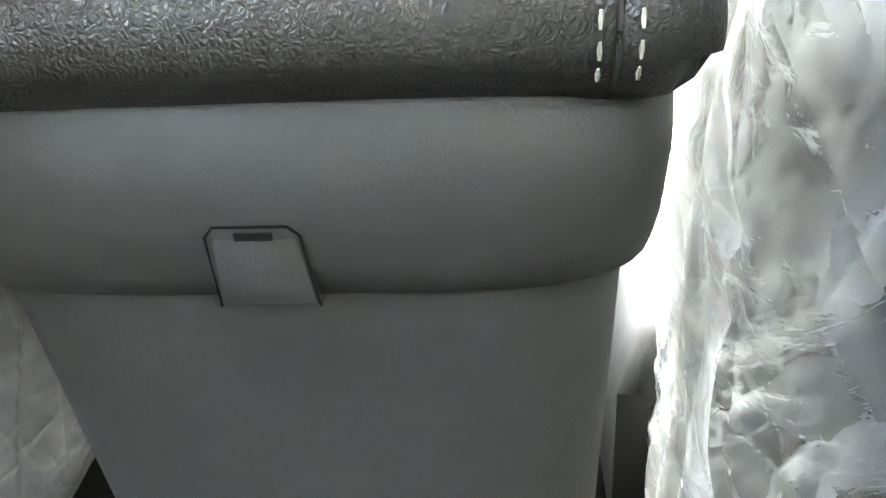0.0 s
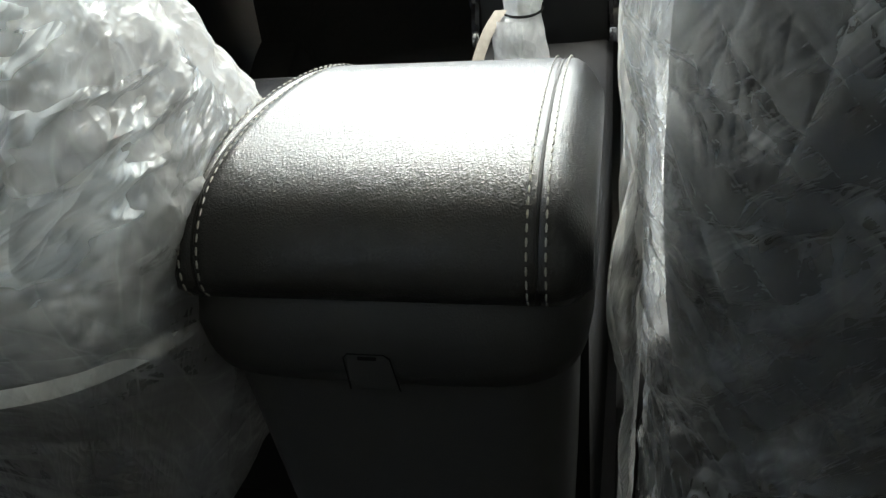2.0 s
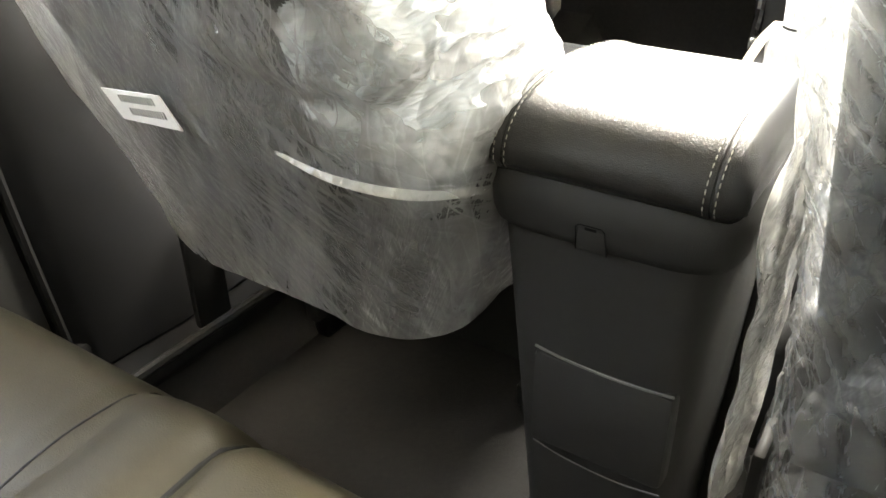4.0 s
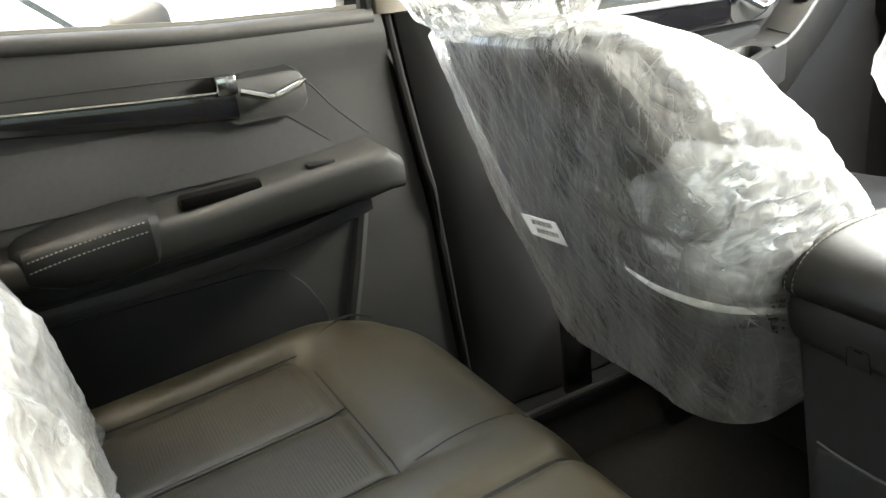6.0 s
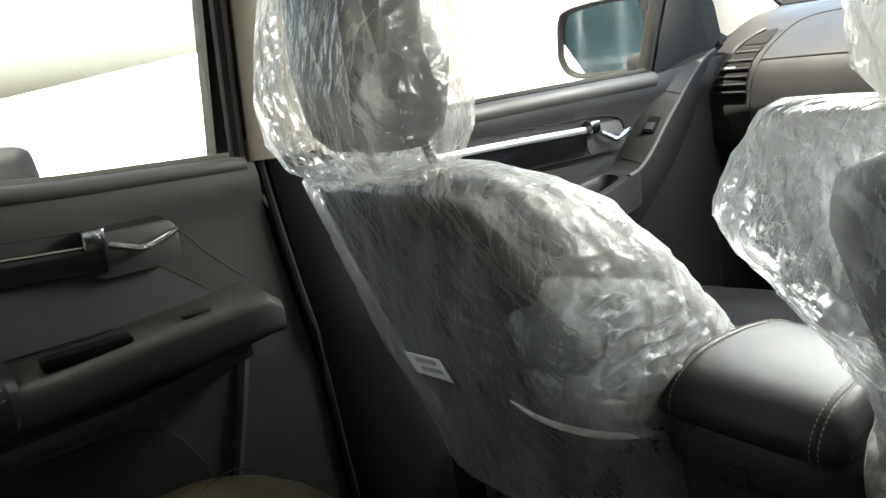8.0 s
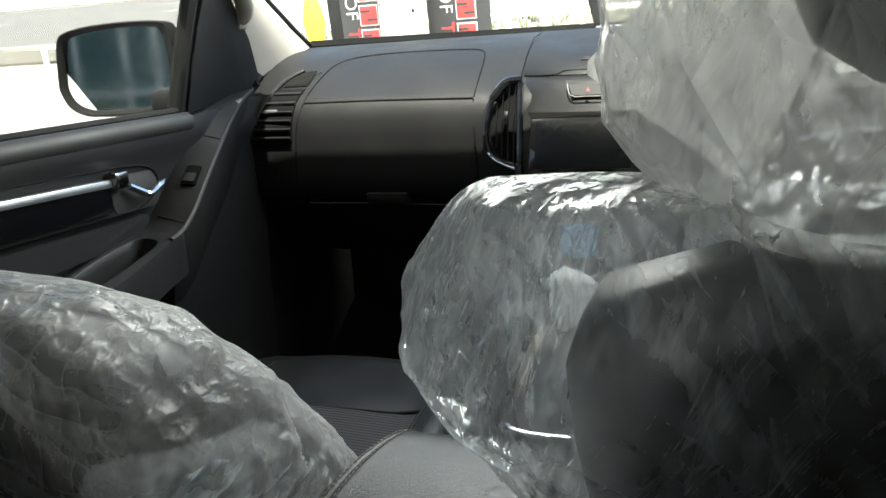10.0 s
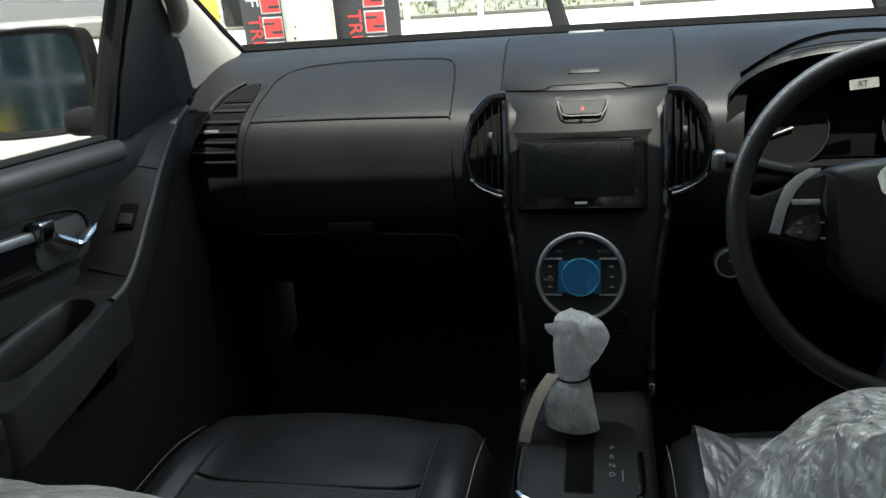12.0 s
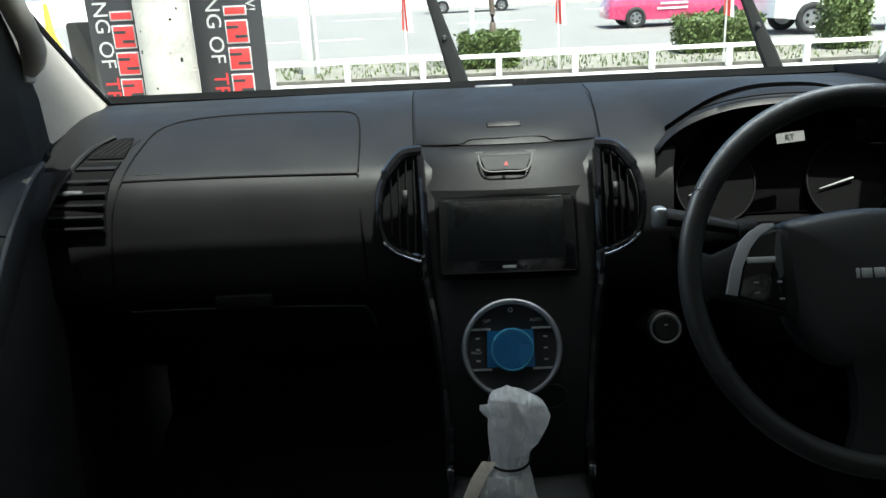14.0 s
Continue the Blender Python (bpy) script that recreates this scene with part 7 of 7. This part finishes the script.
def build_rail():
    """Low white rail in front of the verge."""
    rail = thing("guard_rail", "low white painted rail on square posts", "fence", (0, 13.3, 0))
    step = 1.33
    me = None
    for k in range(-9, 12):
        x = -2.0 + k * step
        if me is None:
            me = part("post", rbox(bmn(), (-0.05, -0.05, 0), (0.05, 0.05, 0.34), 0.012), FENCE_WHITE, rail)
            me.location = (x, 13.25, 0)
        else:
            o = new("post", me.data)
            o.parent, o.matrix_parent_inverse = rail, rail.matrix_world.inverted()
            o.location = (x, 13.25, 0)
    part("top_rail", rbox(bmn(), (-14, 13.22, 0.31), (13.5, 13.28, 0.385), 0.02), FENCE_WHITE, rail)
    outside(rail)


def build_column():
    col = thing("round_column", "off-white round concrete column with flaking paint", "column", (-2.17, 5.0, 0))
    part("shaft", lathe(bmn(), [(0.195, 0), (0.195, 0.6), (0.192, 1.5), (0.19, 3.4)], Matrix.Translation((-2.17, 5.0, 0)), 40), COLUMN, col)
    random.seed(4)
    for k in range(26):
        a, z = radians(random.uniform(180, 330)), random.uniform(0.5, 1.7)
        m = facing((-2.17 + 0.194 * math.cos(a), 5.0 + 0.194 * math.sin(a), z), (math.cos(a), math.sin(a), 0))
        r = random.uniform(0.004, 0.014)
        part("paint_chip", lathe(bmn(), [(r, -0.003), (r * 0.8, 0.0016), (0.0005, 0.002)], m @ Matrix.Diagonal((1, random.uniform(0.6, 1.8), 1, 1)), 7), RUBBER, col)
    outside(col)
    for x0, x1, yb, head in ((-2.78, -2.30, 5.14, False), (-2.01, -1.48, 5.14, True)):
        b = thing("advert_banner", "tall black banner with red and grey vertical lettering", "banner", (x0, yb, 0.2), group="banners")
        part("cloth", rbox(bmn(), (x0, yb, 0.25), (x1, yb + 0.012, 2.7), 0.003), BANNER, b)
        up = Matrix.Translation((0, yb - 0.004, 0)) @ Matrix.Rotation(radians(90), 4, "X")
        turn = lambda x, z: up @ Matrix.Translation((x, z, 0)) @ Matrix.Rotation(radians(-90), 4, "Z")
        gx = x0 + (0.16 if head else 0.10)
        rx = x0 + (0.33 if head else 0.255)
        words("banner_word", "KING OF", 0.155, turn(gx, 1.44), BANNER_GREY, b, 0.001, 1.02)
        words("banner_word", "TRUCK", 0.155, turn(gx, 0.80), BANNER_RED, b, 0.001, 1.02)
        if head:
            words("banner_word", "NEW!", 0.10, turn(rx + 0.115, 1.62), BANNER_GREY, b, 0.001)
        # maker's name drawn as plain red blocks with pale edges
        for k, w in enumerate((0.07, 0.17, 0.17, 0.17, 0.17)):
            z = 1.50 - (0, 0.15, 0.345, 0.54, 0.735)[k]
            part("red_block", rbox(bmn(), (rx - 0.085, yb - 0.006, z - w / 2), (rx + 0.085, yb - 0.001, z + w / 2), 0.002), BANNER_GREY, b)
            part("red_block", rbox(bmn(), (rx - 0.075, yb - 0.009, z - w / 2 + 0.01), (rx + 0.075, yb - 0.003, z + w / 2 - 0.01), 0.002), BANNER_RED, b)
            if k:
                part("block_slot", rbox(bmn(), (rx - 0.018, yb - 0.011, z - w / 2 + 0.04), (rx + 0.075, yb - 0.005, z - w / 2 + 0.062), 0.001), BANNER, b)
                part("block_slot", rbox(bmn(), (rx - 0.075, yb - 0.011, z + w / 2 - 0.062), (rx + 0.018, yb - 0.005, z + w / 2 - 0.04), 0.001), BANNER, b)
        outside(b)


def leaves(bm, box_lo, box_hi, count, size, seed, rnd=0.0):
    random.seed(seed)
    for _ in range(count):
        p = Vector([random.uniform(a, b) for a, b in zip(box_lo, box_hi)])
        # keep leaves near the skin
        ax = random.randrange(5)
        if ax == 0:
            p.x = box_lo[0] + random.gauss(0, 0.03)
        elif ax == 1:
            p.x = box_hi[0] + random.gauss(0, 0.03)
        elif ax in (2, 3):
            p.y = box_lo[1] + random.gauss(0, 0.03)
        else:
            p.z = box_hi[2] + random.gauss(0, 0.03)
        s = size * random.uniform(0.6, 1.4)
        d = Vector((random.gauss(0, 1), random.gauss(0, 1), random.gauss(0, 1))).normalized()
        e = d.orthogonal().normalized()
        f = d.cross(e)
        vs = [bm.verts.new(p + e * s), bm.verts.new(p + f * s * 0.45), bm.verts.new(p - e * s), bm.verts.new(p - f * s * 0.45)]
        bm.faces.new(vs)
    return bm


def build_hedges():
    for k, (x0, x1, y0, y1, h) in enumerate(((0.02, 1.05, 14.0, 14.8, 0.66), (4.35, 5.85, 15.0, 15.9, 0.74), (7.0, 7.7, 14.6, 15.3, 0.95))):
        hd = thing("clipped_hedge", "clipped green box hedge on the verge", "hedge", ((x0 + x1) / 2, y0, 0), group="hedges")
        part("core", rbox(bmn(), (x0 + 0.07, y0 + 0.07, 0.02), (x1 - 0.07, y1 - 0.07, h - 0.07), 0.05), LEAF, hd)
        part("leaves", leaves(bmn(), (x0, y0, 0.08), (x1, y1, h), 2600, 0.045, 11 + k), LEAF, hd, smooth=0)
        outside(hd)
    tr = thing("young_tree", "thin bare-stemmed tree growing from the hedge", "tree", (0.60, 14.3, 0))
    part("trunk", tube(bmn(), smooth_path([(0.60, 14.35, 0.3), (0.62, 14.35, 1.0), (0.58, 14.35, 1.6), (0.64, 14.35, 2.4)], 4), [0.06] * 4 + [0.05] * 5 + [0.04] * 4, 9), BARK, tr)
    part("limb", tube(bmn(), [(0.60, 14.35, 1.3), (0.70, 14.35, 1.9), (0.86, 14.3, 2.5)], [0.03, 0.025, 0.015], 7), BARK, tr)
    part("limb", tube(bmn(), [(0.60, 14.35, 1.5), (0.48, 14.4, 2.0), (0.30, 14.4, 2.6)], [0.03, 0.022, 0.012], 7), BARK, tr)
    random.seed(8)
    bm = bmn()
    for _ in range(40):
        c = (random.gauss(0.6, 0.5), random.gauss(14.35, 0.4), random.uniform(2.3, 3.4))
        leaves(bm, [v - 0.15 for v in c], [v + 0.15 for v in c], 40, 0.05, random.randrange(9999))
    part("crown", bm, LEAF, tr, smooth=0)
    outside(tr)
    # clipped grass bed on the forecourt
    random.seed(77)
    bm = bmn()
    for _ in range(9000):
        x, y = random.uniform(-2.15, 9.5), random.uniform(10.3, 11.1)
        h, a = random.uniform(0.01, 0.03), random.uniform(0, 6.28)
        dx, dy = 0.022 * math.cos(a), 0.022 * math.sin(a)
        bm.faces.new([bm.verts.new(p) for p in ((x - dx, y - dy, -0.01), (x + dx, y + dy, -0.01), (x + dy, y + dx, h))])
    outside(tagged(part("forecourt_grass", bm, LEAF, smooth=0), "narrow strip of short green grass on the forecourt", "grass", kind="stuff"))
    # grass along the rail foot
    random.seed(12)
    bm = bmn()
    for _ in range(1800):
        x, y = random.uniform(-8, 12), random.uniform(13.42, 16.0)
        h, a = random.uniform(0.03, 0.12), random.uniform(0, 6.28)
        dx, dy = 0.02 * math.cos(a), 0.02 * math.sin(a)
        bm.faces.new([bm.verts.new(p) for p in ((x - dx, y - dy, 0.05), (x + dx, y + dy, 0.05), (x + dy, y + dx, 0.05 + h))])
    outside(tagged(part("verge_grass", bm, LEAF, smooth=0), "sparse dry grass on the verge", "grass", kind="stuff"))


def build_flags():
    for x in (-0.95, 1.72, 4.62, 7.4):
        fl = thing("roadside_flag", "small red and white flag hanging on a thin pole", "flag", (x, 13.45, 0), group="flags")
        part("pole", tube(bmn(), [(x, 13.45, 0), (x, 13.45, 2.6)], 0.016, 8), GREY_PAINT, fl)
        bm, bw = bmn(), bmn()
        for b, x0, x1 in ((bm, 0.01, 0.11), (bw, 0.11, 0.2)):
            rings = []
            for z in np.linspace(0.85, 1.75, 14):
                row = [Vector((x + (u - 0.06) * (0.5 + 0.5 * (1.85 - z) / 0.95), 13.45 - 0.03 - 0.05 * math.sin(u * 40 + z * 3), z - u * 0.3)) for u in np.linspace(x0, x1, 6)]
                rings.append(row + [q + Vector((0, 0.004, 0)) for q in row[::-1]])
            loft(b, rings)
        part("red_cloth", bm, FLAG_RED, fl)
        part("white_cloth", bw, FLAG_WHITE, fl)
        outside(fl)
    for x, y in ((0.23, 14.2),):
        lp = thing("lamp_post", "slim pale grey street lamp post", "lamp post", (x, y, 0))
        part("shaft", tube(bmn(), [(x, y, 0), (x, y, 1.2), (x, y, 5.5)], [0.055, 0.05, 0.04], 12), FENCE_WHITE, lp)
        part("foot", rbox(bmn(), (x - 0.1, y - 0.1, 0), (x + 0.1, y + 0.1, 0.08), 0.015), FENCE_WHITE, lp)
        outside(lp)
    gp = thing("sign_post", "square pale post standing on the forecourt edge", "post", (-2.9, 14.4, 0))
    part("shaft", rbox(bmn(), (-3.0, 14.4, 0), (-2.78, 14.6, 3.2), 0.02), GREY_PAINT, gp)
    part("stay", tube(bmn(), [(-2.72, 14.5, 0), (-2.70, 14.5, 3.0)], 0.03, 8), GREY_PAINT, gp)
    outside(gp)


def car_body(name, label, paint, outline, width, at, wheels, windows, group=""):
    """A parked or passing car: lofted side outline, wheels, glass."""
    car = thing(name, label, "car", at, group=group)
    rings = []
    for t, s, lift in ((-0.5, 0.93, 0.0), (-0.47, 0.985, 0.0), (-0.40, 1.0, 0.0), (0.40, 1.0, 0.0), (0.47, 0.985, 0.0), (0.5, 0.93, 0.0)):
        cxm = sum(p[0] for p in outline) / len(outline)
        rings.append([Vector((at[0] + cxm + (x - cxm) * s, at[1] + t * width, 0.30 + (z - 0.30) * s)) for x, z in outline])
    part("body", loft(bmn(), rings), paint, car, smooth=40)
    for x0, x1, z0, z1, x2, x3 in windows:
        for t in (-0.5, 0.5):
            bm = bmn()
            y = at[1] + t * width * 0.965
            a = [Vector((at[0] + px, y + 0.02 * (1 if t > 0 else -1) * (1 - (pz - z0) / (z1 - z0) * 1.6), pz)) for px, pz in ((x0, z0), (x1, z0), (x3, z1), (x2, z1))]
            loft(bm, [[p + Vector((0, -0.03, 0)) for p in a], [p + Vector((0, 0.03, 0)) for p in a]])
            part("side_window", bm, CAR_GLASS, car, "dark side window", smooth=0)
    for x, r in wheels:
        for t in (-0.49, 0.49):
            m = facing((at[0] + x, at[1] + t * width, r), (0, 1 if t > 0 else -1, 0))
            w = part("wheel", ring(bmn(), r * 0.78, r * 0.23, m, 36, 10), TYRE, car, "black tyre")
            rim = part("rim", lathe(bmn(), [(r * 0.62, -0.05), (r * 0.62, 0.03), (r * 0.55, 0.05), (r * 0.5, 0.03), (r * 0.12, 0.045), (0.001, 0.05)], m, 28), SATIN, w, "alloy rim")
            for k in range(5):
                a = radians(72 * k)
                part("spoke_gap", lathe(bmn(), [(r * 0.11, 0.036), (r * 0.09, 0.048), (0.001, 0.049)], m @ Matrix.Translation((r * 0.34 * math.cos(a), r * 0.34 * math.sin(a), 0)), 10), RUBBER, w)
    return car


def build_traffic():
    sedan = [(0, 0.30), (0.55, 0.24), (3.9, 0.24), (4.45, 0.32), (4.5, 0.55), (4.42, 0.80), (3.7, 0.90), (3.35, 0.95), (2.75, 1.38), (1.55, 1.42), (0.85, 0.98), (0.15, 0.86), (0.0, 0.6)]
    car = car_body("taxi", "pink saloon taxi on the road", PINK, sedan, 1.72, (4.46, 24.5, 0), ((0.82, 0.31), (3.55, 0.31)), ((1.05, 2.1, 0.95, 1.34, 1.55, 2.1), (2.18, 3.15, 0.95, 1.34, 2.18, 2.7)))
    for k in range(2):
        part("door_writing", rbox(bmn(), (6.0 - 0.1 * k, 23.62, 0.66 - 0.14 * k), (6.8, 23.635, 0.72 - 0.14 * k), 0.003), FLAG_WHITE, car, "unreadable pale lettering bar")
    outside(car)
    pick = [(0, 0.42), (0.5, 0.36), (4.6, 0.36), (5.1, 0.45), (5.15, 0.75), (5.05, 1.05), (3.9, 1.12), (3.3, 1.70), (2.0, 1.74), (1.75, 1.18), (0.05, 1.12), (0.0, 0.7)]
    outside(car_body("pickup_truck", "white pickup truck passing on the road", BODY, pick, 1.8, (7.45, 19.6, 0), ((0.9, 0.38), (4.1, 0.38)), ((2.05, 2.75, 1.16, 1.62, 2.15, 2.75), (2.82, 3.7, 1.16, 1.62, 2.82, 3.3)), "pickups"))
    van = [(0, 0.34), (4.6, 0.34), (4.8, 0.7), (4.5, 1.1), (3.9, 1.75), (0.1, 1.8), (0, 1.0)]
    outside(car_body("white_van", "white van far across the road", BODY, van, 1.8, (-1.5, 42.0, 0), ((0.8, 0.33), (3.8, 0.33)), ((0.4, 3.2, 1.1, 1.6, 0.4, 3.0),)))

    # neighbour pickup standing beside the cab
    nb = car_body("pickup_truck", "white pickup truck parked alongside", BODY, pick, 1.8, (0, 0, 0), ((0.9, 0.38), (4.1, 0.38)), ((2.05, 2.75, 1.16, 1.62, 2.15, 2.75), (2.82, 3.7, 1.16, 1.62, 2.82, 3.3)), "pickups")
    part("door_mirror", rbox(bmn(), (3.52, -1.20, 1.22), (3.74, -0.90, 1.50), 0.05, 3), DARK, nb, "black door mirror")
    nb.matrix_world = OUT @ Matrix.Translation((-3.9, -4.6, 0)) @ Matrix.Rotation(radians(90), 4, "Z")

    # hood of this car under the glass
    hd = thing("bonnet", "pale bonnet edge beyond the windscreen foot", "bonnet", (0, 2.2, 0.8))
    bm = bmn()
    rings = []
    for y, z in ((1.68, 0.915), (1.85, 0.952), (2.1, 0.969), (2.5, 0.945), (2.75, 0.87)):
        rings.append([(x, y, z - 0.05 * (x / 0.8) ** 4) for x in np.linspace(-0.8, 0.8, 17)] + [(0.8, y, 0.4), (-0.8, y, 0.4)])
    part("panel", loft(bm, rings), BODY, hd)

    # cream corner post of the canopy beside the car, and a yellow cloth bag by the banners
    cp = thing("canopy_post", "cream painted square canopy post beside the car", "post", (-3.4, 1.52, 0))
    part("shaft", rbox(bmn(), (-3.58, 1.36, 0), (-3.25, 1.69, 3.4), 0.02), CREAM, cp)
    outside(cp)
    yb = thing("yellow_bag", "yellow cloth hung beside a dark rubbish sack", "cloth", (-4.1, 7.2, 0.4))
    part("cloth", loft(bmn(), [super_ring(-4.1, w, 7.2 - w * 0.6, 7.2 + w * 0.6, z, 16, 2) for z, w in ((0.75, 0.10), (0.95, 0.14), (1.15, 0.10), (1.30, 0.045), (1.6, 0.02))]), YELLOW, yb)
    part("stand", tube(bmn(), [(-4.1, 7.2, 0), (-4.1, 7.2, 0.8)], 0.02, 8), GREY_PAINT, yb)
    outside(yb)
    sk = thing("dark_sack", "dark plastic sheet tied to the rail", "sheet", (-4.6, 9.5, 0.4))
    part("sheet", rbox(bmn(), (-5.0, 9.4, 0.5), (-4.35, 9.55, 1.35), 0.04), RUBBER, sk)
    part("stand", tube(bmn(), [(-4.7, 9.48, 0), (-4.7, 9.48, 0.55)], 0.03, 8), GREY_PAINT, sk)
    outside(sk)


build_shell()
build_rear_door()
build_pillars()
build_front_door()
build_mirror()
build_windscreen()
build_dash()
build_cluster()
build_wheel()
build_console()
build_front_seats()
build_rear_seat()
build_ground()
build_showroom()
build_rail()
build_column()
build_hedges()
build_flags()
build_traffic()
